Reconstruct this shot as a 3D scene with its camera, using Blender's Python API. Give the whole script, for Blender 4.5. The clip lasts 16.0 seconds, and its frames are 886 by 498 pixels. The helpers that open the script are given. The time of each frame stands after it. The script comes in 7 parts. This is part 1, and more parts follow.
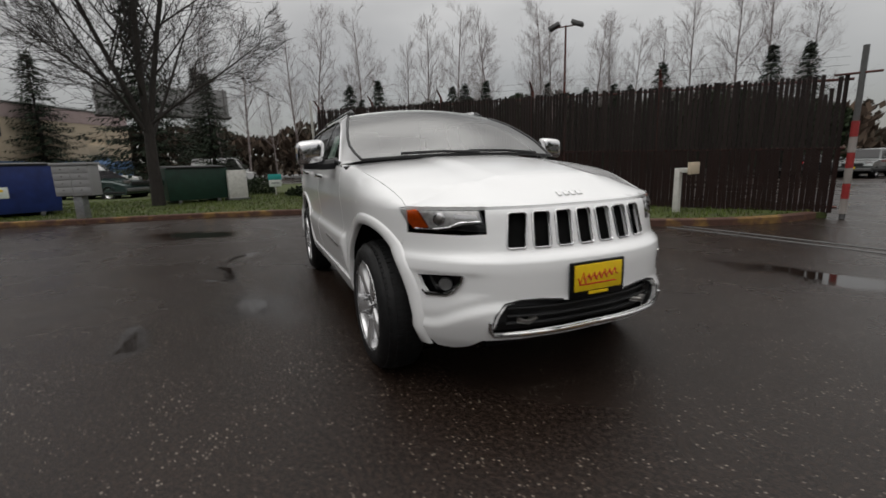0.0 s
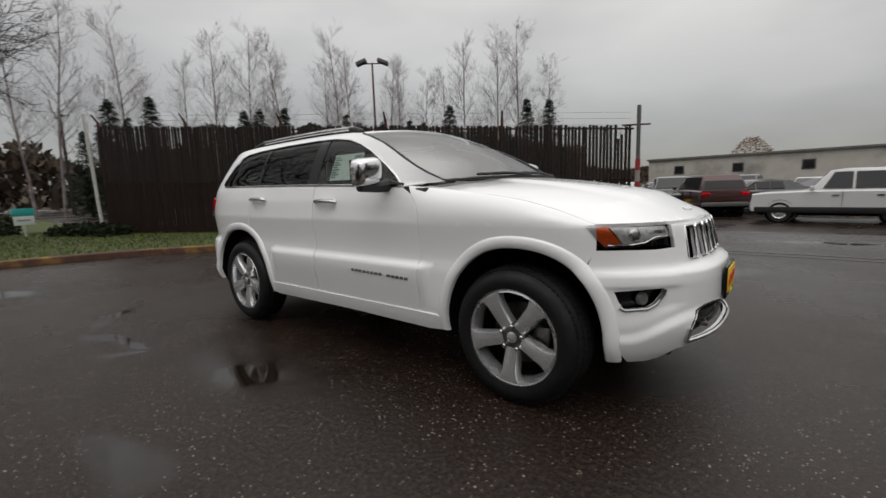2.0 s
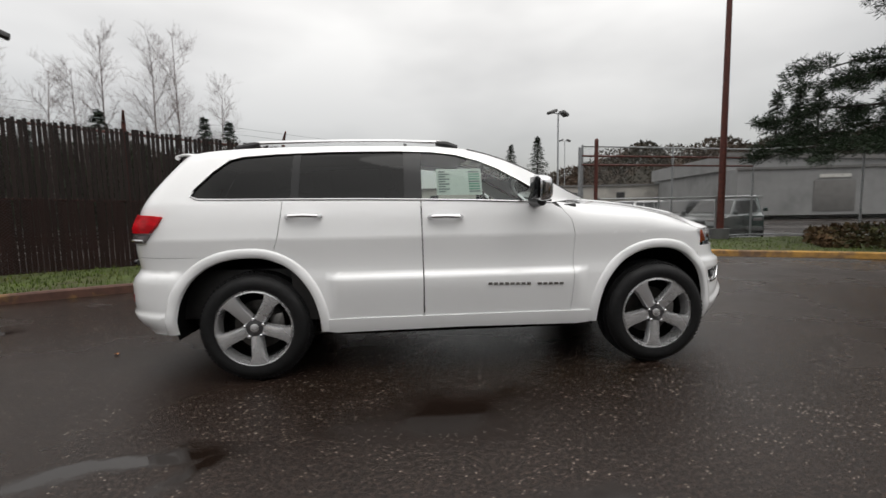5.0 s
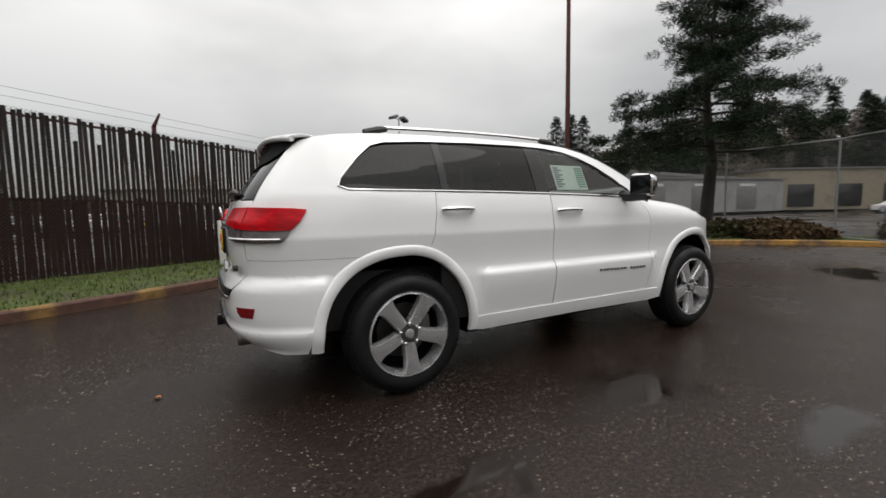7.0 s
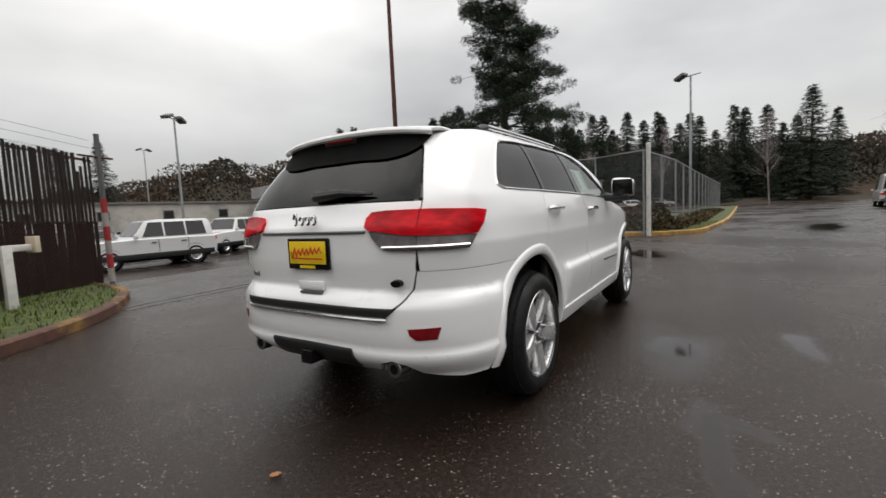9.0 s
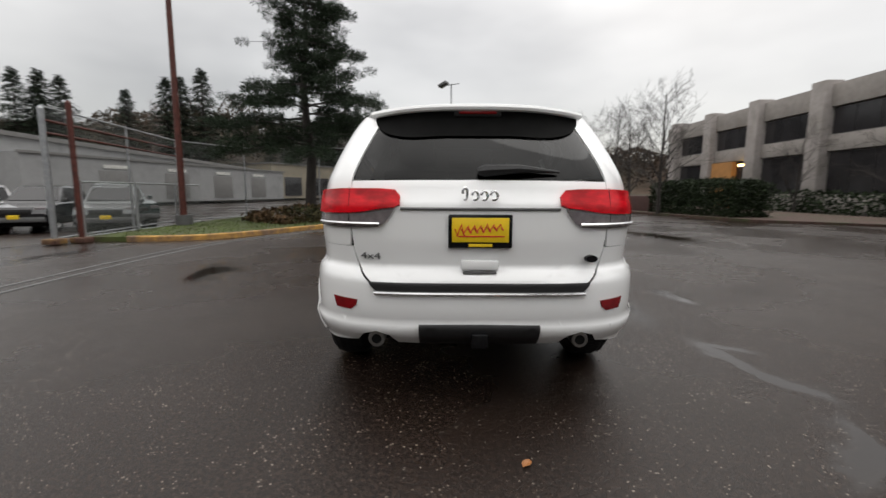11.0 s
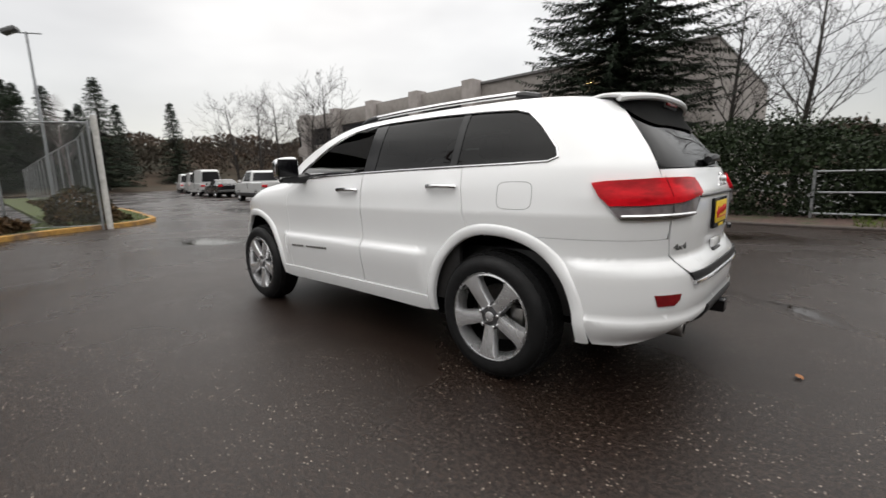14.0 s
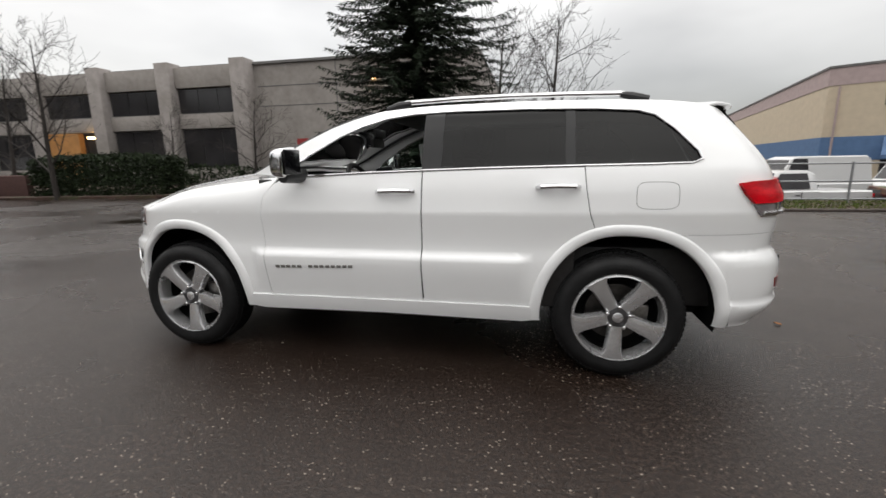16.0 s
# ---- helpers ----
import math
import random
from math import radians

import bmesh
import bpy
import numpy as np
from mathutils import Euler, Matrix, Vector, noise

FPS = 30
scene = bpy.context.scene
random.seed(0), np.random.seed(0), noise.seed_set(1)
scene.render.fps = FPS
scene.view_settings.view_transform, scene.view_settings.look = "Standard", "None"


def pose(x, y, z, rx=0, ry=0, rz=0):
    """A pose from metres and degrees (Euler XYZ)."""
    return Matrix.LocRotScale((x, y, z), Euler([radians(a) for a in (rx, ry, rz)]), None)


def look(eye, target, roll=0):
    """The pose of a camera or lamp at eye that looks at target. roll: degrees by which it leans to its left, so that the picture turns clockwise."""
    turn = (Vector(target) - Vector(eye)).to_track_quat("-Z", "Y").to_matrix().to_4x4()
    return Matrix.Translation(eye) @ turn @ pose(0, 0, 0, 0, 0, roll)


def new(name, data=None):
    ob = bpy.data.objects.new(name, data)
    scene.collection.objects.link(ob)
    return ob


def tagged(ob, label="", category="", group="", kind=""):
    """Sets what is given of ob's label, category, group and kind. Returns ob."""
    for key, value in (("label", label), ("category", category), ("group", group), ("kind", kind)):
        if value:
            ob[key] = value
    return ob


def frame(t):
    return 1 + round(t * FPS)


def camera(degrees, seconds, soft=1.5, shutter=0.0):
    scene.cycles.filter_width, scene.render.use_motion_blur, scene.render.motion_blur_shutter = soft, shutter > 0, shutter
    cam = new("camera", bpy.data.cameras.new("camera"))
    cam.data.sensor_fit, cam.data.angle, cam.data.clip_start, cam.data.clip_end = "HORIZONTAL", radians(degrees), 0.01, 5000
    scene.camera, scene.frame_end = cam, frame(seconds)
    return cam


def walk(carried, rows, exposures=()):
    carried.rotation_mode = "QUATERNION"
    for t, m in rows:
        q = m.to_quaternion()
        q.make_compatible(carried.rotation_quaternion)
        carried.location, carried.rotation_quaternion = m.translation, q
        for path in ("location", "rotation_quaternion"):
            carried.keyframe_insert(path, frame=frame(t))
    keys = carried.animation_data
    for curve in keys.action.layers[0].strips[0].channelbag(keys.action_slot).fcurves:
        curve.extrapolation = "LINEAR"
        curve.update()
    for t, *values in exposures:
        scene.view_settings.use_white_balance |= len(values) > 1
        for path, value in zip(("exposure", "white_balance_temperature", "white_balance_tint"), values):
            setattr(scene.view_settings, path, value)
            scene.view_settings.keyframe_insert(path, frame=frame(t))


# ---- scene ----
# ---- the camera and its walk: once round a parked car, at chest height ----
cam = camera(91.07, 16.0, shutter=0.35)
PATH = [
    (0.0, 3.934, -1.493, 1.205, -11.08, 1.77, 66.48),
    (0.5, 3.645, -1.882, 1.206, -8.82, 2.78, 61.12),
    (1.0, 3.359, -2.286, 1.210, -8.91, 3.83, 53.75),
    (1.5, 3.000, -2.606, 1.218, -8.53, 3.60, 46.63),
    (2.0, 2.617, -2.913, 1.209, -8.11, 1.97, 38.89),
    (2.5, 2.232, -3.177, 1.199, -7.62, 2.48, 32.39),
    (3.0, 1.815, -3.431, 1.211, -7.17, 2.32, 24.60),
    (5.5, -0.976, -3.998, 1.188, -5.48, 0.86, -9.38),
    (6.0, -1.542, -3.836, 1.161, -5.51, 0.76, -13.42),
    (6.5, -2.067, -3.641, 1.164, -5.68, 0.80, -20.92),
    (7.0, -2.541, -3.350, 1.168, -5.51, 0.96, -28.83),
    (7.5, -2.999, -3.062, 1.169, -6.58, 0.60, -35.80),
    (8.0, -3.399, -2.692, 1.157, -5.97, 0.90, -44.10),
    (10.5, -4.524, -0.400, 1.187, -7.19, 1.77, -79.35),
    (11.0, -4.593, 0.184, 1.167, -7.49, -0.29, -89.91),
    (11.5, -4.508, 0.740, 1.157, -5.72, 0.12, -99.08),
    (12.0, -4.362, 1.297, 1.169, -6.98, 1.51, -107.35),
    (12.5, -4.086, 1.792, 1.164, -7.69, 3.19, -114.89),
    (13.0, -3.772, 2.279, 1.173, -7.93, 3.17, -123.91),
    (13.5, -3.383, 2.666, 1.174, -9.03, 2.36, -130.49),
    (14.0, -2.936, 2.942, 1.222, -9.59, 1.60, -137.93),
    (14.5, -2.430, 3.160, 1.236, -9.79, 1.79, -145.21),
    (15.0, -1.938, 3.321, 1.258, -10.60, 1.48, -152.29),
    (15.5, -1.458, 3.465, 1.286, -11.58, 1.45, -161.53),
    (16.0, -0.948, 3.514, 1.310, -11.43, 0.96, -168.48),
]
walk(cam, [(t, pose(x, y, z, 90 + pitch, roll, yaw)) for t, x, y, z, pitch, roll, yaw in PATH],
     exposures=[(0.0, -0.18), (1.0, -0.02), (1.5, -0.02), (2.0, -0.06), (2.5, 0.1), (3.0, 0.25), (5.5, 0.33), (7.0, 0.27), (8.0, 0.34), (10.5, 0.5), (11.5, 0.55), (13.0, 0.62), (16.0, 0.65)])

# ---- overcast sky and a broad, weak sun ----
world = bpy.data.worlds.new("overcast")
scene.world = world
world.use_nodes = True
wn = world.node_tree
wn.nodes.clear()
w_out = wn.nodes.new("ShaderNodeOutputWorld")
w_sky = wn.nodes.new("ShaderNodeTexSky")
w_sky.sky_type, w_sky.sun_disc = "NISHITA", False
w_sky.sun_elevation, w_sky.sun_rotation = radians(38), radians(120)
w_bg = wn.nodes.new("ShaderNodeBackground")
w_bg.inputs["Strength"].default_value = 0.012
wn.links.new(w_sky.outputs[0], w_bg.inputs["Color"])
w_co = wn.nodes.new("ShaderNodeTexCoord")
w_map = wn.nodes.new("ShaderNodeMapping")
w_map.inputs["Scale"].default_value = (1.0, 1.0, 2.6)
w_noise = wn.nodes.new("ShaderNodeTexNoise")
w_noise.inputs["Scale"].default_value, w_noise.inputs["Detail"].default_value = 1.7, 4.0
w_noise.inputs["Roughness"].default_value = 0.45
w_ramp = wn.nodes.new("ShaderNodeValToRGB")
w_ramp.color_ramp.elements[0].position, w_ramp.color_ramp.elements[0].color = 0.30, (0.507, 0.495, 0.480, 1)
w_ramp.color_ramp.elements[1].position, w_ramp.color_ramp.elements[1].color = 0.68, (0.887, 0.868, 0.838, 1)
w_cloud = wn.nodes.new("ShaderNodeBackground")
w_cloud.inputs["Strength"].default_value = 0.80
# an overcast sky is about three times as bright overhead as at the horizon
w_sep = wn.nodes.new("ShaderNodeSeparateXYZ")
w_up = wn.nodes.new("ShaderNodeMath")
w_up.operation, w_up.use_clamp, w_up.inputs[1].default_value = "MAXIMUM", True, 0.0
w_bend = wn.nodes.new("ShaderNodeMath")
w_bend.operation, w_bend.inputs[1].default_value = "POWER", 1.3
w_lift = wn.nodes.new("ShaderNodeMath")
w_lift.operation, w_lift.inputs[1].default_value, w_lift.inputs[2].default_value = "MULTIPLY_ADD", 1.85, 0.40
wn.links.new(w_up.outputs[0], w_bend.inputs[0])
wn.links.new(w_bend.outputs[0], w_lift.inputs[0])
wn.links.new(w_co.outputs["Generated"], w_sep.inputs[0])
wn.links.new(w_sep.outputs["Z"], w_up.inputs[0])
wn.links.new(w_lift.outputs[0], w_cloud.inputs["Strength"])
w_add = wn.nodes.new("ShaderNodeAddShader")
for a, b in ((w_co.outputs["Generated"], w_map.inputs[0]), (w_map.outputs[0], w_noise.inputs["Vector"]), (w_noise.outputs[0], w_ramp.inputs[0]),
             (w_ramp.outputs[0], w_cloud.inputs["Color"]), (w_bg.outputs[0], w_add.inputs[0]), (w_cloud.outputs[0], w_add.inputs[1]), (w_add.outputs[0], w_out.inputs[0])):
    wn.links.new(a, b)
sun = new("sun", bpy.data.lights.new("sun", "SUN"))
sun.data.energy, sun.data.angle, sun.data.color = 0.5, radians(40), (1.0, 0.98, 0.95)
sun.matrix_world = look((0, 0, 30), (-8, 10, 0))

# ---- materials ----
def material(name, color, rough=0.5, metal=0.0, vary=0.0, scale=20.0, bump=0.0, bump_scale=None, coat=0.0, second=None, second_at=(0.45, 0.6), second_scale=3.0,
             rough_vary=0.0, alpha=1.0, emit=None, by_object=0.0, by_island=0.0, transmission=0.0, ior=1.5, stretch=(1, 1, 1), spec=0.5):
    """A surface with grain (vary, scale), patches of a second colour, relief and gloss of its own."""
    m = bpy.data.materials.new(name)
    m.use_nodes = True
    n, l = m.node_tree.nodes, m.node_tree.links
    b = n["Principled BSDF"]
    b.inputs["Roughness"].default_value, b.inputs["Metallic"].default_value = rough, metal
    b.inputs["Specular IOR Level"].default_value = spec
    b.inputs["Coat Weight"].default_value, b.inputs["Coat Roughness"].default_value = coat, 0.04
    b.inputs["Transmission Weight"].default_value, b.inputs["IOR"].default_value, b.inputs["Alpha"].default_value = transmission, ior, alpha
    if emit:
        b.inputs["Emission Color"].default_value, b.inputs["Emission Strength"].default_value = (*color, 1), emit
    co = n.new("ShaderNodeTexCoord")
    mp = n.new("ShaderNodeMapping")
    mp.inputs["Scale"].default_value = stretch
    l.new(co.outputs["Object"], mp.inputs[0])
    rgb = n.new("ShaderNodeRGB")
    rgb.outputs[0].default_value = (*color, 1)
    out = rgb.outputs[0]
    if second:
        t = n.new("ShaderNodeTexNoise")
        t.inputs["Scale"].default_value, t.inputs["Detail"].default_value, t.inputs["Roughness"].default_value = second_scale, 6.0, 0.6
        l.new(mp.outputs[0], t.inputs["Vector"])
        r = n.new("ShaderNodeMapRange")
        r.inputs[1].default_value, r.inputs[2].default_value = second_at
        l.new(t.outputs[0], r.inputs[0])
        mix = n.new("ShaderNodeMix")
        mix.data_type = "RGBA"
        l.new(r.outputs[0], mix.inputs[0])
        l.new(out, mix.inputs[6])
        mix.inputs[7].default_value = (*second, 1)
        out = mix.outputs[2]
    if vary or by_object or by_island:
        t = n.new("ShaderNodeTexNoise")
        t.inputs["Scale"].default_value, t.inputs["Detail"].default_value = scale, 5.0
        l.new(mp.outputs[0], t.inputs["Vector"])
        r = n.new("ShaderNodeMapRange")
        r.inputs[1].default_value, r.inputs[2].default_value, r.inputs[3].default_value, r.inputs[4].default_value = 0.3, 0.7, 1 - vary, 1 + vary
        l.new(t.outputs[0], r.inputs[0])
        fac = r.outputs[0]
        for amount, node, socket in ((by_object, "ShaderNodeObjectInfo", "Random"), (by_island, "ShaderNodeNewGeometry", "Random Per Island")):
            if amount:
                o = n.new(node)
                r2 = n.new("ShaderNodeMapRange")
                r2.inputs[3].default_value, r2.inputs[4].default_value = 1 - amount, 1 + amount
                l.new(o.outputs[socket], r2.inputs[0])
                mul = n.new("ShaderNodeMath")
                mul.operation = "MULTIPLY"
                l.new(fac, mul.inputs[0]), l.new(r2.outputs[0], mul.inputs[1])
                fac = mul.outputs[0]
        v = n.new("ShaderNodeVectorMath")
        v.operation = "SCALE"
        l.new(out, v.inputs[0]), l.new(fac, v.inputs["Scale"])
        out = v.outputs[0]
    l.new(out, b.inputs["Base Color"])
    if rough_vary:
        t = n.new("ShaderNodeTexNoise")
        t.inputs["Scale"].default_value, t.inputs["Detail"].default_value = scale * 0.3, 4.0
        l.new(mp.outputs[0], t.inputs["Vector"])
        r = n.new("ShaderNodeMapRange")
        r.inputs[1].default_value, r.inputs[2].default_value = 0.3, 0.7
        r.inputs[3].default_value, r.inputs[4].default_value = max(0, rough - rough_vary), min(1, rough + rough_vary)
        l.new(t.outputs[0], r.inputs[0]), l.new(r.outputs[0], b.inputs["Roughness"])
    if bump:
        t = n.new("ShaderNodeTexNoise")
        t.inputs["Scale"].default_value, t.inputs["Detail"].default_value = bump_scale or scale, 4.0
        l.new(mp.outputs[0], t.inputs["Vector"])
        bp = n.new("ShaderNodeBump")
        bp.inputs["Strength"].default_value, bp.inputs["Distance"].default_value = bump, 0.02
        l.new(t.outputs[0], bp.inputs["Height"]), l.new(bp.outputs[0], b.inputs["Normal"])
    return m


def glass_material(name, tint, opacity, rough=0.02, ior=1.5):
    """A pane: tinted clear film that reflects like glass."""
    m = bpy.data.materials.new(name)
    m.use_nodes = True
    n, l = m.node_tree.nodes, m.node_tree.links
    n.remove(n["Principled BSDF"])
    clear = n.new("ShaderNodeBsdfTransparent")
    clear.inputs[0].default_value = (*[c * (1 - opacity) for c in tint], 1)
    gloss = n.new("ShaderNodeBsdfGlossy")
    gloss.inputs["Roughness"].default_value = rough
    fr = n.new("ShaderNodeFresnel")
    fr.inputs[0].default_value = ior
    mix = n.new("ShaderNodeMixShader")
    l.new(fr.outputs[0], mix.inputs[0]), l.new(clear.outputs[0], mix.inputs[1]), l.new(gloss.outputs[0], mix.inputs[2])
    l.new(mix.outputs[0], n["Material Output"].inputs[0])
    return m


PAINT = material("white_paint", (0.90, 0.905, 0.91), 0.22, coat=0.8, vary=0.006, scale=3.0)
CHROME = material("chrome", (0.74, 0.74, 0.75), 0.11, 1.0, vary=0.03, scale=8)
BLACK = material("black_plastic", (0.012, 0.012, 0.013), 0.45, vary=0.2, scale=60, bump=0.05, bump_scale=400)
GLOSS_BLACK = material("black_gloss", (0.005, 0.005, 0.006), 0.18, spec=0.35)
WELL = material("wheel_well_liner", (0.005, 0.005, 0.005), 0.9, spec=0.15, vary=0.3, scale=15)
RUBBER = material("tyre_rubber", (0.007, 0.007, 0.0075), 0.62, spec=0.3, vary=0.25, scale=25, bump=0.15, bump_scale=80, rough_vary=0.15)
ALLOY = material("polished_alloy", (0.68, 0.68, 0.69), 0.26, 0.75, vary=0.06, scale=12, rough_vary=0.06)
ALLOY_DARK = material("painted_alloy", (0.13, 0.13, 0.135), 0.35, 0.8, vary=0.1, scale=20)
DISC = material("brake_disc_iron", (0.10, 0.095, 0.09), 0.45, 1.0, vary=0.25, scale=40)
STEEL = material("brake_steel", (0.30, 0.29, 0.28), 0.4, 1.0, vary=0.25, scale=40)
RED_LENS = material("red_lens", (0.62, 0.004, 0.012), 0.24, coat=0.05, spec=0.2, vary=0.15, scale=16, second=(0.36, 0.002, 0.006), second_at=(0.45, 0.62), second_scale=5.0, stretch=(1, 1, 3.0))
RED_DARK = material("red_lens_deep", (0.20, 0.003, 0.006), 0.2, coat=0.3, vary=0.2, scale=30)
CLEAR_LENS = material("smoked_lens", (0.17, 0.15, 0.155), 0.12, coat=1.0, vary=0.25, scale=25)
AMBER = material("amber_lens", (0.85, 0.13, 0.01), 0.15, coat=1.0, vary=0.15, scale=60)
LAMP_BACK = material("lamp_bowl", (0.80, 0.80, 0.80), 0.26, 0.35, vary=0.3, scale=40)
TINT = glass_material("privacy_glass", (0.50, 0.50, 0.52), 0.92, ior=1.38)
GLASS = glass_material("clear_glass", (0.80, 0.90, 0.86), 0.10)
SCREEN = glass_material("windscreen_glass", (0.84, 0.95, 0.91), 0.05, ior=5.0)
LENS = glass_material("lamp_glass", (0.95, 0.95, 0.95), 0.05)
LEATHER = material("black_leather", (0.020, 0.019, 0.019), 0.5, vary=0.2, scale=30, bump=0.1, bump_scale=200)
GREY_TRIM = material("grey_trim", (0.10, 0.10, 0.10), 0.6, vary=0.15, scale=20)
YELLOW = material("plate_yellow", (0.85, 0.58, 0.015), 0.4, vary=0.05, scale=30)
PLATE_RED = material("plate_red", (0.60, 0.02, 0.02), 0.4)
PAPER = material("paper", (0.72, 0.76, 0.72), 0.6, vary=0.05, scale=30)
PAPER_GREEN = material("printed_green", (0.25, 0.50, 0.38), 0.6, vary=0.1, scale=30)
PAPER_GREY = material("printed_grey", (0.32, 0.36, 0.35), 0.6, vary=0.2, scale=60)
SLAT_GREY = material("weathered_slat", (0.021, 0.0140, 0.0125), 0.6, spec=0.2, vary=0.35, scale=5, by_object=0.4, bump=0.1, bump_scale=60, second=(0.020, 0.013, 0.012), second_at=(0.4, 0.7), stretch=(1, 1, 0.25))
SLAT = material("brown_slat", (0.022, 0.0080, 0.0062), 0.6, spec=0.18, vary=0.35, scale=5, by_object=0.18, bump=0.1, bump_scale=60, second=(0.0075, 0.0050, 0.0045), second_at=(0.4, 0.7), stretch=(1, 1, 0.25))
RUST = material("rusty_steel", (0.085, 0.022, 0.015), 0.6, 0.2, vary=0.35, scale=12, bump=0.1)
RED_PAINT = material("red_paint", (0.30, 0.025, 0.025), 0.5, vary=0.2, scale=15)
WHITE_PAINT = material("weathered_white", (0.62, 0.61, 0.58), 0.6, vary=0.12, scale=10, second=(0.40, 0.38, 0.34), second_at=(0.55, 0.75))
GALV = material("galvanised_steel", (0.34, 0.35, 0.36), 0.45, 0.7, vary=0.15, scale=15)
CURB_YELLOW = material("kerb_paint", (0.44, 0.24, 0.055), 0.75, vary=0.25, scale=9, second=(0.16, 0.10, 0.06), second_at=(0.42, 0.62), second_scale=2.2, bump=0.2, bump_scale=30)
CURB_RED = material("kerb_dull", (0.080, 0.036, 0.024), 0.75, vary=0.25, scale=9, second=(0.21, 0.12, 0.034), second_at=(0.50, 0.62), second_scale=2.0, bump=0.2, bump_scale=30)
CURB_DARK = material("kerb_dark", (0.050, 0.038, 0.032), 0.8, vary=0.3, scale=9, bump=0.2, bump_scale=30)
CONCRETE = material("concrete_panel", (0.30, 0.275, 0.255), 0.85, vary=0.10, scale=3, second=(0.22, 0.20, 0.185), second_at=(0.45, 0.75), second_scale=0.5, bump=0.1, bump_scale=40)
CONCRETE_FIN = material("concrete_fin", (0.33, 0.30, 0.285), 0.85, vary=0.10, scale=3, second=(0.24, 0.22, 0.20), second_at=(0.45, 0.75), second_scale=0.6, bump=0.1, bump_scale=40)
CREAM = material("cream_stucco", (0.56, 0.47, 0.35), 0.85, vary=0.06, scale=2.5, bump=0.08, bump_scale=60)
MAUVE = material("mauve_band", (0.42, 0.33, 0.32), 0.8, vary=0.08, scale=3)
BLUE = material("blue_band", (0.085, 0.16, 0.30), 0.7, vary=0.1, scale=3)
BLUE_BOX = material("blue_steel", (0.012, 0.028, 0.14), 0.5, vary=0.25, scale=4)
GREEN_BOX = material("green_steel", (0.008, 0.035, 0.022), 0.5, vary=0.25, scale=4)
WINDOW = material("dark_window", (0.025, 0.024, 0.026), 0.12, vary=0.3, scale=0.6)
ROOFING = material("grey_roofing", (0.16, 0.155, 0.15), 0.8, vary=0.15, scale=2)
GREY_WALL = material("grey_wall", (0.27, 0.27, 0.27), 0.8, vary=0.08, scale=1.5, second=(0.20, 0.20, 0.20), second_at=(0.5, 0.7), second_scale=0.4)
TAN_WALL = material("tan_wall", (0.27, 0.235, 0.175), 0.8, vary=0.08, scale=1.5, second=(0.20, 0.17, 0.13), second_at=(0.5, 0.7), second_scale=0.4)
BRICK = material("dark_brick", (0.085, 0.040, 0.034), 0.8, vary=0.2, scale=12, by_object=0.3, bump=0.15)
BARK = material("bark", (0.026, 0.021, 0.018), 0.85, vary=0.35, scale=18, bump=0.4, bump_scale=40, stretch=(1, 1, 0.3))
# grey alder bark, its colour lightened to paint in the distant haze
HAZED_BARK = material("hazed_alder_bark", (0.30, 0.265, 0.26), 0.85, vary=0.3, scale=6, second=(0.13, 0.095, 0.092), second_at=(0.4, 0.65), second_scale=1.5)
NEEDLE = material("fir_needles", (0.024, 0.034, 0.021), 0.65, spec=0.12, vary=0.35, scale=3, by_island=0.45)
PINE_NEEDLE = material("pine_needles", (0.020, 0.031, 0.017), 0.65, spec=0.12, vary=0.3, scale=2, by_island=0.45)
HEDGE_LEAF = material("hedge_leaves", (0.018, 0.027, 0.012), 0.6, spec=0.12, vary=0.35, scale=3, by_island=0.5)
SHRUB_LEAF = material("autumn_shrub", (0.085, 0.052, 0.028), 0.7, spec=0.12, vary=0.35, scale=2, by_island=0.6, second=(0.040, 0.042, 0.018), second_at=(0.4, 0.6), second_scale=0.6)
GOLD_LEAF = material("autumn_leaves", (0.20, 0.115, 0.05), 0.7, vary=0.3, scale=3, by_island=0.5)
GRASS = material("grass_blades", (0.062, 0.092, 0.012), 0.6, spec=0.2, vary=0.35, scale=2.0, by_island=0.5, second=(0.11, 0.095, 0.030), second_at=(0.5, 0.75), second_scale=1.2)
LITTER = material("leaf_litter", (0.055, 0.030, 0.022), 0.9, vary=0.45, scale=9, second=(0.035, 0.040, 0.014), second_at=(0.5, 0.64), second_scale=1.1, bump=0.7, bump_scale=22)
SOIL = material("wet_soil", (0.050, 0.048, 0.020), 0.9, vary=0.4, scale=6, second=(0.052, 0.070, 0.013), second_at=(0.36, 0.5), second_scale=1.3, bump=0.6, bump_scale=14)
# far woods: brown thicket, with the brightening of distant mist put into the colour
HILL = material("misted_hill_thicket", (0.050, 0.046, 0.036), 0.9, spec=0.06, vary=0.3, scale=0.3, by_island=0.3, second=(0.075, 0.054, 0.041), second_at=(0.42, 0.6), second_scale=0.05)
FALLEN = material("fallen_leaf", (0.42, 0.17, 0.05), 0.6, by_object=0.4)
TEAL = material("teal_board", (0.03, 0.40, 0.38), 0.5)
CAR_GREY = material("grey_metallic", (0.10, 0.11, 0.11), 0.25, 0.4, coat=0.8, by_object=0.2)
CAR_DARK = material("black_metallic", (0.015, 0.015, 0.018), 0.2, 0.3, coat=0.8)
CAR_MAROON = material("maroon_metallic", (0.055, 0.018, 0.016), 0.28, 0.3, coat=0.8)
CAR_GREEN = material("dark_green_metallic", (0.020, 0.045, 0.042), 0.25, 0.3, coat=0.8)
CAR_WHITE = material("white_car_paint", (0.60, 0.60, 0.60), 0.3, coat=0.8)
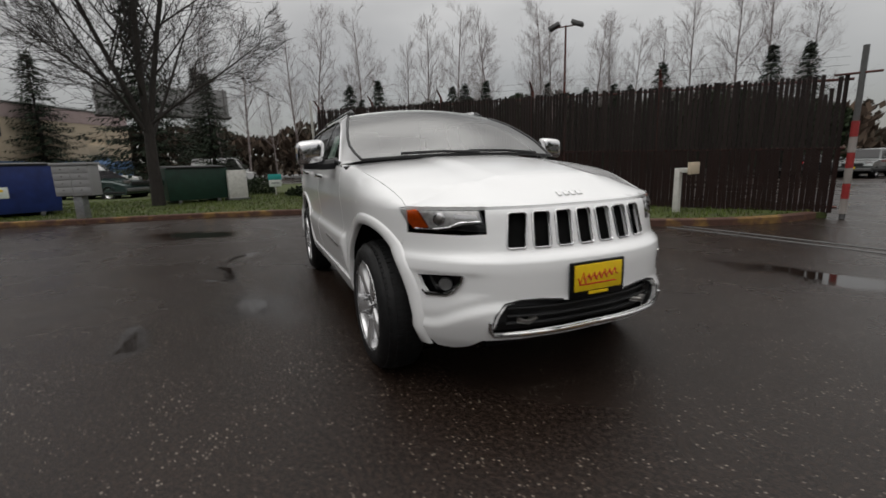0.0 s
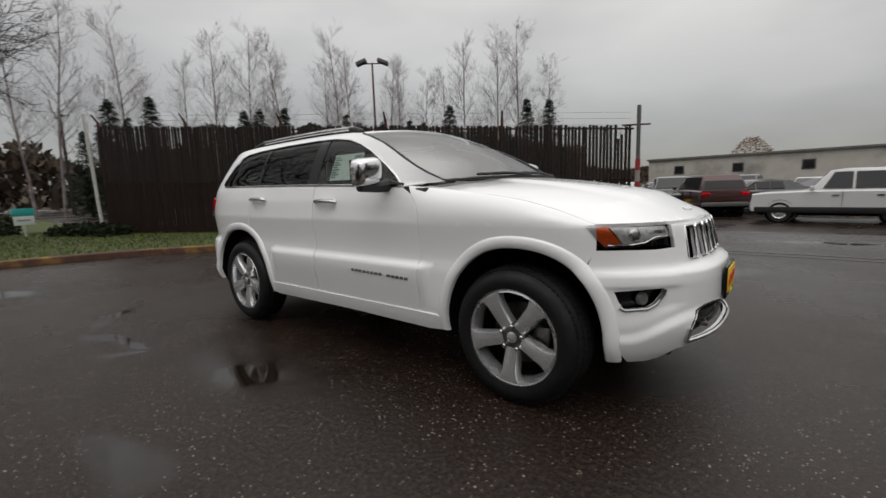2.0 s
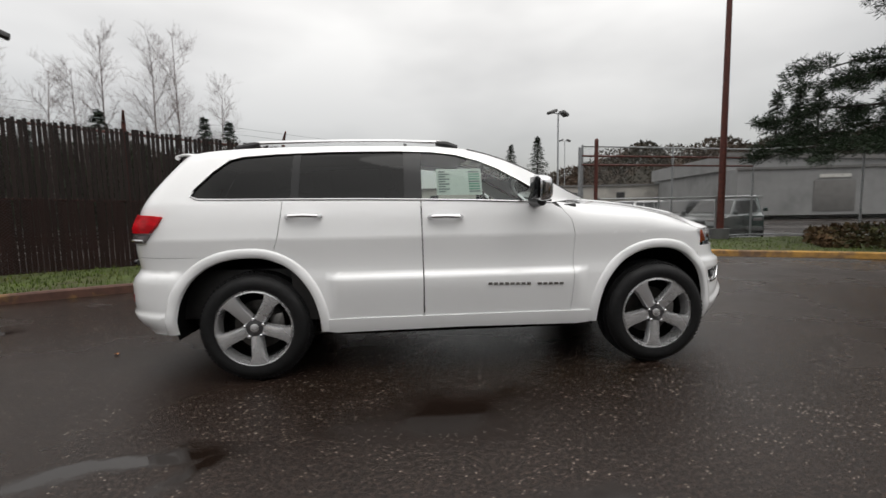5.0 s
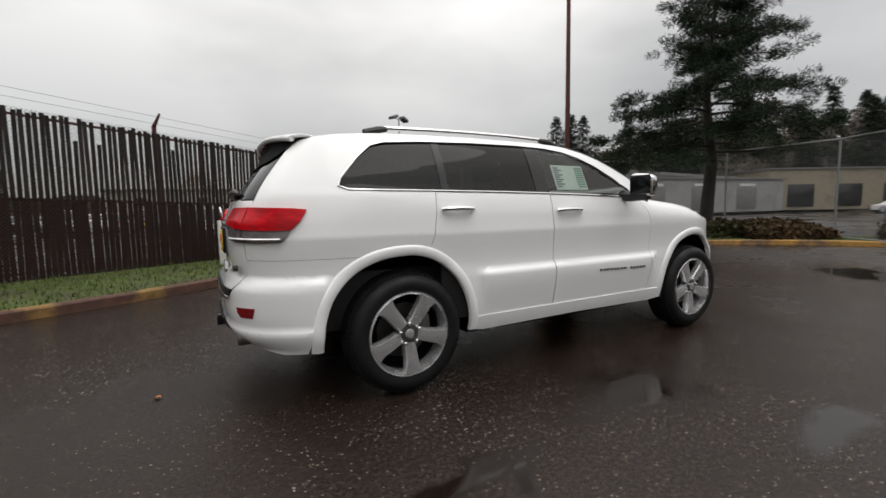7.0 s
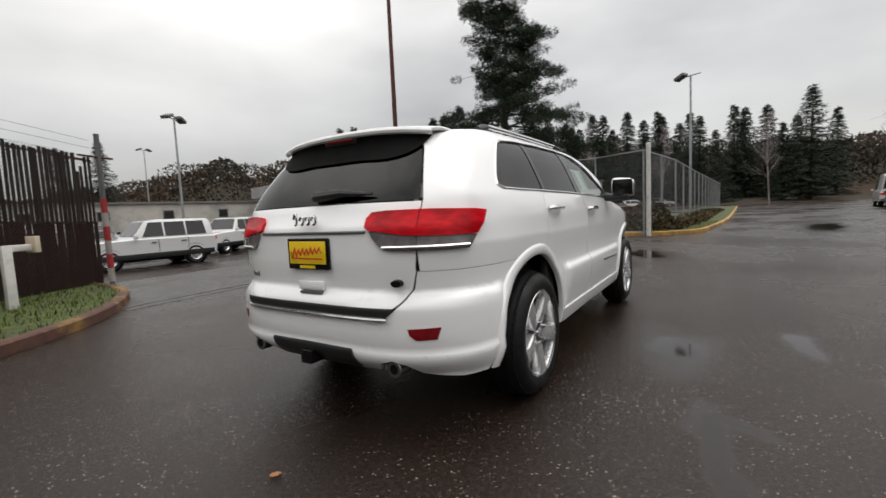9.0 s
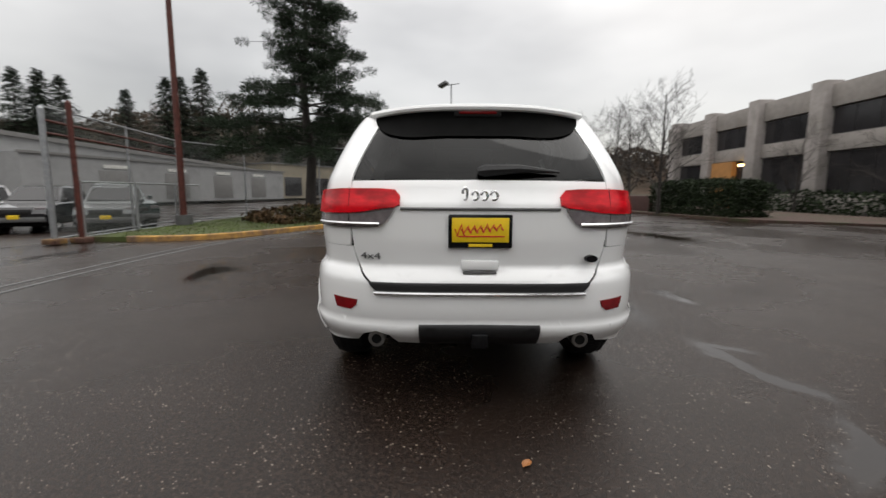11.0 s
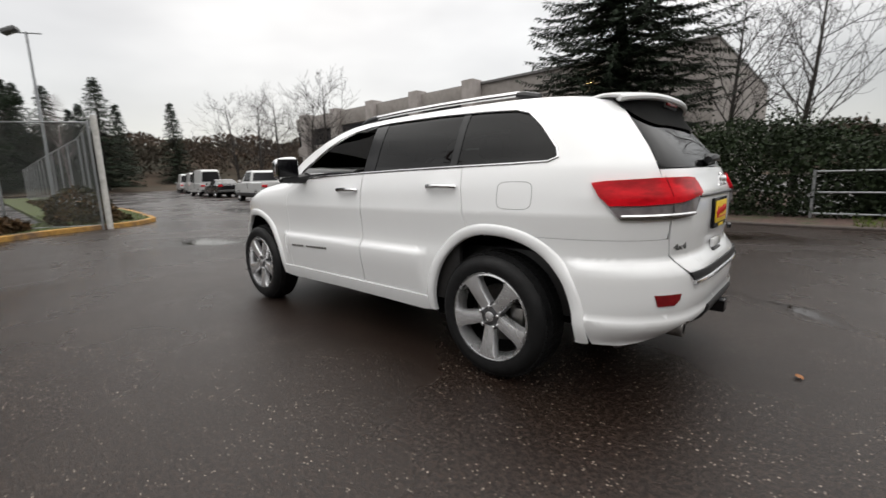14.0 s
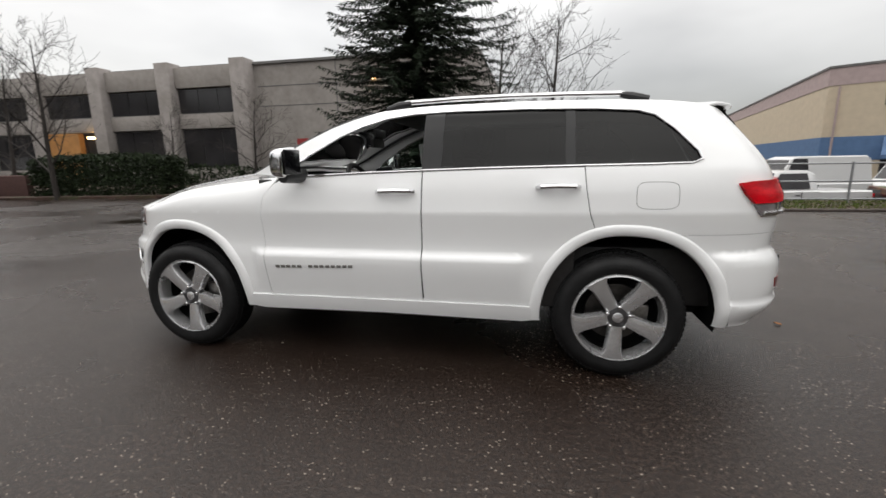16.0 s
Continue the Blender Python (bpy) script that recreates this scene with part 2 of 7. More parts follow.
LAMP_GLOW = material("lamp_glow", (1.0, 0.62, 0.25), 0.5, emit=6.0)


PUDDLES = ((-0.25, -1.55, 0.62, 0.34, 18), (-1.45, -2.05, 0.22, 0.08, 52), (0.20, -2.40, 0.30, 0.17, -10), (-1.75, -1.98, 0.55, 0.10, 10), (-2.65, -1.66, 0.50, 0.09, 146), (1.6, 3.6, 0.8, 0.3, 10), (6.5, -0.5, 1.2, 0.5, 30),
           (-5.6, -2.6, 1.1, 0.5, 60), (7.5, -5.5, 1.8, 0.5, 12), (-1.2, -6.2, 1.2, 0.4, 5), (3.2, 7.2, 1.0, 0.25, 0), (16, -5.0, 2.6, 0.5, -8), (2.0, 10.5, 1.6, 0.5, 0), (-4.6, 0.6, 0.35, 0.16, 70))


def asphalt_material():
    """Wet asphalt: dark binder, pale chips that double as painted glints, a film of water in the dips and still
    puddles.
    """
    m = bpy.data.materials.new("wet_asphalt")
    m.use_nodes = True
    n, l = m.node_tree.nodes, m.node_tree.links
    b = n["Principled BSDF"]
    co = n.new("ShaderNodeTexCoord")

    def tex(kind, scale, detail=4.0, rough=0.5):
        t = n.new(kind)
        t.inputs["Scale"].default_value = scale
        if kind == "ShaderNodeTexNoise":
            t.inputs["Detail"].default_value, t.inputs["Roughness"].default_value = detail, rough
        l.new(co.outputs["Object"], t.inputs["Vector"])
        return t

    def ramp(src, a, c, lo=0.0, hi=1.0):
        r = n.new("ShaderNodeMapRange")
        r.inputs[1].default_value, r.inputs[2].default_value, r.inputs[3].default_value, r.inputs[4].default_value = a, c, lo, hi
        l.new(src, r.inputs[0])
        return r.outputs[0]

    def mixc(fac, a, c):
        x = n.new("ShaderNodeMix")
        x.data_type = "RGBA"
        l.new(fac, x.inputs[0])
        for s, i in ((a, 6), (c, 7)):
            if isinstance(s, tuple):
                x.inputs[i].default_value = (*s, 1)
            else:
                l.new(s, x.inputs[i])
        return x.outputs[2]

    def math_node(op, a, c):
        x = n.new("ShaderNodeMath")
        x.operation, x.use_clamp = op, True
        for s, i in ((a, 0), (c, 1)):
            if isinstance(s, (int, float)):
                x.inputs[i].default_value = s
            else:
                l.new(s, x.inputs[i])
        return x.outputs[0]

    broad = tex("ShaderNodeTexNoise", 0.28, 5.0, 0.55).outputs[0]
    mid = tex("ShaderNodeTexNoise", 1.9, 5.0, 0.6).outputs[0]
    mottle = tex("ShaderNodeTexNoise", 42.0, 3.0, 0.7).outputs[0]
    fine = tex("ShaderNodeTexNoise", 170.0, 3.0, 0.65).outputs[0]
    base = mixc(ramp(mid, 0.35, 0.65), (0.0060, 0.0034, 0.0026), (0.0120, 0.0074, 0.0058))
    base = mixc(ramp(mottle, 0.44, 0.64), base, (0.0320, 0.0205, 0.0152))
    base = mixc(ramp(fine, 0.42, 0.72, 0.0, 0.6), base, (0.0360, 0.0260, 0.0210))
    # pale and tan stone chips, of two sizes, each stone with its own tone; the pale ones also paint in sky glints off
    # wet stone
    chips = tex("ShaderNodeTexVoronoi", 72.0)
    for stones, share, size in ((chips, 0.875, ramp(mid, 0.35, 0.62, 0.20, 0.44)), (tex("ShaderNodeTexVoronoi", 40.0), 0.955, ramp(mid, 0.35, 0.62, 0.14, 0.30))):
        pick = n.new("ShaderNodeSeparateColor")
        l.new(stones.outputs["Color"], pick.inputs[0])
        tone = mixc(ramp(pick.outputs[1], 0.15, 1.0), (0.040, 0.027, 0.020), (0.24, 0.205, 0.17))
        here = math_node("MULTIPLY", math_node("GREATER_THAN", pick.outputs[0], share), math_node("LESS_THAN", stones.outputs["Distance"], size))
        base = mixc(here, base, tone)
    # standing water: a few shallow dips beside the car, with ragged edges
    warp = n.new("ShaderNodeTexNoise")
    warp.inputs["Scale"].default_value, warp.inputs["Detail"].default_value = 1.3, 5.0
    l.new(co.outputs["Object"], warp.inputs["Vector"])
    off = n.new("ShaderNodeVectorMath")
    off.operation = "SUBTRACT"
    off.inputs[1].default_value = (0.5, 0.5, 0.5)
    l.new(warp.outputs["Color"], off.inputs[0])
    big = n.new("ShaderNodeVectorMath")
    big.operation = "SCALE"
    big.inputs["Scale"].default_value = 0.95
    l.new(off.outputs[0], big.inputs[0])
    moved = n.new("ShaderNodeVectorMath")
    l.new(co.outputs["Object"], moved.inputs[0]), l.new(big.outputs[0], moved.inputs[1])
    near = None
    for px, py, rx, ry, turn in PUDDLES:
        mp = n.new("ShaderNodeMapping")
        mp.vector_type = "TEXTURE"
        mp.inputs["Location"].default_value, mp.inputs["Rotation"].default_value, mp.inputs["Scale"].default_value = (px, py, 0), (0, 0, radians(turn)), (rx, ry, 1000.0)
        l.new(moved.outputs[0], mp.inputs[0])
        ln = n.new("ShaderNodeVectorMath")
        ln.operation = "LENGTH"
        l.new(mp.outputs[0], ln.inputs[0])
        if near is None:
            near = ln.outputs["Value"]
        else:
            mn = n.new("ShaderNodeMath")
            mn.operation = "MINIMUM"
            l.new(near, mn.inputs[0]), l.new(ln.outputs["Value"], mn.inputs[1])
            near = mn.outputs[0]
    wet = math_node("MAXIMUM", ramp(broad, 0.42, 0.60), ramp(near, 1.0, 2.4, 1.0, 0.0))
    pool = ramp(near, 0.50, 1.25, 1.0, 0.0)
    base = mixc(pool, base, (0.011, 0.0072, 0.0055))
    l.new(base, b.inputs["Base Color"])
    rough = math_node("SUBTRACT", ramp(wet, 0, 1, 0.36, 0.16), math_node("MULTIPLY", pool, 0.10))
    l.new(rough, b.inputs["Roughness"])
    b.inputs["IOR"].default_value = 1.40
    b.inputs["Specular IOR Level"].default_value = 0.42
    height = math_node("ADD", math_node("MULTIPLY", fine, 0.45), math_node("MULTIPLY", mottle, 0.55))
    bp = n.new("ShaderNodeBump")
    bp.inputs["Distance"].default_value = 0.007
    strength = math_node("SUBTRACT", 0.8, math_node("MULTIPLY", pool, 0.8))
    l.new(strength, bp.inputs["Strength"]), l.new(height, bp.inputs["Height"]), l.new(bp.outputs[0], b.inputs["Normal"])
    return m


ASPHALT = asphalt_material()


def chainlink_material(name, color, metal):
    """Woven wire, too fine to build strand by strand: diagonal strands with gaps between them."""
    m = bpy.data.materials.new(name)
    m.use_nodes = True
    n, l = m.node_tree.nodes, m.node_tree.links
    b = n["Principled BSDF"]
    b.inputs["Base Color"].default_value, b.inputs["Metallic"].default_value, b.inputs["Roughness"].default_value = (*color, 1), metal, 0.5
    uv = n.new("ShaderNodeUVMap")
    sep = n.new("ShaderNodeSeparateXYZ")
    l.new(uv.outputs[0], sep.inputs[0])
    outs = []
    for op in ("ADD", "SUBTRACT"):
        a = n.new("ShaderNodeMath")
        a.operation = op
        l.new(sep.outputs[0], a.inputs[0]), l.new(sep.outputs[1], a.inputs[1])
        p = n.new("ShaderNodeMath")
        p.operation = "PINGPONG"
        p.inputs[1].default_value = 0.5
        l.new(a.outputs[0], p.inputs[0])
        c = n.new("ShaderNodeMath")
        c.operation, c.inputs[1].default_value = "LESS_THAN", 0.052
        l.new(p.outputs[0], c.inputs[0])
        outs.append(c.outputs[0])
    mx = n.new("ShaderNodeMath")
    mx.operation = "MAXIMUM"
    l.new(outs[0], mx.inputs[0]), l.new(outs[1], mx.inputs[1]), l.new(mx.outputs[0], b.inputs["Alpha"])
    return m


WIRE = chainlink_material("woven_wire", (0.22, 0.23, 0.23), 0.5)
WIRE_BROWN = chainlink_material("brown_woven_wire", (0.035, 0.025, 0.022), 0.1)

# ---- mesh helpers ----
def link(name, bm, mat, parent=None, label="", angle=35, smooth=True):
    me = bpy.data.meshes.new(name)
    bm.normal_update()
    bm.to_mesh(me)
    bm.free()
    if smooth:
        me.polygons.foreach_set("use_smooth", [True] * len(me.polygons))
        me.set_sharp_from_angle(angle=radians(angle))
    me.materials.append(mat)
    ob = new(name, me)
    if parent:
        ob.parent = parent
    if label:
        ob["label"] = label
    return ob


def part(name, bm, mat, parent, label="", angle=35, smooth=True):
    """One mesh object under a thing or under a part; the mesh is in its thing's frame."""
    return link(name, bm, mat, parent, label, angle, smooth)


def thing(name, label, category, m=None, group="", kind=""):
    ob = new(name)
    ob.empty_display_size = 0.2
    if m is not None:
        ob.matrix_basis = m
    return tagged(ob, label, category, group, kind)


def box(bm, lo, hi, bevel=0.0, m=None, taper=1.0):
    r = bmesh.ops.create_cube(bm, size=1.0)
    c, d = [(a + b) / 2 for a, b in zip(lo, hi)], [b - a for a, b in zip(lo, hi)]
    for v in r["verts"]:
        k = taper if v.co.z > 0 else 1.0
        v.co = Vector((c[0] + v.co.x * d[0] * k, c[1] + v.co.y * d[1] * k, c[2] + v.co.z * d[2]))
    verts = r["verts"]
    if bevel:
        edges = list({e for v in verts for e in v.link_edges})
        g = bmesh.ops.bevel(bm, geom=edges, offset=bevel, segments=2, affect="EDGES", profile=0.5)
        verts = list({v for f in g["faces"] for v in f.verts} | {v for v in verts if v.is_valid})
    if m is not None:
        bmesh.ops.transform(bm, matrix=m, verts=verts)
    return verts


def boxed(lo, hi, bevel=0.0, m=None, taper=1.0):
    bm = bmesh.new()
    box(bm, lo, hi, bevel, m, taper)
    return bm


def tube(bm, pts, radii, sides=8, cap=True):
    """A tapered tube through points."""
    pts = [Vector(p) for p in pts]
    if not isinstance(radii, (list, tuple)):
        radii = [radii] * len(pts)
    rings, ref = [], None
    for i, p in enumerate(pts):
        d = (pts[min(i + 1, len(pts) - 1)] - pts[max(i - 1, 0)]).normalized()
        a = d.orthogonal().normalized() if ref is None else (ref - d * ref.dot(d)).normalized()
        ref = a
        b = d.cross(a)
        rings.append([bm.verts.new(p + (a * math.cos(2 * math.pi * k / sides) + b * math.sin(2 * math.pi * k / sides)) * radii[i]) for k in range(sides)])
    for r, s in zip(rings, rings[1:]):
        for k in range(sides):
            bm.faces.new((r[k], r[(k + 1) % sides], s[(k + 1) % sides], s[k]))
    if cap:
        bm.faces.new(reversed(rings[0]))
        bm.faces.new(rings[-1])


def tubed(pts, radii, sides=8):
    bm = bmesh.new()
    tube(bm, pts, radii, sides)
    return bm


def lathe(profile, sides=48, axis="Y"):
    """Turns (radius, along) points round the Y axis."""
    bm = bmesh.new()
    rings = []
    for r, a in profile:
        rings.append([bm.verts.new((r * math.cos(2 * math.pi * k / sides), a, r * math.sin(2 * math.pi * k / sides))) for k in range(sides)])
    for p, q in zip(rings, rings[1:]):
        for k in range(sides):
            bm.faces.new((p[k], p[(k + 1) % sides], q[(k + 1) % sides], q[k]))
    bmesh.ops.recalc_face_normals(bm, faces=bm.faces)
    return bm


def prism(points, y0, y1, bevel=0.0):
    """A side outline in x and z, given thickness in y."""
    bm = bmesh.new()
    a = [bm.verts.new((x, y0, z)) for x, z in points]
    b = [bm.verts.new((x, y1, z)) for x, z in points]
    bm.faces.new(a), bm.faces.new(reversed(b))
    for i in range(len(a)):
        j = (i + 1) % len(a)
        bm.faces.new((a[j], a[i], b[i], b[j]))
    bmesh.ops.recalc_face_normals(bm, faces=bm.faces)
    if bevel:
        bmesh.ops.bevel(bm, geom=list(bm.edges), offset=bevel, segments=2, affect="EDGES", profile=0.5)
    return bm


def sheet(nu, nv, f):
    """A grid of nu by nv cells mapped by f(s, t), both from 0 to 1."""
    bm = bmesh.new()
    g = [[bm.verts.new(f(i / nu, j / nv)) for j in range(nv + 1)] for i in range(nu + 1)]
    for i in range(nu):
        for j in range(nv):
            bm.faces.new((g[i][j], g[i + 1][j], g[i + 1][j + 1], g[i][j + 1]))
    return bm


def rounded(points, n=5, closed=True):
    """Catmull-Rom through the points."""
    out, k = [], len(points)
    for i in range(k if closed else k - 1):
        p = [points[(i + d) % k] if closed else points[min(max(i + d, 0), k - 1)] for d in (-1, 0, 1, 2)]
        for j in range(n):
            t = j / n
            out.append(tuple(0.5 * (2 * p[1][c] + (p[2][c] - p[0][c]) * t + (2 * p[0][c] - 5 * p[1][c] + 4 * p[2][c] - p[3][c]) * t * t
                                    + (3 * p[1][c] - p[0][c] - 3 * p[2][c] + p[3][c]) * t ** 3) for c in range(len(p[0]))))
    if not closed:
        out.append(points[-1])
    return out


def wall_loop(points, width, z0, z1, bevel=0.02):
    """A ribbon with thickness along a plan line, such as a kerb."""
    bm = bmesh.new()
    rows = []
    for i, p in enumerate(points):
        a, b = Vector(points[max(i - 1, 0)]), Vector(points[min(i + 1, len(points) - 1)])
        d = (b - a).normalized()
        n = Vector((-d.y, d.x))
        c = Vector(p)
        l, r = c + n * width / 2, c - n * width / 2
        li, ri = c + n * (width / 2 - bevel), c - n * (width / 2 - bevel)
        rows.append([bm.verts.new((*l, z0)), bm.verts.new((*l, z1 - bevel)), bm.verts.new((*li, z1)), bm.verts.new((*ri, z1)), bm.verts.new((*r, z1 - bevel)), bm.verts.new((*r, z0))])
    for a, b in zip(rows, rows[1:]):
        for k in range(5):
            bm.faces.new((a[k], a[k + 1], b[k + 1], b[k]))
    bm.faces.new(rows[0]), bm.faces.new(list(reversed(rows[-1])))
    bmesh.ops.recalc_face_normals(bm, faces=bm.faces)
    return bm


def flat_poly(points, z0, z1):
    bm = bmesh.new()
    a = [bm.verts.new((*p, z1)) for p in points]
    b = [bm.verts.new((*p, z0)) for p in points]
    f = bm.faces.new(a)
    for i in range(len(a)):
        j = (i + 1) % len(a)
        bm.faces.new((a[i], b[i], b[j], a[j]))
    bmesh.ops.recalc_face_normals(bm, faces=bm.faces)
    bmesh.ops.triangulate(bm, faces=[f])
    return bm


def resample(points, step):
    out = [Vector(points[0])]
    for a, b in zip(points, points[1:]):
        a, b = Vector(a), Vector(b)
        k = max(1, round((b - a).length / step))
        out += [a.lerp(b, j / k) for j in range(1, k + 1)]
    return out

# ---- the ground, kerbs and verges ----
rng = random.Random(4)


def ground_height(x, y):
    """Level round the car, falling away gently beyond the verge, rising to the wooded hill."""
    lot = -0.36 * min(1.0, max(0.0, (y - 8.8) / 3.0))
    yard = -1.05 * min(1.0, max(0.0, (-10.4 - y) / 3.0)) * min(1.0, max(0.0, (-2.0 - x) / 2.5))
    return lot + yard


g_steps = [-900, -300, -120, -60, -40] + [float(i) for i in range(-30, 31)] + [40, 60, 120, 300, 900]
bm = bmesh.new()
g_rows = [[bm.verts.new((x, y, ground_height(x, y))) for y in g_steps] for x in g_steps]
for i in range(len(g_steps) - 1):
    for j in range(len(g_steps) - 1):
        bm.faces.new((g_rows[i][j], g_rows[i + 1][j], g_rows[i + 1][j + 1], g_rows[i][j + 1]))
ground = tagged(link("ground", bm, ASPHALT, smooth=False), "dark wet asphalt yard with puddles, pale chips and painted glints", "ground", kind="structure")

KERB_BACK = rounded([(-13.5, -16.0), (-10.8, -9.0), (-9.7, -5.5), (-9.2, -3.2), (-8.6, -1.2), (-7.6, 0.8), (-6.0, 2.2), (-3.6, 3.45), (-1.9, 4.7), (-0.9, 6.4), (-0.7, 7.9)], 6, closed=False)
KERB_FRONT = rounded([(5.3, 7.4), (5.6, 6.2), (6.6, 5.3), (8.6, 4.3), (10.6, 3.1), (11.9, 1.6), (12.5, 0.0), (13.4, -1.0), (15.5, -1.5), (26, -2.3), (60, -3.5)], 6, closed=False)
KERB_SIDE = rounded([(-22, -8.6), (-9, -8.3), (-3.5, -8.2), (-1.0, -8.4), (1.2, -9.2), (3.6, -10.8), (6.3, -13.5), (7.4, -17.0)], 5, closed=False)
FENCE_A, FENCE_B = Vector((-0.48, 8.22)), Vector((-14.14, 1.08))

for pts, mat, lab in ((KERB_BACK, CURB_RED, "worn kerb with faded red and yellow paint"), (KERB_FRONT, CURB_YELLOW, "worn concrete kerb with faded yellow paint")):
    tagged(link("kerb", wall_loop(pts, 0.16, -0.05, 0.13), mat), lab, "kerb", kind="structure")
tagged(link("kerb", wall_loop(KERB_SIDE, 0.14, -0.05, 0.06), CURB_DARK), "low dark kerb along the grass verge", "kerb", kind="structure")

verge_back = [(p[0], p[1]) for p in KERB_BACK] + [(-0.6, 8.2), (-14.2, 1.05), (-30, 2.0), (-34, -12.0), (-22, -13.0)]
verge_front = [(p[0], p[1]) for p in KERB_FRONT] + [(60, 0.4), (16, 1.2), (13.6, 2.2), (13.4, 8.4), (5.2, 8.6)]
verge_side = [(p[0], p[1]) for p in KERB_SIDE] + [(7.2, -22.0), (-1.8, -22.0), (-1.8, -10.6), (-22, -10.6)]
tagged(link("verge", flat_poly(verge_back, -0.05, 0.11), SOIL), "muddy verge with wet grass behind the kerb", "verge", kind="structure")
tagged(link("verge", flat_poly(verge_front, -0.05, 0.11), SOIL), "planted verge with soil and grass", "verge", kind="structure")
tagged(link("verge", flat_poly(verge_side, -0.05, 0.05), LITTER), "leaf-strewn verge with thin grass beside a low fence", "verge", kind="structure")


def grass(poly_test, count, area, z, tall, seed):
    r = random.Random(seed)
    verts, faces = [], []
    (x0, y0), (x1, y1) = area
    made = 0
    while made < count:
        x, y = r.uniform(x0, x1), r.uniform(y0, y1)
        if not poly_test(x, y):
            continue
        made += 1
        h, a, w = tall * r.uniform(0.4, 1.3), r.uniform(0, 6.28), r.uniform(0.006, 0.014)
        lean = r.uniform(0.0, 0.7) * h
        c, s = math.cos(a), math.sin(a)
        k = len(verts)
        verts += [(x - c * w, y - s * w, z), (x + c * w, y + s * w, z), (x - s * lean, y + c * lean, z + h)]
        faces.append((k, k + 1, k + 2))
    me = bpy.data.meshes.new("grass")
    me.from_pydata(verts, [], faces)
    me.materials.append(GRASS)
    return new("grass", me)


def inside(poly):
    def test(x, y):
        hit = False
        for (ax, ay), (bx, by) in zip(poly, poly[1:] + poly[:1]):
            if (ay > y) != (by > y) and x < (bx - ax) * (y - ay) / (by - ay) + ax:
                hit = not hit
        return hit
    return test


in_back, in_front, in_side = inside(verge_back), inside(verge_front), inside(verge_side)
tagged(grass(in_back, 26000, ((-18, -10), (-0.5, 8)), 0.10, 0.07, 1), "short wet grass with yellowed blades", "grass", kind="stuff")
tagged(grass(in_front, 9000, ((5, -3), (20, 8.6)), 0.10, 0.06, 2), "thin wet grass on the verge", "grass", kind="stuff")
tagged(grass(in_side, 8000, ((-16, -14), (-3.2, -8)), 0.04, 0.09, 3), "wet grass along the fence", "grass", kind="stuff")

# ---- tall brown slatted fence ----
fence = thing("slatted_fence", "tall chain-link fence filled with brown slats", "fence", kind="structure")
f_dir = (FENCE_B - FENCE_A).normalized()
f_len = (FENCE_B - FENCE_A).length
f_yaw = math.degrees(math.atan2(f_dir.y, f_dir.x))


def on_fence(s, off=0.0):
    p = FENCE_A + f_dir * s + Vector((-f_dir.y, f_dir.x)) * off
    return p.x, p.y


def fence_top(s):
    """The ground and the fence climb towards the back corner."""
    return 2.52 + 0.058 * s


for k in range(6):
    s = 0.05 + (f_len - 0.1) * k / 5
    x, y = on_fence(s, -0.07)
    if k:
        part("post", tubed([(x, y, 0), (x, y, fence_top(s) + 0.10), (x + 0.12, y - 0.18, fence_top(s) + 0.32)], [0.04, 0.04, 0.018], 8), RUST, fence)
for k in (0.08, 0.5, 0.965):
    part("rail", tubed([(*on_fence(0, -0.05), k * fence_top(0)), (*on_fence(f_len, -0.05), k * fence_top(f_len))], 0.024, 8), RUST, fence)
for z in (0.14, 0.28):
    part("barbed_wire", tubed([(*on_fence(0.1, 0.05), fence_top(0) + z), (*on_fence(f_len, 0.05), fence_top(f_len) + z)], 0.004, 4), GALV, fence)
bm = bmesh.new()
uvl = bm.loops.layers.uv.new("uv")
f = bm.faces.new([bm.verts.new(p) for p in ((*on_fence(0.1, 0.03), 0.08), (*on_fence(f_len, 0.03), 0.08), (*on_fence(f_len, 0.03), fence_top(f_len)), (*on_fence(0.1, 0.03), fence_top(0.1)))])
for lp, uv in zip(f.loops, ((0, 0), (f_len / 0.06, 0), (f_len / 0.06, fence_top(f_len) / 0.06), (0, fence_top(0) / 0.06))):
    lp[uvl].uv = uv
part("wire_mesh", bm, WIRE_BROWN, fence, "brown coated woven wire", smooth=False)
rf = random.Random(8)
slat_meshes = []
for k in range(6):
    b = boxed((-0.0375, -0.006, 0), (0.0375, 0.006, 1.0), 0)
    bmesh.ops.transform(b, matrix=pose(0, 0, 0, rf.uniform(-0.6, 0.6), rf.uniform(-0.6, 0.6), rf.uniform(-9, 9)), verts=b.verts)
    me = bpy.data.meshes.new("slat")
    b.to_mesh(me)
    b.free()
    me.materials.append(SLAT)
    slat_meshes.append(me)
open_meshes = []
for k in range(6):
    b = boxed((-0.0310, -0.006, 0), (0.0310, 0.006, 1.0), 0)
    bmesh.ops.transform(b, matrix=pose(0, 0, 0, rf.uniform(-0.6, 0.6), rf.uniform(-0.6, 0.6), rf.uniform(-12, 12)), verts=b.verts)
    me = bpy.data.meshes.new("slat")
    b.to_mesh(me)
    b.free()
    me.materials.append(SLAT_GREY)
    open_meshes.append(me)
n_slat = int(f_len / 0.083)
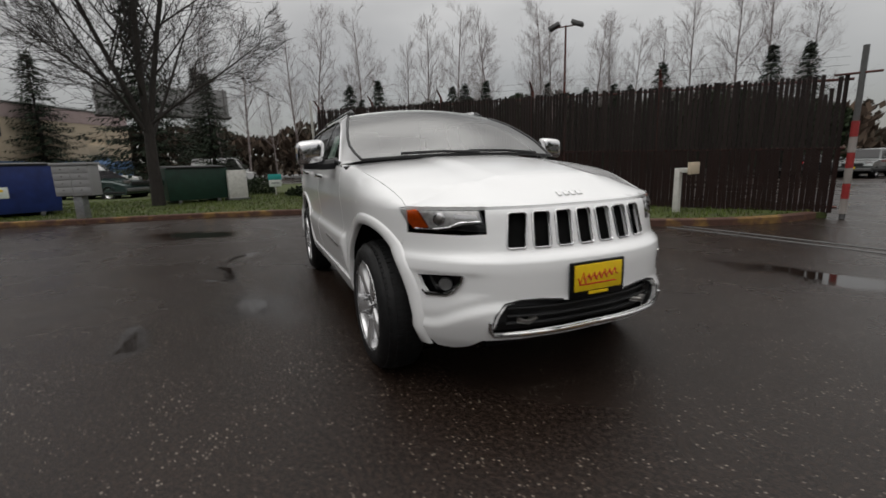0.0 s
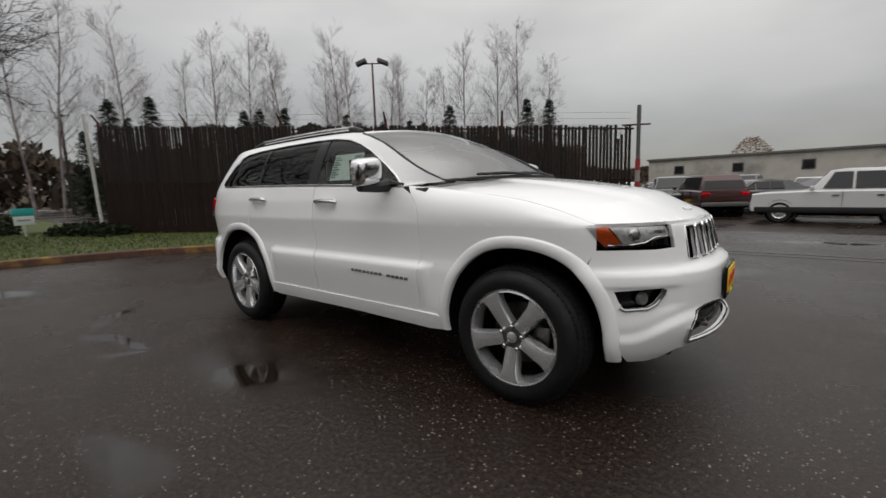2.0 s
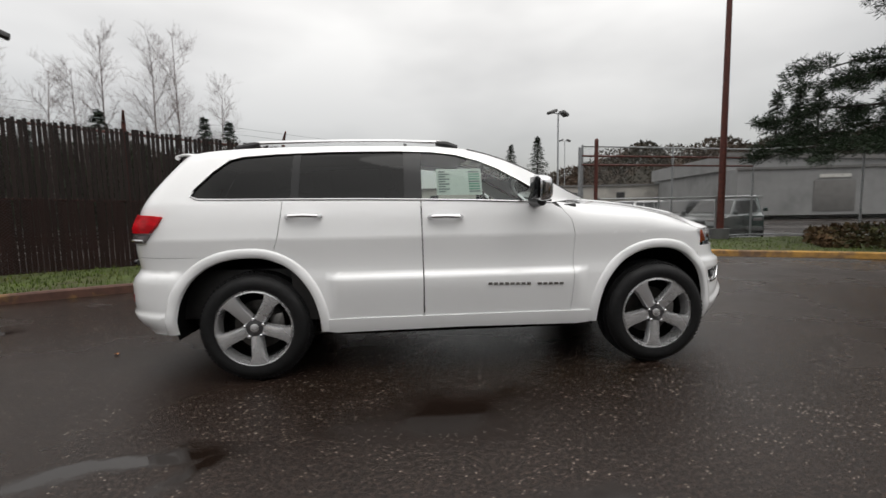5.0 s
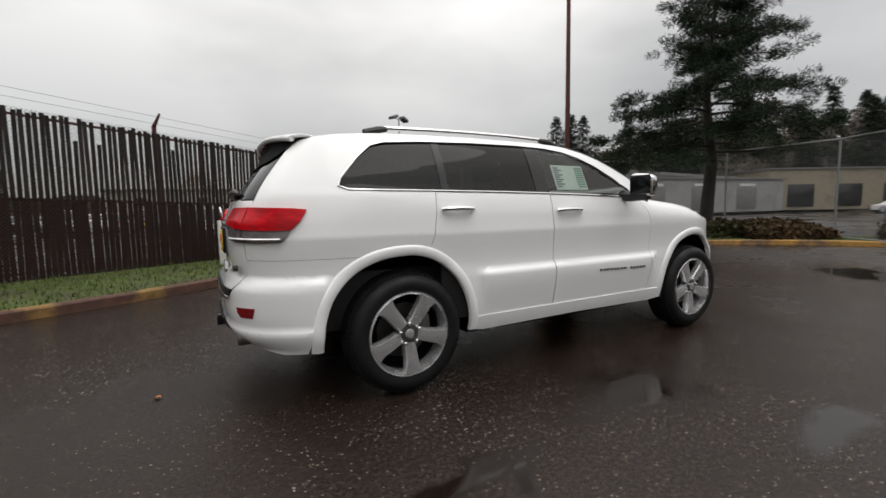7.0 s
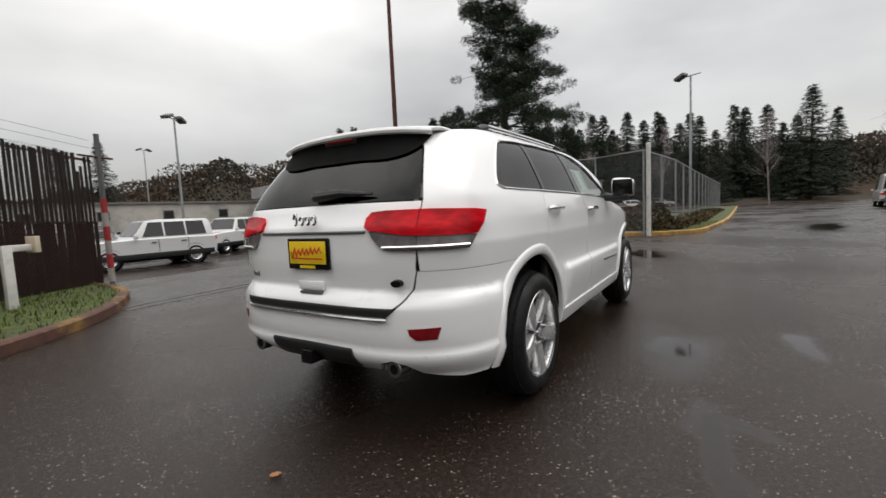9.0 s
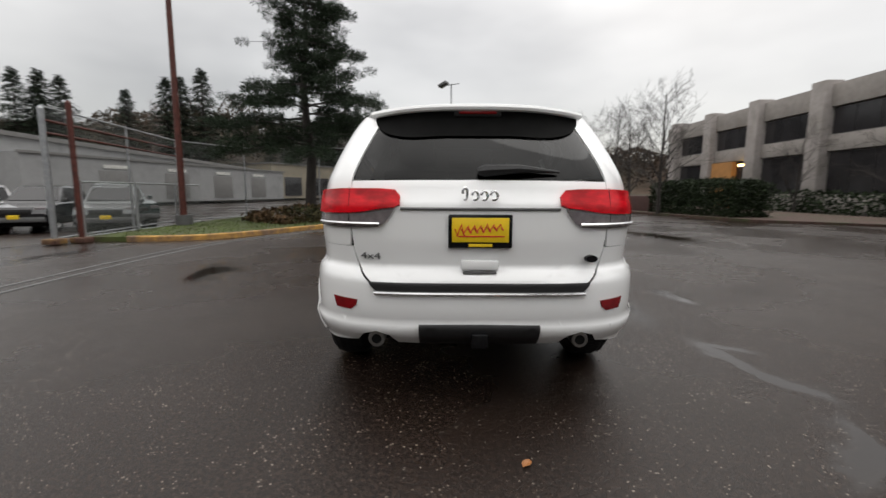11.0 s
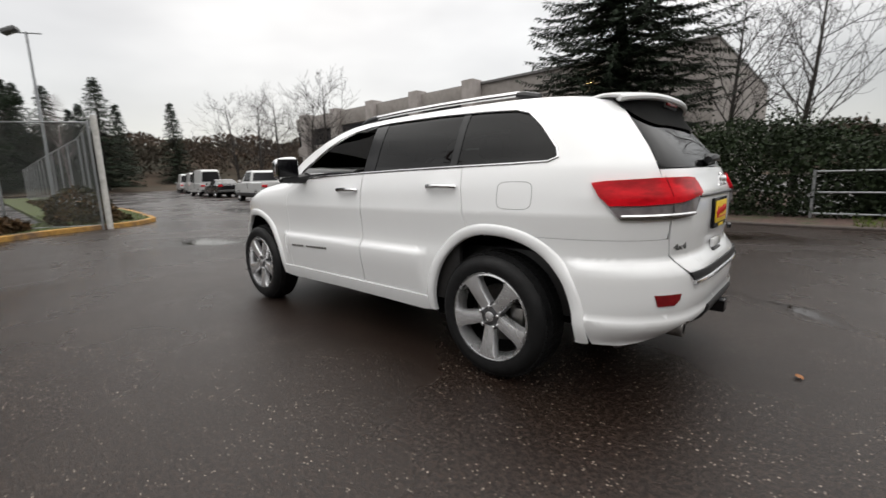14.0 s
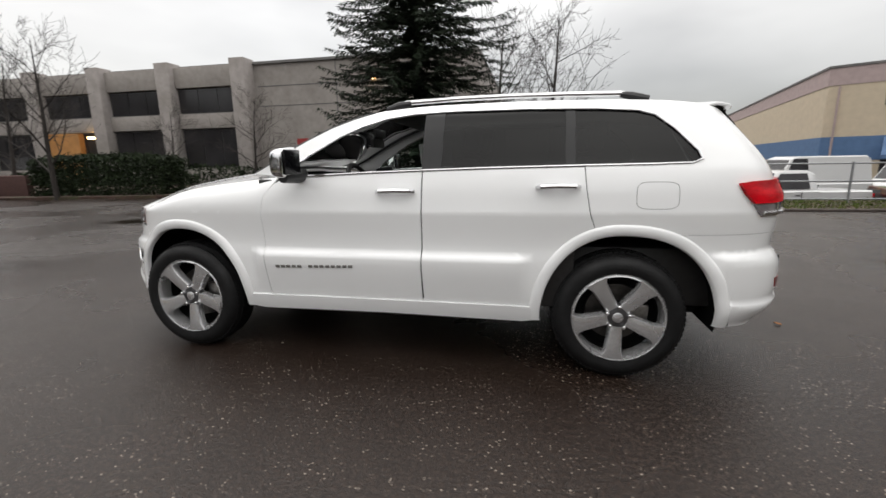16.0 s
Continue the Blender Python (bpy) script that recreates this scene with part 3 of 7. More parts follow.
for tier in (0, 1):
    for k in range(n_slat):
        s = 0.1 + k * (f_len - 0.15) / n_slat
        za, zb = (fence_top(s) * 0.5, fence_top(s)) if tier else (0.10, fence_top(s) * 0.5)
        if tier == 0 and rf.random() < 0.02:
            continue
        ob = new("slat", rf.choice(open_meshes if tier else slat_meshes))
        x, y = on_fence(s, 0.0)
        top = zb + (rf.uniform(-0.06, 0.0) if tier else rf.uniform(-0.03, 0.02))
        if tier and rf.random() < 0.04:
            top -= rf.uniform(0.1, 0.5)
        ob.parent = fence
        ob.matrix_basis = pose(x, y, za, 0, rf.uniform(-0.8, 0.8), f_yaw) @ Matrix.Diagonal((1, 1, top - za, 1))

# the fence turns the corner and goes on along the back
back = thing("slatted_fence", "brown slatted fence along the back of the lot", "fence", kind="structure")
b_from, b_to = Vector((-14.14, 1.08)), Vector((-24.0, 6.5))
b_dir = (b_to - b_from).normalized()
bm = bmesh.new()
for k in range(130):
    p = b_from + b_dir * (0.04 + k * 0.084)
    box(bm, (-0.036, -0.006, 0.1), (0.036, 0.006, 3.25 - 0.006 * k + rf.uniform(-0.1, 0.05)), m=pose(p.x, p.y, 0, 0, 0, math.degrees(math.atan2(b_dir.y, b_dir.x)) + rf.uniform(-12, 12)))
tagged(part("slat", bm, SLAT, back, smooth=False), kind="stuff")
part("post", tubed([(-14.25, 0.95, 0), (-14.4, 0.9, 3.75)], 0.05, 8), WHITE_PAINT, back, "leaning pale corner post")

# ---- gate posts ----
gp = thing("gate_post", "steel gate post with red and white bands", "post")
gx, gy = FENCE_A + Vector((0.10, 0.0))
part("pipe", tubed([(gx, gy, 0), (gx, gy, 2.95)], 0.045, 12), GREY_TRIM, gp)
for k in range(6):
    part("band", tubed([(gx, gy, 0.1 + 0.27 * k), (gx, gy, 0.1 + 0.27 * (k + 1) - 0.004)], 0.056, 14), RED_PAINT if k % 2 else CONCRETE_FIN, gp)
part("arm", tubed([(gx - 0.35, gy - 0.1, 2.52), (gx + 0.25, gy + 0.05, 2.50)], 0.02, 8), RUST, gp)

for (x, y), h, mat, lab in (((5.08, 8.28), 3.02, RUST, "rusty red steel gate post"), ((4.72, 8.57), 2.85, GALV, "weathered grey steel gate post")):
    t = thing("gate_post", lab, "post")
    part("pipe", tubed([(x, y, 0), (x, y, h)], 0.055, 12), mat, t)
    part("cap", tubed([(x, y, h), (x, y, h + 0.05)], [0.06, 0.03], 12), mat, t)
    part("foot", boxed((x - 0.16, y - 0.16, 0), (x + 0.16, y + 0.16, 0.12), 0.02), CURB_RED, t)

# ---- red lamp pole ----
t = thing("light_pole", "tall red painted steel light pole on a footing", "light pole")
part("shaft", tubed([(8.9, 8.24, 0.1), (8.9, 8.24, 10.5)], [0.10, 0.06], 14), RUST, t)
part("footing", tubed([(8.9, 8.24, 0.0), (8.9, 8.24, 0.42)], 0.24, 16), GREY_TRIM, t)
part("bracket", tubed([(8.3, 8.24, 10.4), (9.5, 8.24, 10.4)], 0.03, 8), RUST, t)


def lamp_post(x, y, h, heads, yaw, mat=GALV):
    t = thing("street_lamp", "galvanised street lamp with floodlight heads", "street lamp", pose(x, y, 0, 0, 0, yaw), group="street lamps of the yard")
    part("pole", tubed([(0, 0, -0.6), (0, 0, h)], [0.085, 0.05], 10), mat, t)
    part("arm", tubed([(-0.6, 0, h - 0.05), (0.6, 0, h - 0.05)], 0.035, 8), mat, t)
    for s in heads:
        part("floodlight", boxed((-0.32, -0.25, -0.10), (0.32, 0.25, 0.10), 0.04, pose(0.62 * s, 0, h + 0.02, 0, 22 * s, 0)), GREY_TRIM, t)
    return t


lamp_post(-16.94, 15.2, 8.45, (-1, 1), 40, RUST)
lamp_post(10.6, 27.1, 7.75, (-1, 1), 30)
lamp_post(26.4, -0.3, 8.5, (1,), 60)
lamp_post(24, 62, 11.0, (-1, 1), 10)


# ---- chain-link fence on the front verge ----
def chain_fence(points, h, label, step=3.0, mid=False):
    t = thing("chain_fence", label, "fence", kind="structure")
    pts = [Vector(p) for p in points]
    for a, b in zip(pts, pts[1:]):
        n = max(1, round((b - a).length / step))
        for k in range(n):
            p = a.lerp(b, k / n)
            part("post", tubed([(p.x, p.y, 0), (p.x, p.y, h + 0.04)], 0.032, 8), GALV, t)
        for z in (h, 0.12) + ((h * 0.5,) if mid else ()):
            part("rail", tubed([(a.x, a.y, z), (b.x, b.y, z)], 0.022, 8), GALV, t)
        bm = bmesh.new()
        uvl = bm.loops.layers.uv.new("uv")
        quad = [bm.verts.new(v) for v in ((a.x, a.y, 0.1), (b.x, b.y, 0.1), (b.x, b.y, h), (a.x, a.y, h))]
        f = bm.faces.new(quad)
        length = (b - a).length
        for lp, uv in zip(f.loops, ((0, 0), (length / 0.075, 0), (length / 0.075, (h - 0.1) / 0.075), (0, (h - 0.1) / 0.075))):
            lp[uvl].uv = uv
        part("wire_mesh", bm, WIRE, t, smooth=False)
    return t


chain_fence([(5.2, 8.30), (8.9, 8.45), (10.5, 8.6)], 1.35, "low chain-link fence panel by the gate", 1.9)
for z in (2.62, 2.36):
    tagged(link("gate_rail", tubed([(4.7, 8.57, z), (11.0, 9.6, z)], 0.028, 8), RUST), "rusty steel rail above the wire fence", "rail")
chain_fence([(4.8, 8.6), (11.0, 9.6), (13.6, 8.4), (13.4, 2.2), (12.24, 0.35)], 2.9, "tall galvanised chain-link fence round the lot", 3.0)
chain_fence([(12.24, 0.35), (17.5, -0.2), (30, -0.6), (60, -1.8)], 2.9, "tall galvanised chain-link fence along the road", 3.0)
t = thing("corner_post", "stout pale painted corner post of the fence", "post")
part("pipe", tubed([(12.24, 0.2, 0), (12.24, 0.2, 3.1)], 0.075, 12), WHITE_PAINT, t)
part("cap", tubed([(12.24, 0.2, 3.1), (12.24, 0.2, 3.14)], [0.08, 0.04], 12), GALV, t)

# ---- drop box on a post by the slatted fence ----
t = thing("post_sign", "weathered plate on the arm of a pale post", "sign", pose(-2.25, 6.3, 0, 0, 0, 6))
part("post", boxed((-0.055, -0.055, 0.05), (0.055, 0.055, 0.98), 0.01), WHITE_PAINT, t)
part("arm", boxed((-0.055, -0.045, 0.89), (0.31, 0.045, 0.98), 0.01), WHITE_PAINT, t)
part("plate", boxed((0.27, -0.15, 0.86), (0.33, 0.15, 1.09), 0.008), CREAM, t, "tan weathered plate")

# ---- steel gate track and patched seam in the asphalt ----
t = thing("gate_track", "dark steel gate rails let into the asphalt", "track", kind="structure")
for off in (0.0, 0.28):
    pts = rounded([(-1.4, 5.05 + off), (1.0, 5.25 + off), (4.2, 5.25 + off), (6.2, 4.75 + off), (8.6, 3.7 + off)], 5, closed=False)
    part("rail", wall_loop(pts, 0.05, -0.02, 0.010, 0.004), GREY_TRIM, t)

# ---- the body of the parked car, as one skin: round coordinate u and height z ----
def lerp_table(x, table):
    """A smooth curve through a short table of pairs, without overshoot."""
    k = len(table)
    if x <= table[0][0]:
        return table[0][1]
    if x >= table[-1][0]:
        return table[-1][1]
    i = next(j for j in range(k - 1) if x <= table[j + 1][0])
    sec = [(table[j + 1][1] - table[j][1]) / (table[j + 1][0] - table[j][0]) if 0 <= j < k - 1 else None for j in (i - 1, i, i + 1)]

    def slope(a, b):
        if a is None or b is None:
            return b if a is None else a
        return 0.0 if a * b <= 0 else 2 * a * b / (a + b)

    m0, m1 = slope(sec[0], sec[1]), slope(sec[1], sec[2])
    h = table[i + 1][0] - table[i][0]
    t = (x - table[i][0]) / h
    return ((2 * t ** 3 - 3 * t * t + 1) * table[i][1] + (t ** 3 - 2 * t * t + t) * h * m0
            + (3 * t * t - 2 * t ** 3) * table[i + 1][1] + (t ** 3 - t * t) * h * m1)


def smooth(a, b, x):
    t = min(1.0, max(0.0, (x - a) / (b - a)))
    return t * t * (3 - 2 * t)


NOSE = ((0.25, 2.20), (0.36, 2.29), (0.50, 2.33), (0.68, 2.332), (0.745, 2.325), (0.785, 2.272), (0.86, 2.25), (0.97, 2.22), (1.03, 2.17), (1.10, 2.10))
TAIL = ((0.36, 2.31), (0.45, 2.40), (0.60, 2.43), (0.70, 2.43), (0.76, 2.40), (0.95, 2.42), (1.08, 2.42), (1.16, 2.385), (1.22, 2.36), (1.60, 2.06))
FLANK = ((0.30, 0.885), (0.40, 0.915), (0.50, 0.930), (0.69, 0.934), (0.80, 0.924), (1.00, 0.940))
HOUSE = ((1.00, 0.940), (1.04, 0.934), (1.14, 0.920), (1.24, 0.895), (1.30, 0.868), (1.40, 0.825), (1.50, 0.778), (1.58, 0.730), (1.64, 0.670), (1.68, 0.600))
ROOF_EDGE = ((-2.06, 1.585), (-1.70, 1.632), (-1.30, 1.655), (-0.80, 1.665), (-0.35, 1.66), (0.00, 1.635), (0.29, 1.555), (0.58, 1.420), (0.80, 1.300), (0.95, 1.235))
HOOD_EDGE = ((0.70, 1.225), (0.95, 1.198), (1.25, 1.164), (1.40, 1.142), (1.50, 1.122), (1.60, 1.095), (1.70, 1.062), (1.80, 1.024), (1.86, 1.004), (2.20, 0.997))


def half_width(x, z):
    """Half the body's width at a height, by the length."""
    if z <= 1.0:
        return lerp_table(z, FLANK)
    house = lerp_table(z, HOUSE)
    top = lerp_table(x, HOOD_EDGE) + 0.012
    t = min(1.0, (z - 1.0) / (top - 1.0))
    wing = 0.80 + 0.138 * max(0.0, 1 - t ** 2.4) ** 0.55
    k = smooth(0.55, 0.95, x)
    return house * (1 - k) + wing * k


FRONT_X, REAR_X, FRONT_N = 1.2, -1.35, 2.6


def rear_power(z):
    return 4.0 + 0.5 * smooth(1.1, 1.35, z)


# one coordinate round the half body: front centre, along the flank, to the rear centre
LANE = []
for i in range(121):
    a = math.pi / 2 * i / 120
    LANE.append((FRONT_X + 1.1 * math.cos(a) ** (2 / FRONT_N), 0.94 * math.sin(a) ** (2 / FRONT_N), 0, a))
LANE.append((REAR_X, 0.94, 1, REAR_X))
for i in range(1, 121):
    a = math.pi / 2 * (1 - i / 120)
    LANE.append((REAR_X - 1.07 * math.cos(a) ** (2 / 3.6), 0.94 * math.sin(a) ** (2 / 3.6), 2, a))
LANE_U = [0.0]
for p, q in zip(LANE, LANE[1:]):
    LANE_U.append(LANE_U[-1] + math.hypot(p[0] - q[0], p[1] - q[1]))
U_END = LANE_U[-1]


def lane(u):
    u = min(max(u, 0.0), U_END)
    lo, hi = 0, len(LANE_U) - 1
    while hi - lo > 1:
        mid = (lo + hi) // 2
        if LANE_U[mid] <= u:
            lo = mid
        else:
            hi = mid
    t = (u - LANE_U[lo]) / max(1e-9, LANE_U[hi] - LANE_U[lo])
    p, q = LANE[lo], LANE[hi]
    if q[2] == 1:
        return 1, FRONT_X + (REAR_X - FRONT_X) * t
    a0 = math.pi / 2 if (q[2] == 2 and p[2] == 1) else p[3]
    return q[2], a0 + (q[3] - a0) * t


def u_side(x, z=0.8):
    """The round coordinate at which the skin has this length at this height."""
    lo, hi = 0.0, U_END
    for _ in range(30):
        mid = (lo + hi) / 2
        if body(mid, z)[0] > x:
            lo = mid
        else:
            hi = mid
    return lo


def u_front(y, z=0.8):
    lo, hi = 0.0, u_side(0.5, z)
    for _ in range(30):
        mid = (lo + hi) / 2
        if body(mid, z)[1] < y:
            lo = mid
        else:
            hi = mid
    return lo


def u_rear(y, z=0.8):
    lo, hi = u_side(-1.3, z), U_END
    for _ in range(30):
        mid = (lo + hi) / 2
        if body(mid, z)[1] > y:
            lo = mid
        else:
            hi = mid
    return lo


def bump_shelf(x, z):
    """How far the body stands proud: the door ledge, the rear bumper's shelf, the brows over the wheels."""
    d = 0.0
    # ledge along the doors
    k = smooth(-0.96, -0.86, x) * (1 - smooth(0.84, 0.92, x))
    d += 0.030 * k * (1 - smooth(0.718, 0.760, z)) * smooth(0.42, 0.70, z)
    # corner shelf and skirt of the rear bumper
    k = 1 - smooth(-2.00, -1.90, x)
    d += 0.030 * k * (1 - smooth(0.752, 0.788, z)) + 0.018 * k * (1 - smooth(0.488, 0.508, z))
    # skirt of the front bumper, rising to the intake, and the pocket of the fog lamp
    k = smooth(1.80, 1.95, x)
    rise = 0.435 + 0.105 * smooth(2.00, 2.26, x)
    d += 0.022 * k * (1 - smooth(rise - 0.030, rise + 0.030, z))
    d -= 0.010 * smooth(1.86, 2.0, x) * (1 - smooth(2.16, 2.24, x)) * smooth(rise + 0.05, 0.60, z) * (1 - smooth(0.672, 0.702, z))
    return d


def body(u, z, proud=0.0):
    """The body's skin: round coordinate and height to a place (left half)."""
    kind, a = lane(u)
    if kind == 1:
        x, w = a, half_width(a, z)
        d = bump_shelf(x, z) + proud
        return (x, w + d, z)
    c, s = max(0.0, math.cos(a)), max(0.0, math.sin(a))
    if kind == 0:
        n = 2 / FRONT_N
        nose = lerp_table(z, NOSE)
        x = FRONT_X + (nose - FRONT_X) * c ** n
        w = half_width(x, z)
        y = w * s ** n
        nx, ny = c, s
    else:
        n = 2 / rear_power(z)
        tail = lerp_table(z, TAIL)
        x = REAR_X - (tail + REAR_X) * c ** n
        w = half_width(x, z)
        y = w * s ** n
        nx, ny = -c, s
    d = bump_shelf(x, z) + proud
    return (x + nx * d, y + ny * d, z)


def skin(u, z, proud=0.0):
    x, y, z = body(abs(u), z, proud)
    return Vector((x, -y if u < 0 else y, z))


def F(y, z):
    return (math.copysign(u_front(abs(y), z), y), z)


def S(x, z):
    return (u_side(x, z), z)


def R(y, z):
    return (u_rear(y, z), z)


def fill(outline, holes=(), step=0.05, vstep=0.035):
    """A flat sheet within an outline, cut into a grid of small faces."""
    bm = bmesh.new()
    edges = []
    for loop in (outline, *holes):
        vs = [bm.verts.new((p[0], p[1], 0)) for p in loop]
        edges += [bm.edges.new((vs[i], vs[(i + 1) % len(vs)])) for i in range(len(vs))]
    bmesh.ops.triangle_fill(bm, use_beauty=True, use_dissolve=False, edges=edges, normal=(0, 0, 1))
    for axis, d in ((0, step), (1, vstep)):
        lo, hi = min(p[axis] for p in outline), max(p[axis] for p in outline)
        k = math.ceil(lo / d + 0.01)
        while k * d < hi - 1e-4:
            co = [0, 0, 0]
            co[axis] = k * d
            bmesh.ops.bisect_plane(bm, geom=bm.verts[:] + bm.edges[:] + bm.faces[:], plane_co=co, plane_no=[1 if i == axis else 0 for i in range(3)], dist=1e-5)
            k += 1
    bmesh.ops.dissolve_degenerate(bm, dist=1e-5, edges=bm.edges)
    return bm


def outward(bm, centre=(0.0, 0.0, 0.85)):
    bm.normal_update()
    c = Vector(centre)
    s = sum((f.calc_center_median() - Vector((f.calc_center_median().x * 0.75, 0, c.z))).dot(f.normal) * f.calc_area() for f in bm.faces)
    if s < 0:
        bmesh.ops.reverse_faces(bm, faces=bm.faces)


def panel(name, mat, parent, outline, holes=(), proud=0.0, thick=0.012, step=0.05, vstep=0.035, both=False, label="", place=None):
    """A piece of the skin within an outline, smooth over its face and with a turned-in rim; both: its mirror image too."""
    f = place or (lambda u, z: skin(u, z, proud))
    made = []
    for side in ((1, -1) if both else (1,)):
        bm = fill(outline, holes, step, vstep)
        flip = Vector((1, side, 1))
        face_n = {}
        for v in bm.verts:
            u, z = v.co.x, v.co.y
            a = (f(u + 0.012, z) - f(u - 0.012, z)).cross(f(u, z + 0.008) - f(u, z - 0.008))
            n = a.normalized() * flip if a.length > 1e-9 else Vector((0, 0, 1))
            v.co = f(u, z) * flip
            face_n[v] = n
        outward(bm)
        for v in bm.verts:
            if face_n[v].dot(v.normal) < 0:
                face_n[v] = -face_n[v]
        skin_faces = set(bm.faces)
        rim = {}
        edges = [e for e in bm.edges if e.is_boundary] if thick else []
        for e in edges:
            for v in e.verts:
                if v not in rim:
                    rim[v] = (v, bm.verts.new(v.co - face_n[v] * thick))
        for e in edges:
            lp = e.link_loops[0]
            a, b = lp.vert, lp.link_loop_next.vert
            bm.faces.new((rim[b][0], rim[a][0], rim[a][1], rim[b][1]))
        bm.normal_update()
        bm.faces.ensure_lookup_table()
        normals = []
        for fc in bm.faces:
            for lp in fc.loops:
                normals.append(tuple(face_n[lp.vert]) if fc in skin_faces else tuple(fc.normal))
        me = bpy.data.meshes.new(name)
        bm.to_mesh(me)
        bm.free()
        me.polygons.foreach_set("use_smooth", [True] * len(me.polygons))
        me.normals_split_custom_set(normals)
        me.materials.append(mat)
        ob = new(name, me)
        ob.parent = parent
        if label:
            ob["label"] = label
        made.append(ob)
    return made


def skin_tube(name, mat, parent, line, r, proud=0.0, both=False, closed=False, sides=8, label=""):
    pts = [skin(u, z, proud) for u, z in line]
    if closed:
        pts.append(pts[0])
    for side in ((1, -1) if both else (1,)):
        part(name, tubed([(p.x, p.y * side, p.z) for p in pts], r, sides), mat, parent, label)


def arch_side(cx, way):
    """Half length and roundness of a wheel opening: long towards the bumper, short and oval towards the sill."""
    if way * cx > 0:
        return (0.46 if cx > 0 else 0.53), 0.87
    return 0.455, 0.97


def arch(cx, grow=0.0, a0=-12, a1=192, n=36):
    """The wheel opening, from the rear foot over the top to the front foot (x, z)."""
    out = []
    for i in range(n + 1):
        a = radians(a1 + (a0 - a1) * i / n)
        c, s = math.cos(a), math.sin(a)
        half, e = arch_side(cx, c)
        out.append((cx + (half + grow) * math.copysign(abs(c) ** e, c), 0.36 + (0.518 + grow) * math.copysign(abs(s) ** e, s)))
    return out


def arch_x(cx, z, way, grow=0.062):
    """Where the outer edge of a wheel opening stands at this height."""
    half, e = arch_side(cx, way)
    s = min(1.0, max(0.0, (z - 0.36) / (0.518 + grow))) ** (1 / e)
    return cx + way * (half + grow) * math.sqrt(max(0.0, 1 - s * s)) ** e


ARCH_F, ARCH_R = 1.4575, -1.4575
car = thing("sport_utility_vehicle", "white mid-size sport utility vehicle with chrome trim, wet from rain", "car")
GAP = 0.0035

# fascia with grille slots, lower intake and fog lamp openings
front_arch = [p for p in arch(ARCH_F, 0.062) if p[0] > 1.5]
low_foot = [p for p in front_arch if p[1] < 0.80]
side_edge = [S(x, z) for x, z in low_foot if z > 0.31 and z < 0.79]
half = [F(0.0, 0.985), F(0.2, 0.985), F(0.44, 0.985), F(0.50, 0.985), F(0.505, 0.93), F(0.505, 0.872), F(0.60, 0.868), F(0.72, 0.872), S(1.86, 0.872), S(arch_x(ARCH_F, 0.80, 1), 0.80)] + side_edge \
    + [S(1.998, 0.300), F(0.645, 0.298), F(0.60, 0.315), F(0.555, 0.36), F(0.3, 0.375), F(0.0, 0.38)]
fascia_outline = half + [(-u, z) for u, z in reversed(half[1:-1])]
SLOTS = [k * 0.1235 for k in range(-3, 4)]


def plain_slot(c, grow=0.0):
    w, lean = 0.0465 + grow, 0.010 * c / 0.37
    pts = [(c - w + lean, 0.812 - grow), (c - w * 0.8 + lean, 0.800 - grow), (c + w * 0.8 + lean, 0.800 - grow), (c + w + lean, 0.812 - grow), (c + w - lean, 0.960 + grow), (c + w * 0.8 - lean, 0.970 + grow), (c - w * 0.8 - lean, 0.970 + grow), (c - w - lean, 0.960 + grow)]
    return [F(y, z) for y, z in pts]


intake_half = [(0.0, 0.55), (0.17, 0.55), (0.30, 0.562), (0.40, 0.562), (0.465, 0.545), (0.50, 0.50), (0.515, 0.44), (0.53, 0.40), (0.50, 0.392), (0.25, 0.405), (0.0, 0.41)]
intake = [F(y, z) for y, z in intake_half] + [F(-y, z) for y, z in reversed(intake_half[1:-1])]
fog = [(0.785, 0.672), (0.70, 0.682), (0.628, 0.684), (0.632, 0.655), (0.66, 0.61), (0.69, 0.588), (0.755, 0.582), (0.772, 0.62)]
fogs = [[F(s * y, z) for y, z in fog] for s in (1, -1)]
panel("front_bumper", PAINT, car, fascia_outline, [plain_slot(c) for c in SLOTS] + [intake] + fogs, thick=0.02, step=0.028, vstep=0.016, label="white painted front bumper with seven grille slots")
for c in SLOTS:
    skin_tube("grille_ring", CHROME, car, plain_slot(c, -0.002), 0.0058, 0.002, closed=True, label="chrome grille surround")
    panel("grille_mesh", WELL, car, plain_slot(c, 0.01), proud=-0.035, thick=0.01, label="black honeycomb grille mesh")
panel("intake_mesh", BLACK, car, [(u, z) for u, z in intake], proud=-0.07, thick=0.01, label="black lower intake mesh")
for z in (0.44, 0.48, 0.52):
    skin_tube("intake_bar", BLACK, car, [F(-0.46 + 0.092 * k, z) for k in range(11)], 0.008, -0.05)
chin = [F(-0.535, 0.47), F(-0.530, 0.42), F(-0.515, 0.398)] + [F(-0.46 + 0.092 * k, 0.398 + 0.012 * (1 - abs(k - 5) / 5)) for k in range(11)] + [F(0.515, 0.398), F(0.530, 0.42), F(0.535, 0.47)]
skin_tube("chin_strip", CHROME, car, chin, 0.012, 0.006, label="chrome strip under the intake")
skin_tube("intake_trim", BLACK, car, [F(y, z) for y, z in ((-0.53, 0.42), (-0.515, 0.50), (-0.47, 0.55), (-0.40, 0.566), (-0.30, 0.566), (-0.19, 0.554))], 0.005, 0.0)
skin_tube("intake_trim", BLACK, car, [F(y, z) for y, z in ((0.53, 0.42), (0.515, 0.50), (0.47, 0.55), (0.40, 0.566), (0.30, 0.566), (0.19, 0.554))], 0.005, 0.0)
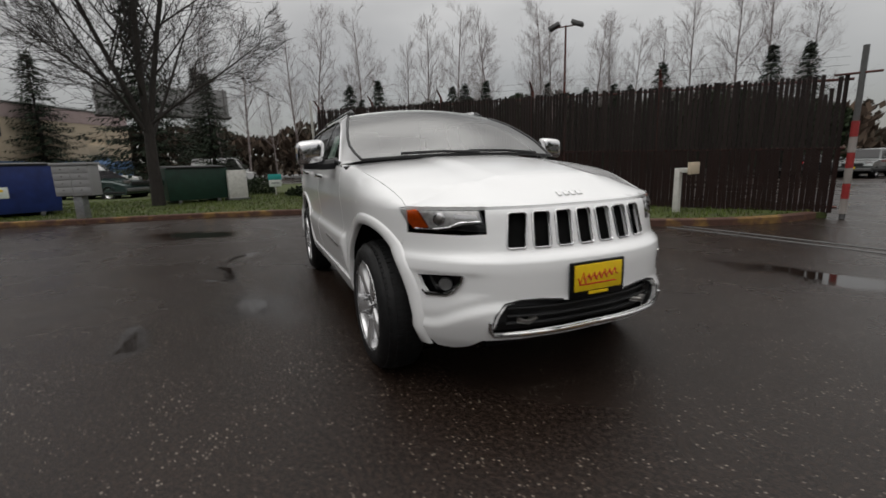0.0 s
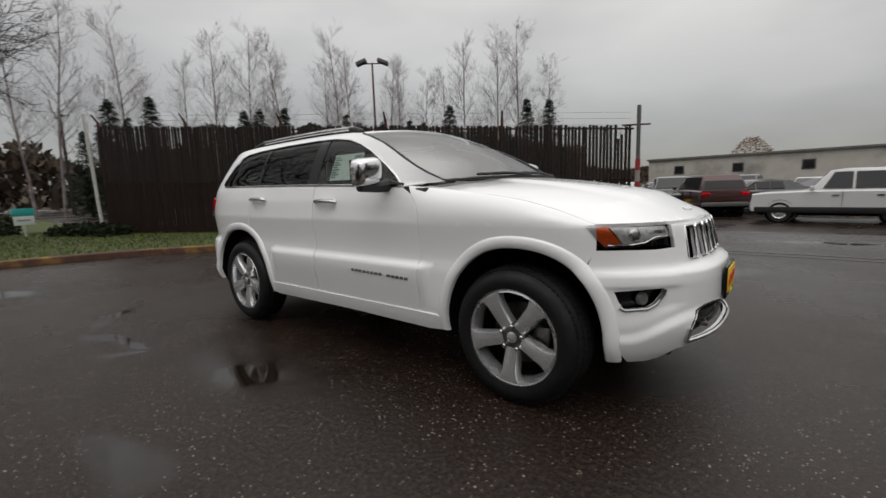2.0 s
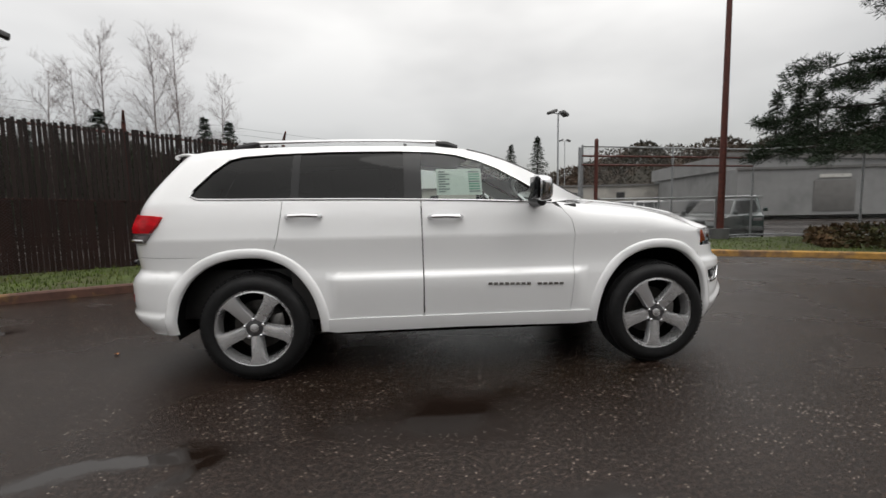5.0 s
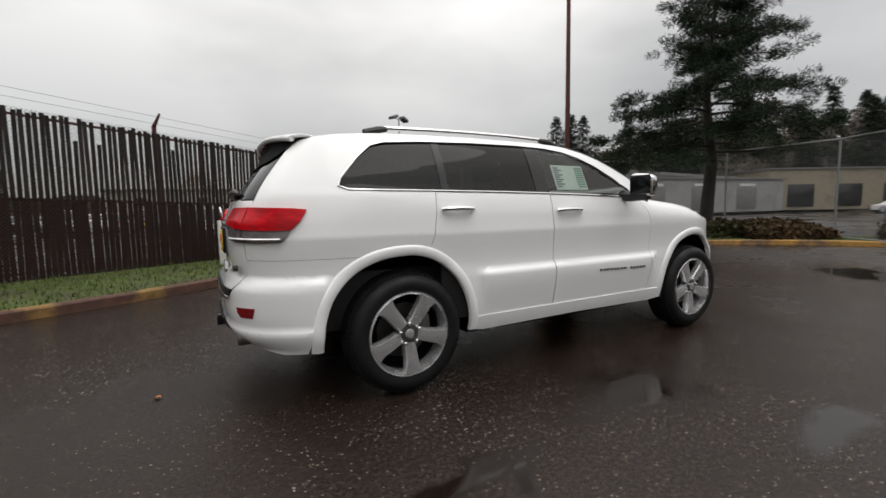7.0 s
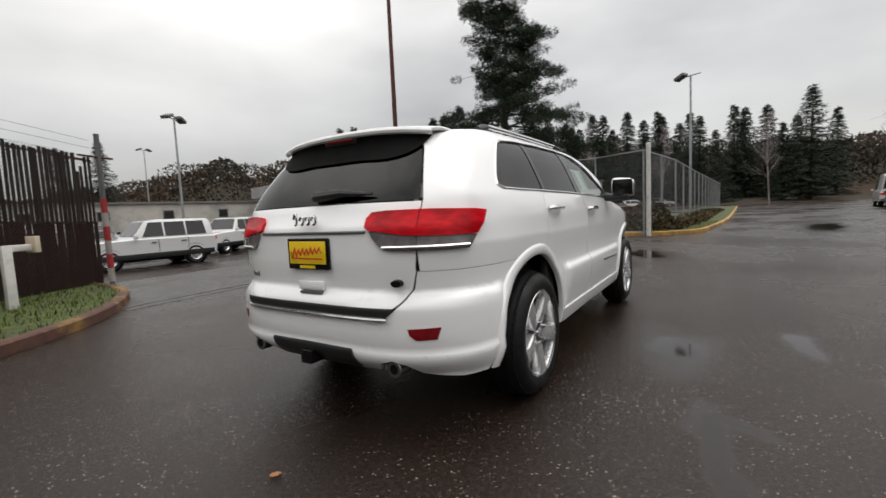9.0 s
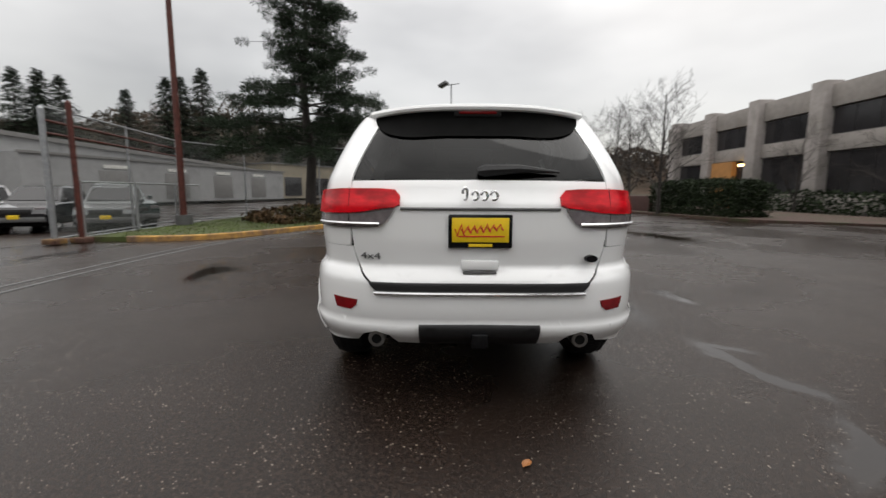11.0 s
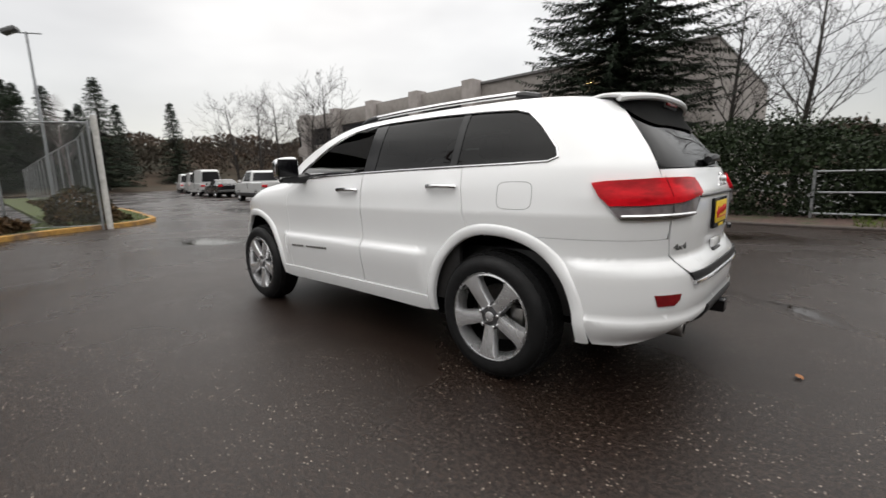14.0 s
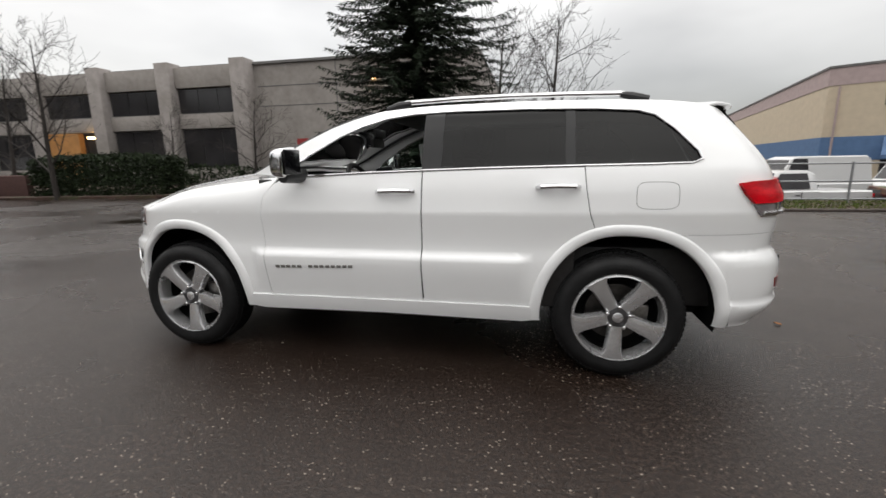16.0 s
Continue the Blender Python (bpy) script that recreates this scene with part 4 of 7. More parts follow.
for s in (1, -1):
    part("tow_hook", tubed([(2.22, s * 0.36, 0.47), (2.27, s * 0.40, 0.462), (2.285, s * 0.36, 0.455), (2.27, s * 0.31, 0.462), (2.22, s * 0.33, 0.47)], 0.014, 8), STEEL, car)
    f = [F(s * y, z) for y, z in fog]
    panel("fog_lamp", GLOSS_BLACK, car, [F(s * (0.70 + (y - 0.70) * 1.15), 0.63 + (z - 0.63) * 1.15) for y, z in fog], proud=-0.05, thick=0.01, label="dark recessed fog lamp")
    skin_tube("fog_bezel", CHROME, car, [F(s * y, z) for y, z in ((0.628, 0.680), (0.634, 0.652), (0.662, 0.606), (0.69, 0.586), (0.755, 0.580), (0.77, 0.595))], 0.010, 0.002, label="chrome fog lamp bezel")
    p = skin(F(s * 0.70, 0.63)[0], 0.63, -0.035)
    part("fog_bulb", tubed([p, p + Vector((0.02, s * 0.008, 0))], [0.034, 0.03], 14), GREY_TRIM, car)

# front plate
plate = part("front_plate", boxed((2.335, -0.166, 0.552), (2.352, 0.166, 0.728), 0.006), GLOSS_BLACK, car, "black dealer plate frame")
part("plate_face", boxed((2.350, -0.146, 0.585), (2.356, 0.146, 0.715), 0.002), YELLOW, plate, "yellow dealer plate")


def plate_marks(x, z, sgn, owner):
    """A slanting red script as plain strokes, and a bar below."""
    for k, (y0, h) in enumerate(((-0.105, 0.060), (-0.072, 0.034), (-0.040, 0.040), (-0.008, 0.034), (0.024, 0.044), (0.056, 0.032), (0.088, 0.032))):
        y, zz = y0 * sgn, z + k * 0.0025
        lean = 0.012 * sgn
        part("red_mark", tubed([(x, y - lean - 0.010 * sgn, zz + h * 0.1), (x, y - lean, zz - h / 2), (x, y + lean, zz + h / 2), (x, y + lean + 0.008 * sgn, zz - h * 0.3), (x, y + lean + 0.016 * sgn, zz - h * 0.42)], 0.0042, 6), PLATE_RED, owner)
    part("red_underline", boxed((x - 0.002, -0.12, z - 0.034), (x + 0.0015, 0.11, z - 0.027), 0.001), PLATE_RED, owner)
    part("frame_bar", boxed((x - 0.002, -0.06, z - 0.083), (x + 0.002, 0.06, z - 0.068), 0.001), YELLOW, owner)


plate_marks(2.3555, 0.648, 1, plate)

# headlamps
head = [(0.825, 0.992), (0.70, 1.000), (0.53, 0.992), (0.515, 0.93), (0.510, 0.880), (0.60, 0.886), (0.645, 0.890), (0.69, 0.882), (0.785, 0.884), (0.805, 0.93)]
for s in (1, -1):
    lamp = new("headlamp")
    lamp.parent = car
    hp = [F(s * y, z) for y, z in head]
    grown = [F(s * (0.67 + (y - 0.67) * 1.03), 0.94 + (z - 0.94) * 1.06) for y, z in head]
    panel("bowl", GLOSS_BLACK, lamp, grown, proud=-0.03, thick=0.008)
    panel("lens", LENS, lamp, hp, proud=0.003, thick=0.0, label="clear headlamp lens")
    panel("marker", AMBER, lamp, [F(s * y, z) for y, z in ((0.822, 0.987), (0.772, 0.990), (0.735, 0.900), (0.783, 0.892), (0.803, 0.93))], proud=-0.008, thick=0.012, label="amber side marker")
    panel("reflector", LAMP_BACK, lamp, [F(s * y, z) for y, z in ((0.764, 0.984), (0.53, 0.980), (0.522, 0.925), (0.60, 0.918), (0.655, 0.900), (0.728, 0.897))], proud=-0.010, thick=0.01, label="grey lamp reflector")
    c = skin(F(s * 0.69, 0.942)[0], 0.942, -0.012)
    nrm = Vector((0.75, s * 0.62, 0)).normalized()
    part("projector", tubed([c - nrm * 0.01, c + nrm * 0.010, c + nrm * 0.014], [0.034, 0.032, 0.024], 20), CHROME, lamp)
    part("projector_glass", tubed([c + nrm * 0.012, c + nrm * 0.018], [0.025, 0.012], 20), STEEL, lamp)
    skin_tube("light_bar", CHROME, lamp, [F(s * y, z) for y, z in ((0.775, 0.897), (0.70, 0.898), (0.655, 0.905), (0.61, 0.928), (0.528, 0.932), (0.530, 0.974))], 0.005, 0.0, label="silver light bar")
    panel("light_unit", CHROME, lamp, [F(s * y, z) for y, z in ((0.635, 0.965), (0.54, 0.962), (0.54, 0.945), (0.635, 0.948))], proud=-0.008, thick=0.008)

# bonnet
HOOD_MID = ((0.80, 1.265), (1.2, 1.235), (1.57, 1.190), (1.89, 1.135), (2.05, 1.090), (2.15, 1.045), (2.22, 0.995))


def hood_side(x):
    """Where bonnet and wing meet at this length."""
    z = lerp_table(x, HOOD_EDGE)
    return x, skin(u_side(x, z), z).y, z


HOOD_SIDE = [hood_side(x) for x in (0.80, 0.95, 1.1, 1.25, 1.4, 1.5, 1.6, 1.68, 1.75, 1.80)]
HOOD_WIDTH = tuple((x, y) for x, y, z in HOOD_SIDE)


def hood_point(x, y):
    ze, zc, ye = lerp_table(x, HOOD_EDGE), lerp_table(x, HOOD_MID), lerp_table(x, HOOD_WIDTH)
    nose = FRONT_X + 0.998 * max(0.0, 1 - (abs(y) / 0.94) ** FRONT_N) ** (1 / FRONT_N)
    k = min(1.0, max(0.0, (nose - x) / 0.26)) ** 0.5
    rise = (max(zc, ze) - ze) * (1 - min(1.0, abs(y) / ye) ** 2.5) + 0.012 * (1 - smooth(0.28, 0.42, abs(y))) * (1 - smooth(1.85, 2.12, x))
    return Vector((x, y, ze + rise * k))


hood_half = [(1.02, 0.0), (0.985, 0.25), (0.93, 0.50), (0.86, 0.70)] + [(x, y - 0.004) for x, y, z in HOOD_SIDE]
for k in range(15):
    q = skin(*F(0.80 * (1 - k / 14) ** 0.9, 0.997))
    if k == 0 or q.x > 1.83:
        hood_half.append((q.x - 0.003, q.y))
hood_outline = hood_half + [(x, -y) for x, y in reversed(hood_half[1:-1])]
panel("bonnet", PAINT, car, hood_outline, thick=0.02, step=0.04, vstep=0.04, place=hood_point, label="white painted bonnet")
for k, w in enumerate((0.030, 0.034, 0.034, 0.038)):
    y0 = -0.075 + k * 0.041
    p = hood_point(2.10, y0)
    part("nose_badge", boxed((p.x, y0, p.z + 0.002), (p.x + 0.035, y0 + w * 0.85, p.z + 0.010), 0.003, Matrix.Translation(p) @ pose(0, 0, 0, 0, 30, 0) @ Matrix.Translation(-p)), PAINT, car)

# wings
wing = [S(0.80, 0.425), S(0.812, 0.70), S(0.822, 1.0), S(0.80, 1.10), S(0.735, 1.175), S(0.70, 1.225)] + [S(x, z) for x, y, z in HOOD_SIDE] \
    + [F(0.80, 0.999), F(0.825, 0.996), S(1.862, 0.992), S(1.868, 0.93), S(1.868, 0.878), S(arch_x(ARCH_F, 0.805, 1), 0.805)] \
    + [S(x, z) for x, z in reversed([p for p in arch(ARCH_F, 0.062) if p[1] > 0.43 and not (p[0] > 1.5 and p[1] < 0.81)])] + [S(arch_x(ARCH_F, 0.432, -1), 0.432)]
panel("wing", PAINT, car, wing, both=True, label="white painted front wing")

# doors
door_front = [S(0.80 - GAP, 0.435), S(0.812 - GAP, 0.70), S(0.822 - GAP, 1.0), S(0.80 - GAP, 1.10), S(0.735 - GAP, 1.175), S(0.66, 1.215), S(0.45, 1.222), S(0.10, 1.236), S(-0.28, 1.247), S(-0.276, 1.0), S(-0.272, 0.70), S(-0.272, 0.435)]
rear_cut = [p for p in arch(ARCH_R, 0.062) if p[0] > -1.31 and p[1] > 0.43]
door_rear = [S(-0.28 - 0.003, 0.435), S(-0.28, 0.70), S(-0.284, 1.0), S(-0.288, 1.247), S(-0.7, 1.256), S(-1.235, 1.263), S(-1.245, 1.15), S(-1.27, 1.0), S(-1.295, 0.932)] + [S(x, z) for x, z in rear_cut] + [S(arch_x(ARCH_R, 0.435, 1), 0.435)]
panel("door", PAINT, car, door_front, both=True, label="white front door")
panel("door", PAINT, car, door_rear, both=True, label="white rear door")
sill = [S(0.985, 0.340), S(0.945, 0.428), S(0.5, 0.430), S(-0.5, 0.430), S(-0.945, 0.428), S(-0.985, 0.340), S(-0.90, 0.325), S(0.0, 0.335), S(0.86, 0.325)]
panel("side_sill", PAINT, car, sill, both=True, proud=0.012, thick=0.05, label="white side sill cladding")

# roof pillars, quarter panel, all round the side glass
glass_low = [(0.655, 1.222), (0.45, 1.232), (0.10, 1.246), (-0.3, 1.257), (-0.7, 1.266), (-1.24, 1.273), (-1.60, 1.276), (-1.80, 1.280)]
glass_top = [(-1.852, 1.300), (-1.835, 1.345), (-1.72, 1.47), (-1.62, 1.552), (-1.53, 1.578), (-1.30, 1.597), (-0.90, 1.612), (-0.45, 1.615), (-0.20, 1.606), (-0.02, 1.582), (0.14, 1.535), (0.28, 1.475), (0.45, 1.378), (0.58, 1.295)]
roof_line = [(x, lerp_table(x, ROOF_EDGE)) for x in (0.93, 0.80, 0.66, 0.50, 0.35, 0.20, 0.05, -0.15, -0.40, -0.70, -1.00, -1.30, -1.60, -1.80, -1.93)]
quarter = [S(0.70, 1.2285), S(0.655, 1.219), S(0.45, 1.226), S(0.10, 1.240), S(-0.28, 1.251), S(-0.7, 1.260), S(-1.24, 1.267), S(-1.25, 1.15), S(-1.275, 1.0), S(-1.298, 0.932)] \
    + [S(x, z) for x, z in reversed([p for p in arch(ARCH_R, 0.062) if p[0] < -1.30 and p[1] > 0.890])] \
    + [S(arch_x(ARCH_R, 0.887, -1), 0.887), S(-1.95, 0.887), R(0.80, 0.887), R(0.70, 0.887), R(0.668, 0.89), R(0.664, 1.0), R(0.668, 1.18), R(0.668, 1.225), R(0.64, 1.32), R(0.60, 1.42), R(0.55, 1.53), R(0.53, 1.575)] \
    + [S(x, z) for x, z in reversed(roof_line)] + [S(0.80, 1.2355)]
hole = [S(x, z) for x, z in glass_low + glass_top]
panel("side_frame", PAINT, car, quarter, [hole], both=True, step=0.05, vstep=0.03, label="white quarter panel and roof pillars")
skin_tube("window_trim", CHROME, car, [S(x, z) for x, z in glass_low + glass_top], 0.0075, 0.002, both=True, closed=True, label="chrome strip round the side windows")


def between(x0, x1):
    """The side glass from one length to another."""
    low = [(x, z) for x, z in glass_low if x1 < x < x0]
    top = [(x, z) for x, z in glass_top if x1 < x < x0]

    def cut(line, x):
        for (xa, za), (xb, zb) in zip(line, line[1:]):
            if (xa - x) * (xb - x) <= 0 and xa != xb:
                return (x, za + (zb - za) * (x - xa) / (xb - xa))
        return None
    a, b, c, d = cut(glass_low, x0), cut(glass_low, x1), cut(glass_top, x1), cut(glass_top, x0)
    return [S(*p) for p in ([a] if a else []) + low + ([b] if b else []) + ([c] if c else []) + top + ([d] if d else [])]


for name, x0, x1, mat, lab in (("window", 0.70, -0.275, GLASS, "clear front door window"), ("window", -0.40, -1.13, TINT, "dark tinted rear door window"), ("window", -1.185, -1.90, TINT, "dark tinted rear quarter window")):
    for k, ob in enumerate(panel(name, mat, car, between(x0, x1), proud=-0.006, thick=0.0, both=True, label=lab)):
        ob.visible_shadow = False
        if mat is GLASS and k == 0:
            bpy.data.objects.remove(ob)  # the driver's window is wound down
for x0, x1 in ((-0.275, -0.40), (-1.13, -1.185)):
    panel("pillar_cover", GLOSS_BLACK, car, between(x0, x1), proud=-0.002, thick=0.01, both=True, label="gloss black window pillar")

# roof and windscreen
def edge_at(x):
    z = lerp_table(x, ROOF_EDGE)
    return skin(u_side(x, z), z)


def roof_point(s, t):
    x = 0.07 - 2.02 * s
    e = edge_at(x)
    v = 2 * t - 1
    return Vector((x + 0.11 * (1 - v * v) * max(0, 1 - s * 2.2), e.y * v, e.z + 0.052 * (1 - v * v)))


def screen_point(s, t):
    x = 0.075 + 0.845 * s
    e = edge_at(x)
    v = 2 * t - 1
    return Vector((x + (0.11 + 0.03 * s) * (1 - v * v), e.y * v * 0.985, e.z + 0.052 * (1 - v * v) * (1 - s) + 0.022 * s * (1 - v * v)))


bm = sheet(30, 24, roof_point)
outward(bm)
part("roof", bm, PAINT, car, "white painted roof").modifiers.new("thickness", "SOLIDIFY").thickness = 0.02
bm = sheet(16, 24, screen_point)
outward(bm)
screen = part("windscreen", bm, SCREEN, car, "clear windscreen")
screen.visible_shadow = False
part("windscreen_seal", tubed([screen_point(k / 8, 0.0) for k in range(9)] + [screen_point(1, k / 12) for k in range(13)] + [screen_point(1 - k / 8, 1.0) for k in range(9)], 0.011, 6), BLACK, car)
part("cowl", sheet(4, 16, lambda s, t: Vector((1.03 - 0.16 * abs(2 * t - 1) ** 2 + 0.08 * (s - 0.5), 0.80 * (2 * t - 1), 1.235 - 0.02 * abs(2 * t - 1) ** 2 + 0.0 * s))), BLACK, car, "black cowl below the windscreen")
for y0, y1 in ((0.62, -0.02), (0.05, -0.55)):
    part("wiper", tubed([screen_point(0.99, 0.5 + y0 / 1.66) + Vector((0.02, 0, 0.012)), screen_point(0.975, 0.5 + (y0 + y1) / 3.32) + Vector((0.015, 0, 0.016)), screen_point(0.97, 0.5 + y1 / 1.66) + Vector((0.012, 0, 0.014))], 0.010, 6), BLACK, car)
for s in (1, -1):
    pts = [edge_at(x) + Vector((0, -s * 0 - 0.045, 0.042)) for x in (-0.02, -0.12, -0.45, -0.80, -1.15, -1.45, -1.58)]
    pts[0].z -= 0.025
    pts[-1].z -= 0.025
    part("roof_rail", tubed([(p.x, s * p.y, p.z) for p in pts], 0.016, 8), CHROME, car, "chrome roof rail")
    for a, b in ((0, 1), (5, 6)):
        p, q = pts[a], pts[b]
        part("rail_foot", tubed([(p.x + (0.03 if a == 0 else 0.0), s * p.y, p.z - 0.005), ((p.x + q.x) / 2, s * p.y, (p.z + q.z) / 2), (q.x - 0.03, s * q.y, q.z - 0.005)], [0.018, 0.024, 0.02], 8), BLACK, car)

# rear bumper
rear_arch = [p for p in arch(ARCH_R, 0.062) if p[0] < -1.5 and 0.36 < p[1] < 0.880]
rhalf = [R(0.0, 0.690), R(0.30, 0.690), R(0.55, 0.690), R(0.60, 0.74), R(0.635, 0.80), R(0.655, 0.884), R(0.70, 0.884), R(0.80, 0.884), S(-1.95, 0.884), S(arch_x(ARCH_R, 0.884, -1), 0.884)] + [S(x, z) for x, z in reversed(rear_arch)] \
    + [S(-2.066, 0.350), R(0.80, 0.345), R(0.70, 0.36), R(0.64, 0.375), R(0.60, 0.43), R(0.53, 0.452), R(0.46, 0.43), R(0.42, 0.375), R(0.30, 0.37), R(0.0, 0.37)]
mirror_u = [(2 * U_END - u, z) for u, z in reversed(rhalf[1:-1])]


def rear_place(u, z, proud=0.0):
    p = skin(u if u <= U_END else 2 * U_END - u, z, proud)
    return Vector((p.x, p.y if u <= U_END else -p.y, p.z))


def rear_panel(name, mat, outline, proud=0.0, thick=0.012, label="", holes=(), parent=None):
    return panel(name, mat, parent or car, outline, holes, thick=thick, label=label, place=lambda u, z: rear_place(u, z, proud))


def both_rear(pts):
    return pts + [(2 * U_END - u, z) for u, z in reversed(pts) if u < U_END - 1e-6]


rear_panel("rear_bumper", PAINT, rhalf + mirror_u, thick=0.02, label="white painted rear bumper")
rear_panel("step_pad", BLACK, both_rear([R(0.56, 0.715), R(0.545, 0.690), R(0.52, 0.668), R(0.3, 0.664), R(0.0, 0.662)])[:] + [(2 * U_END - R(0.3, 0.715)[0], 0.715), (U_END, 0.715), R(0.3, 0.715)], proud=0.012, thick=0.03, label="black ribbed bumper step pad")
part("step_strip", tubed([rear_place(*(R(0.53 - 0.053 * k, 0.660) if k <= 10 else (2 * U_END - R(0.053 * k - 0.53, 0.660)[0], 0.660)), 0.012) for k in range(21)], 0.011, 8), CHROME, car, "chrome strip on the rear bumper")
hitch = both_rear([R(0.305, 0.500), R(0.305, 0.378), R(0.0, 0.376)]) + [(U_END, 0.502)]
rear_panel("hitch_cover", BLACK, hitch, proud=0.014, thick=0.03, label="black tow hitch cover")
part("hitch_receiver", boxed((-2.50, -0.042, 0.385), (-2.40, 0.042, 0.460), 0.008), GLOSS_BLACK, car)
refl = [(0.765, 0.622), (0.625, 0.616), (0.632, 0.585), (0.662, 0.560), (0.748, 0.564)]
for s in (1, -1):
    line = [R(y, z) for y, z in refl]
    line = line if s > 0 else [(2 * U_END - u, z) for u, z in line]
    rear_panel("reflector", RED_DARK, line, proud=0.004, thick=0.012, label="dark red rear reflector")
    ex = [(-2.30, s * 0.53, 0.40), (-2.41, s * 0.53, 0.402)]
    bm = lathe([(0.026, 0.0), (0.040, 0.0), (0.043, 0.004), (0.043, 0.12), (0.036, 0.14)], 28)
    bmesh.ops.transform(bm, matrix=pose(-2.405, s * 0.53, 0.405, 0, 0, -90), verts=bm.verts)
    part("tailpipe", bm, STEEL, car, "steel tailpipe")
    part("tailpipe_inside", tubed([(-2.400, s * 0.53, 0.405), (-2.30, s * 0.53, 0.405)], 0.037, 20), WELL, car)

# tailgate


def gate_outline():
    h = [R(0.3, 1.226), R(0.662, 1.222), R(0.664, 1.18), R(0.660, 1.0), R(0.648, 0.88), R(0.625, 0.80), R(0.585, 0.74), R(0.535, 0.699), R(0.30, 0.697)]
    return [(U_END, 1.227)] + h + [(U_END, 0.697)] + [(2 * U_END - u, z) for u, z in reversed(h)]


rear_panel("tailgate", PAINT, gate_outline(), label="white painted tailgate")
rg = [R(0.30, 1.232), R(0.655, 1.230), R(0.63, 1.32), R(0.59, 1.42), R(0.545, 1.52), R(0.52, 1.565), R(0.3, 1.575)]
for ob in rear_panel("rear_window", TINT, [(U_END, 1.232)] + rg + [(U_END, 1.578)] + [(2 * U_END - u, z) for u, z in reversed(rg)], proud=-0.004, thick=0.0, label="dark tinted rear window"):
    ob.visible_shadow = False
part("gate_handle", boxed((-2.435, -0.085, 0.755), (-2.415, 0.085, 0.768), 0.004), GREY_TRIM, car)
part("gate_grip", boxed((-2.432, -0.095, 0.775), (-2.41, 0.095, 0.825), 0.008), PAINT, car)
part("gate_ledge", tubed([rear_place(*(R(0.40 - 0.04 * k, 1.082) if k <= 10 else (2 * U_END - R(0.04 * k - 0.40, 1.082)[0], 1.082)), 0.002) for k in range(21)], 0.008, 6), GREY_TRIM, car)
for k, w in enumerate((0.030, 0.040, 0.040, 0.044)):
    y0 = 0.092 - k * 0.046
    yc, zc, hz = y0 - w * 0.43, 1.150 + (0.008 if k == 0 else 0.0), 0.030 if k == 0 else 0.021
    part("badge_mark", tubed([(-2.434, yc + w * 0.40 * math.cos(a), zc + hz * math.sin(a)) for a in (radians(30 * j) for j in range(11))], 0.0075, 8), CHROME, car, "rounded chrome badge mark")
font = bpy.data.curves.new("drive_badge", "FONT")
font.body, font.size, font.extrude = "4x4", 0.062, 0.003
tmp = new("drive_badge", font)
me = bpy.data.meshes.new_from_object(tmp.evaluated_get(bpy.context.evaluated_depsgraph_get()))
bpy.data.objects.remove(tmp)
me.materials.append(GREY_TRIM)
drive = new("drive_badge", me)
drive.parent, drive["label"] = car, "dark grey 4x4 lettering"
d_a, d_b = rear_place(*R(0.612, 0.842), 0.004), rear_place(*R(0.480, 0.842), 0.004)
drive.matrix_basis = pose(d_a.x, d_a.y, 0.824, 90, 0, math.degrees(math.atan2(d_b.y - d_a.y, d_b.x - d_a.x))) @ Matrix.Diagonal((1.2, 0.75, 1, 1))
oval = tubed([(-2.385, -0.570, 0), (-2.408, -0.572, 0)], [0.034, 0.030], 24)
bmesh.ops.transform(oval, matrix=Matrix.Translation((0, 0, 0.832)) @ Matrix.Diagonal((1, 1, 0.58, 1)), verts=oval.verts)
part("round_badge", oval, GLOSS_BLACK, car, "dark oval badge")

rp = part("rear_plate", boxed((-2.437, -0.160, 0.888), (-2.418, 0.160, 1.056), 0.006), GLOSS_BLACK, car, "black dealer plate frame")
part("plate_face", boxed((-2.441, -0.142, 0.918), (-2.435, 0.142, 1.040), 0.002), YELLOW, rp, "yellow dealer plate")
plate_marks(-2.441, 0.978, -1, rp)

# rear lamps: red above, smoked with a silver bar below
for s in (1, -1):
    lamp = new("rear_lamp")
    lamp.parent = car
    side = (lambda pts: pts) if s > 0 else (lambda pts: [(2 * U_END - u, z) for u, z in pts])
    top = [S(-2.035, 1.168), S(-2.10, 1.176), R(0.70, 1.184), R(0.50, 1.184), R(0.425, 1.178), R(0.400, 1.150), R(0.402, 1.105), R(0.43, 1.090), R(0.50, 1.082), R(0.60, 1.064), R(0.70, 1.058), R(0.80, 1.055), S(-2.12, 1.056), S(-2.075, 1.10)]
    low = [S(-2.12, 1.052), R(0.80, 1.051), R(0.70, 1.054), R(0.60, 1.060), R(0.50, 1.078), R(0.43, 1.086), R(0.44, 1.060), R(0.48, 1.010), R(0.51, 0.992), R(0.62, 0.985), R(0.78, 0.984), S(-2.17, 0.988)]
    rear_panel("red_lens", RED_LENS, side(top), proud=0.020, thick=0.035, label="glossy red rear lamp lens", parent=lamp)
    rear_panel("clear_lens", CLEAR_LENS, side(low), proud=0.014, thick=0.030, label="smoked lower lamp lens", parent=lamp)
    bar = [R(0.50 + 0.30 * k / 8, 1.004) for k in range(9)] + [S(-2.17, 1.004)]
    part("silver_bar", tubed([rear_place(u if s > 0 else 2 * U_END - u, z, 0.018) for u, z in bar], 0.009, 6), CHROME, lamp)
    seam = [(R(0.662, z)[0], z) for z in (1.19, 1.10, 1.0, 0.98)]
    part("seam", tubed([rear_place(u if s > 0 else 2 * U_END - u, z, 0.019) for u, z in seam], 0.0016, 5), GLOSS_BLACK, lamp)

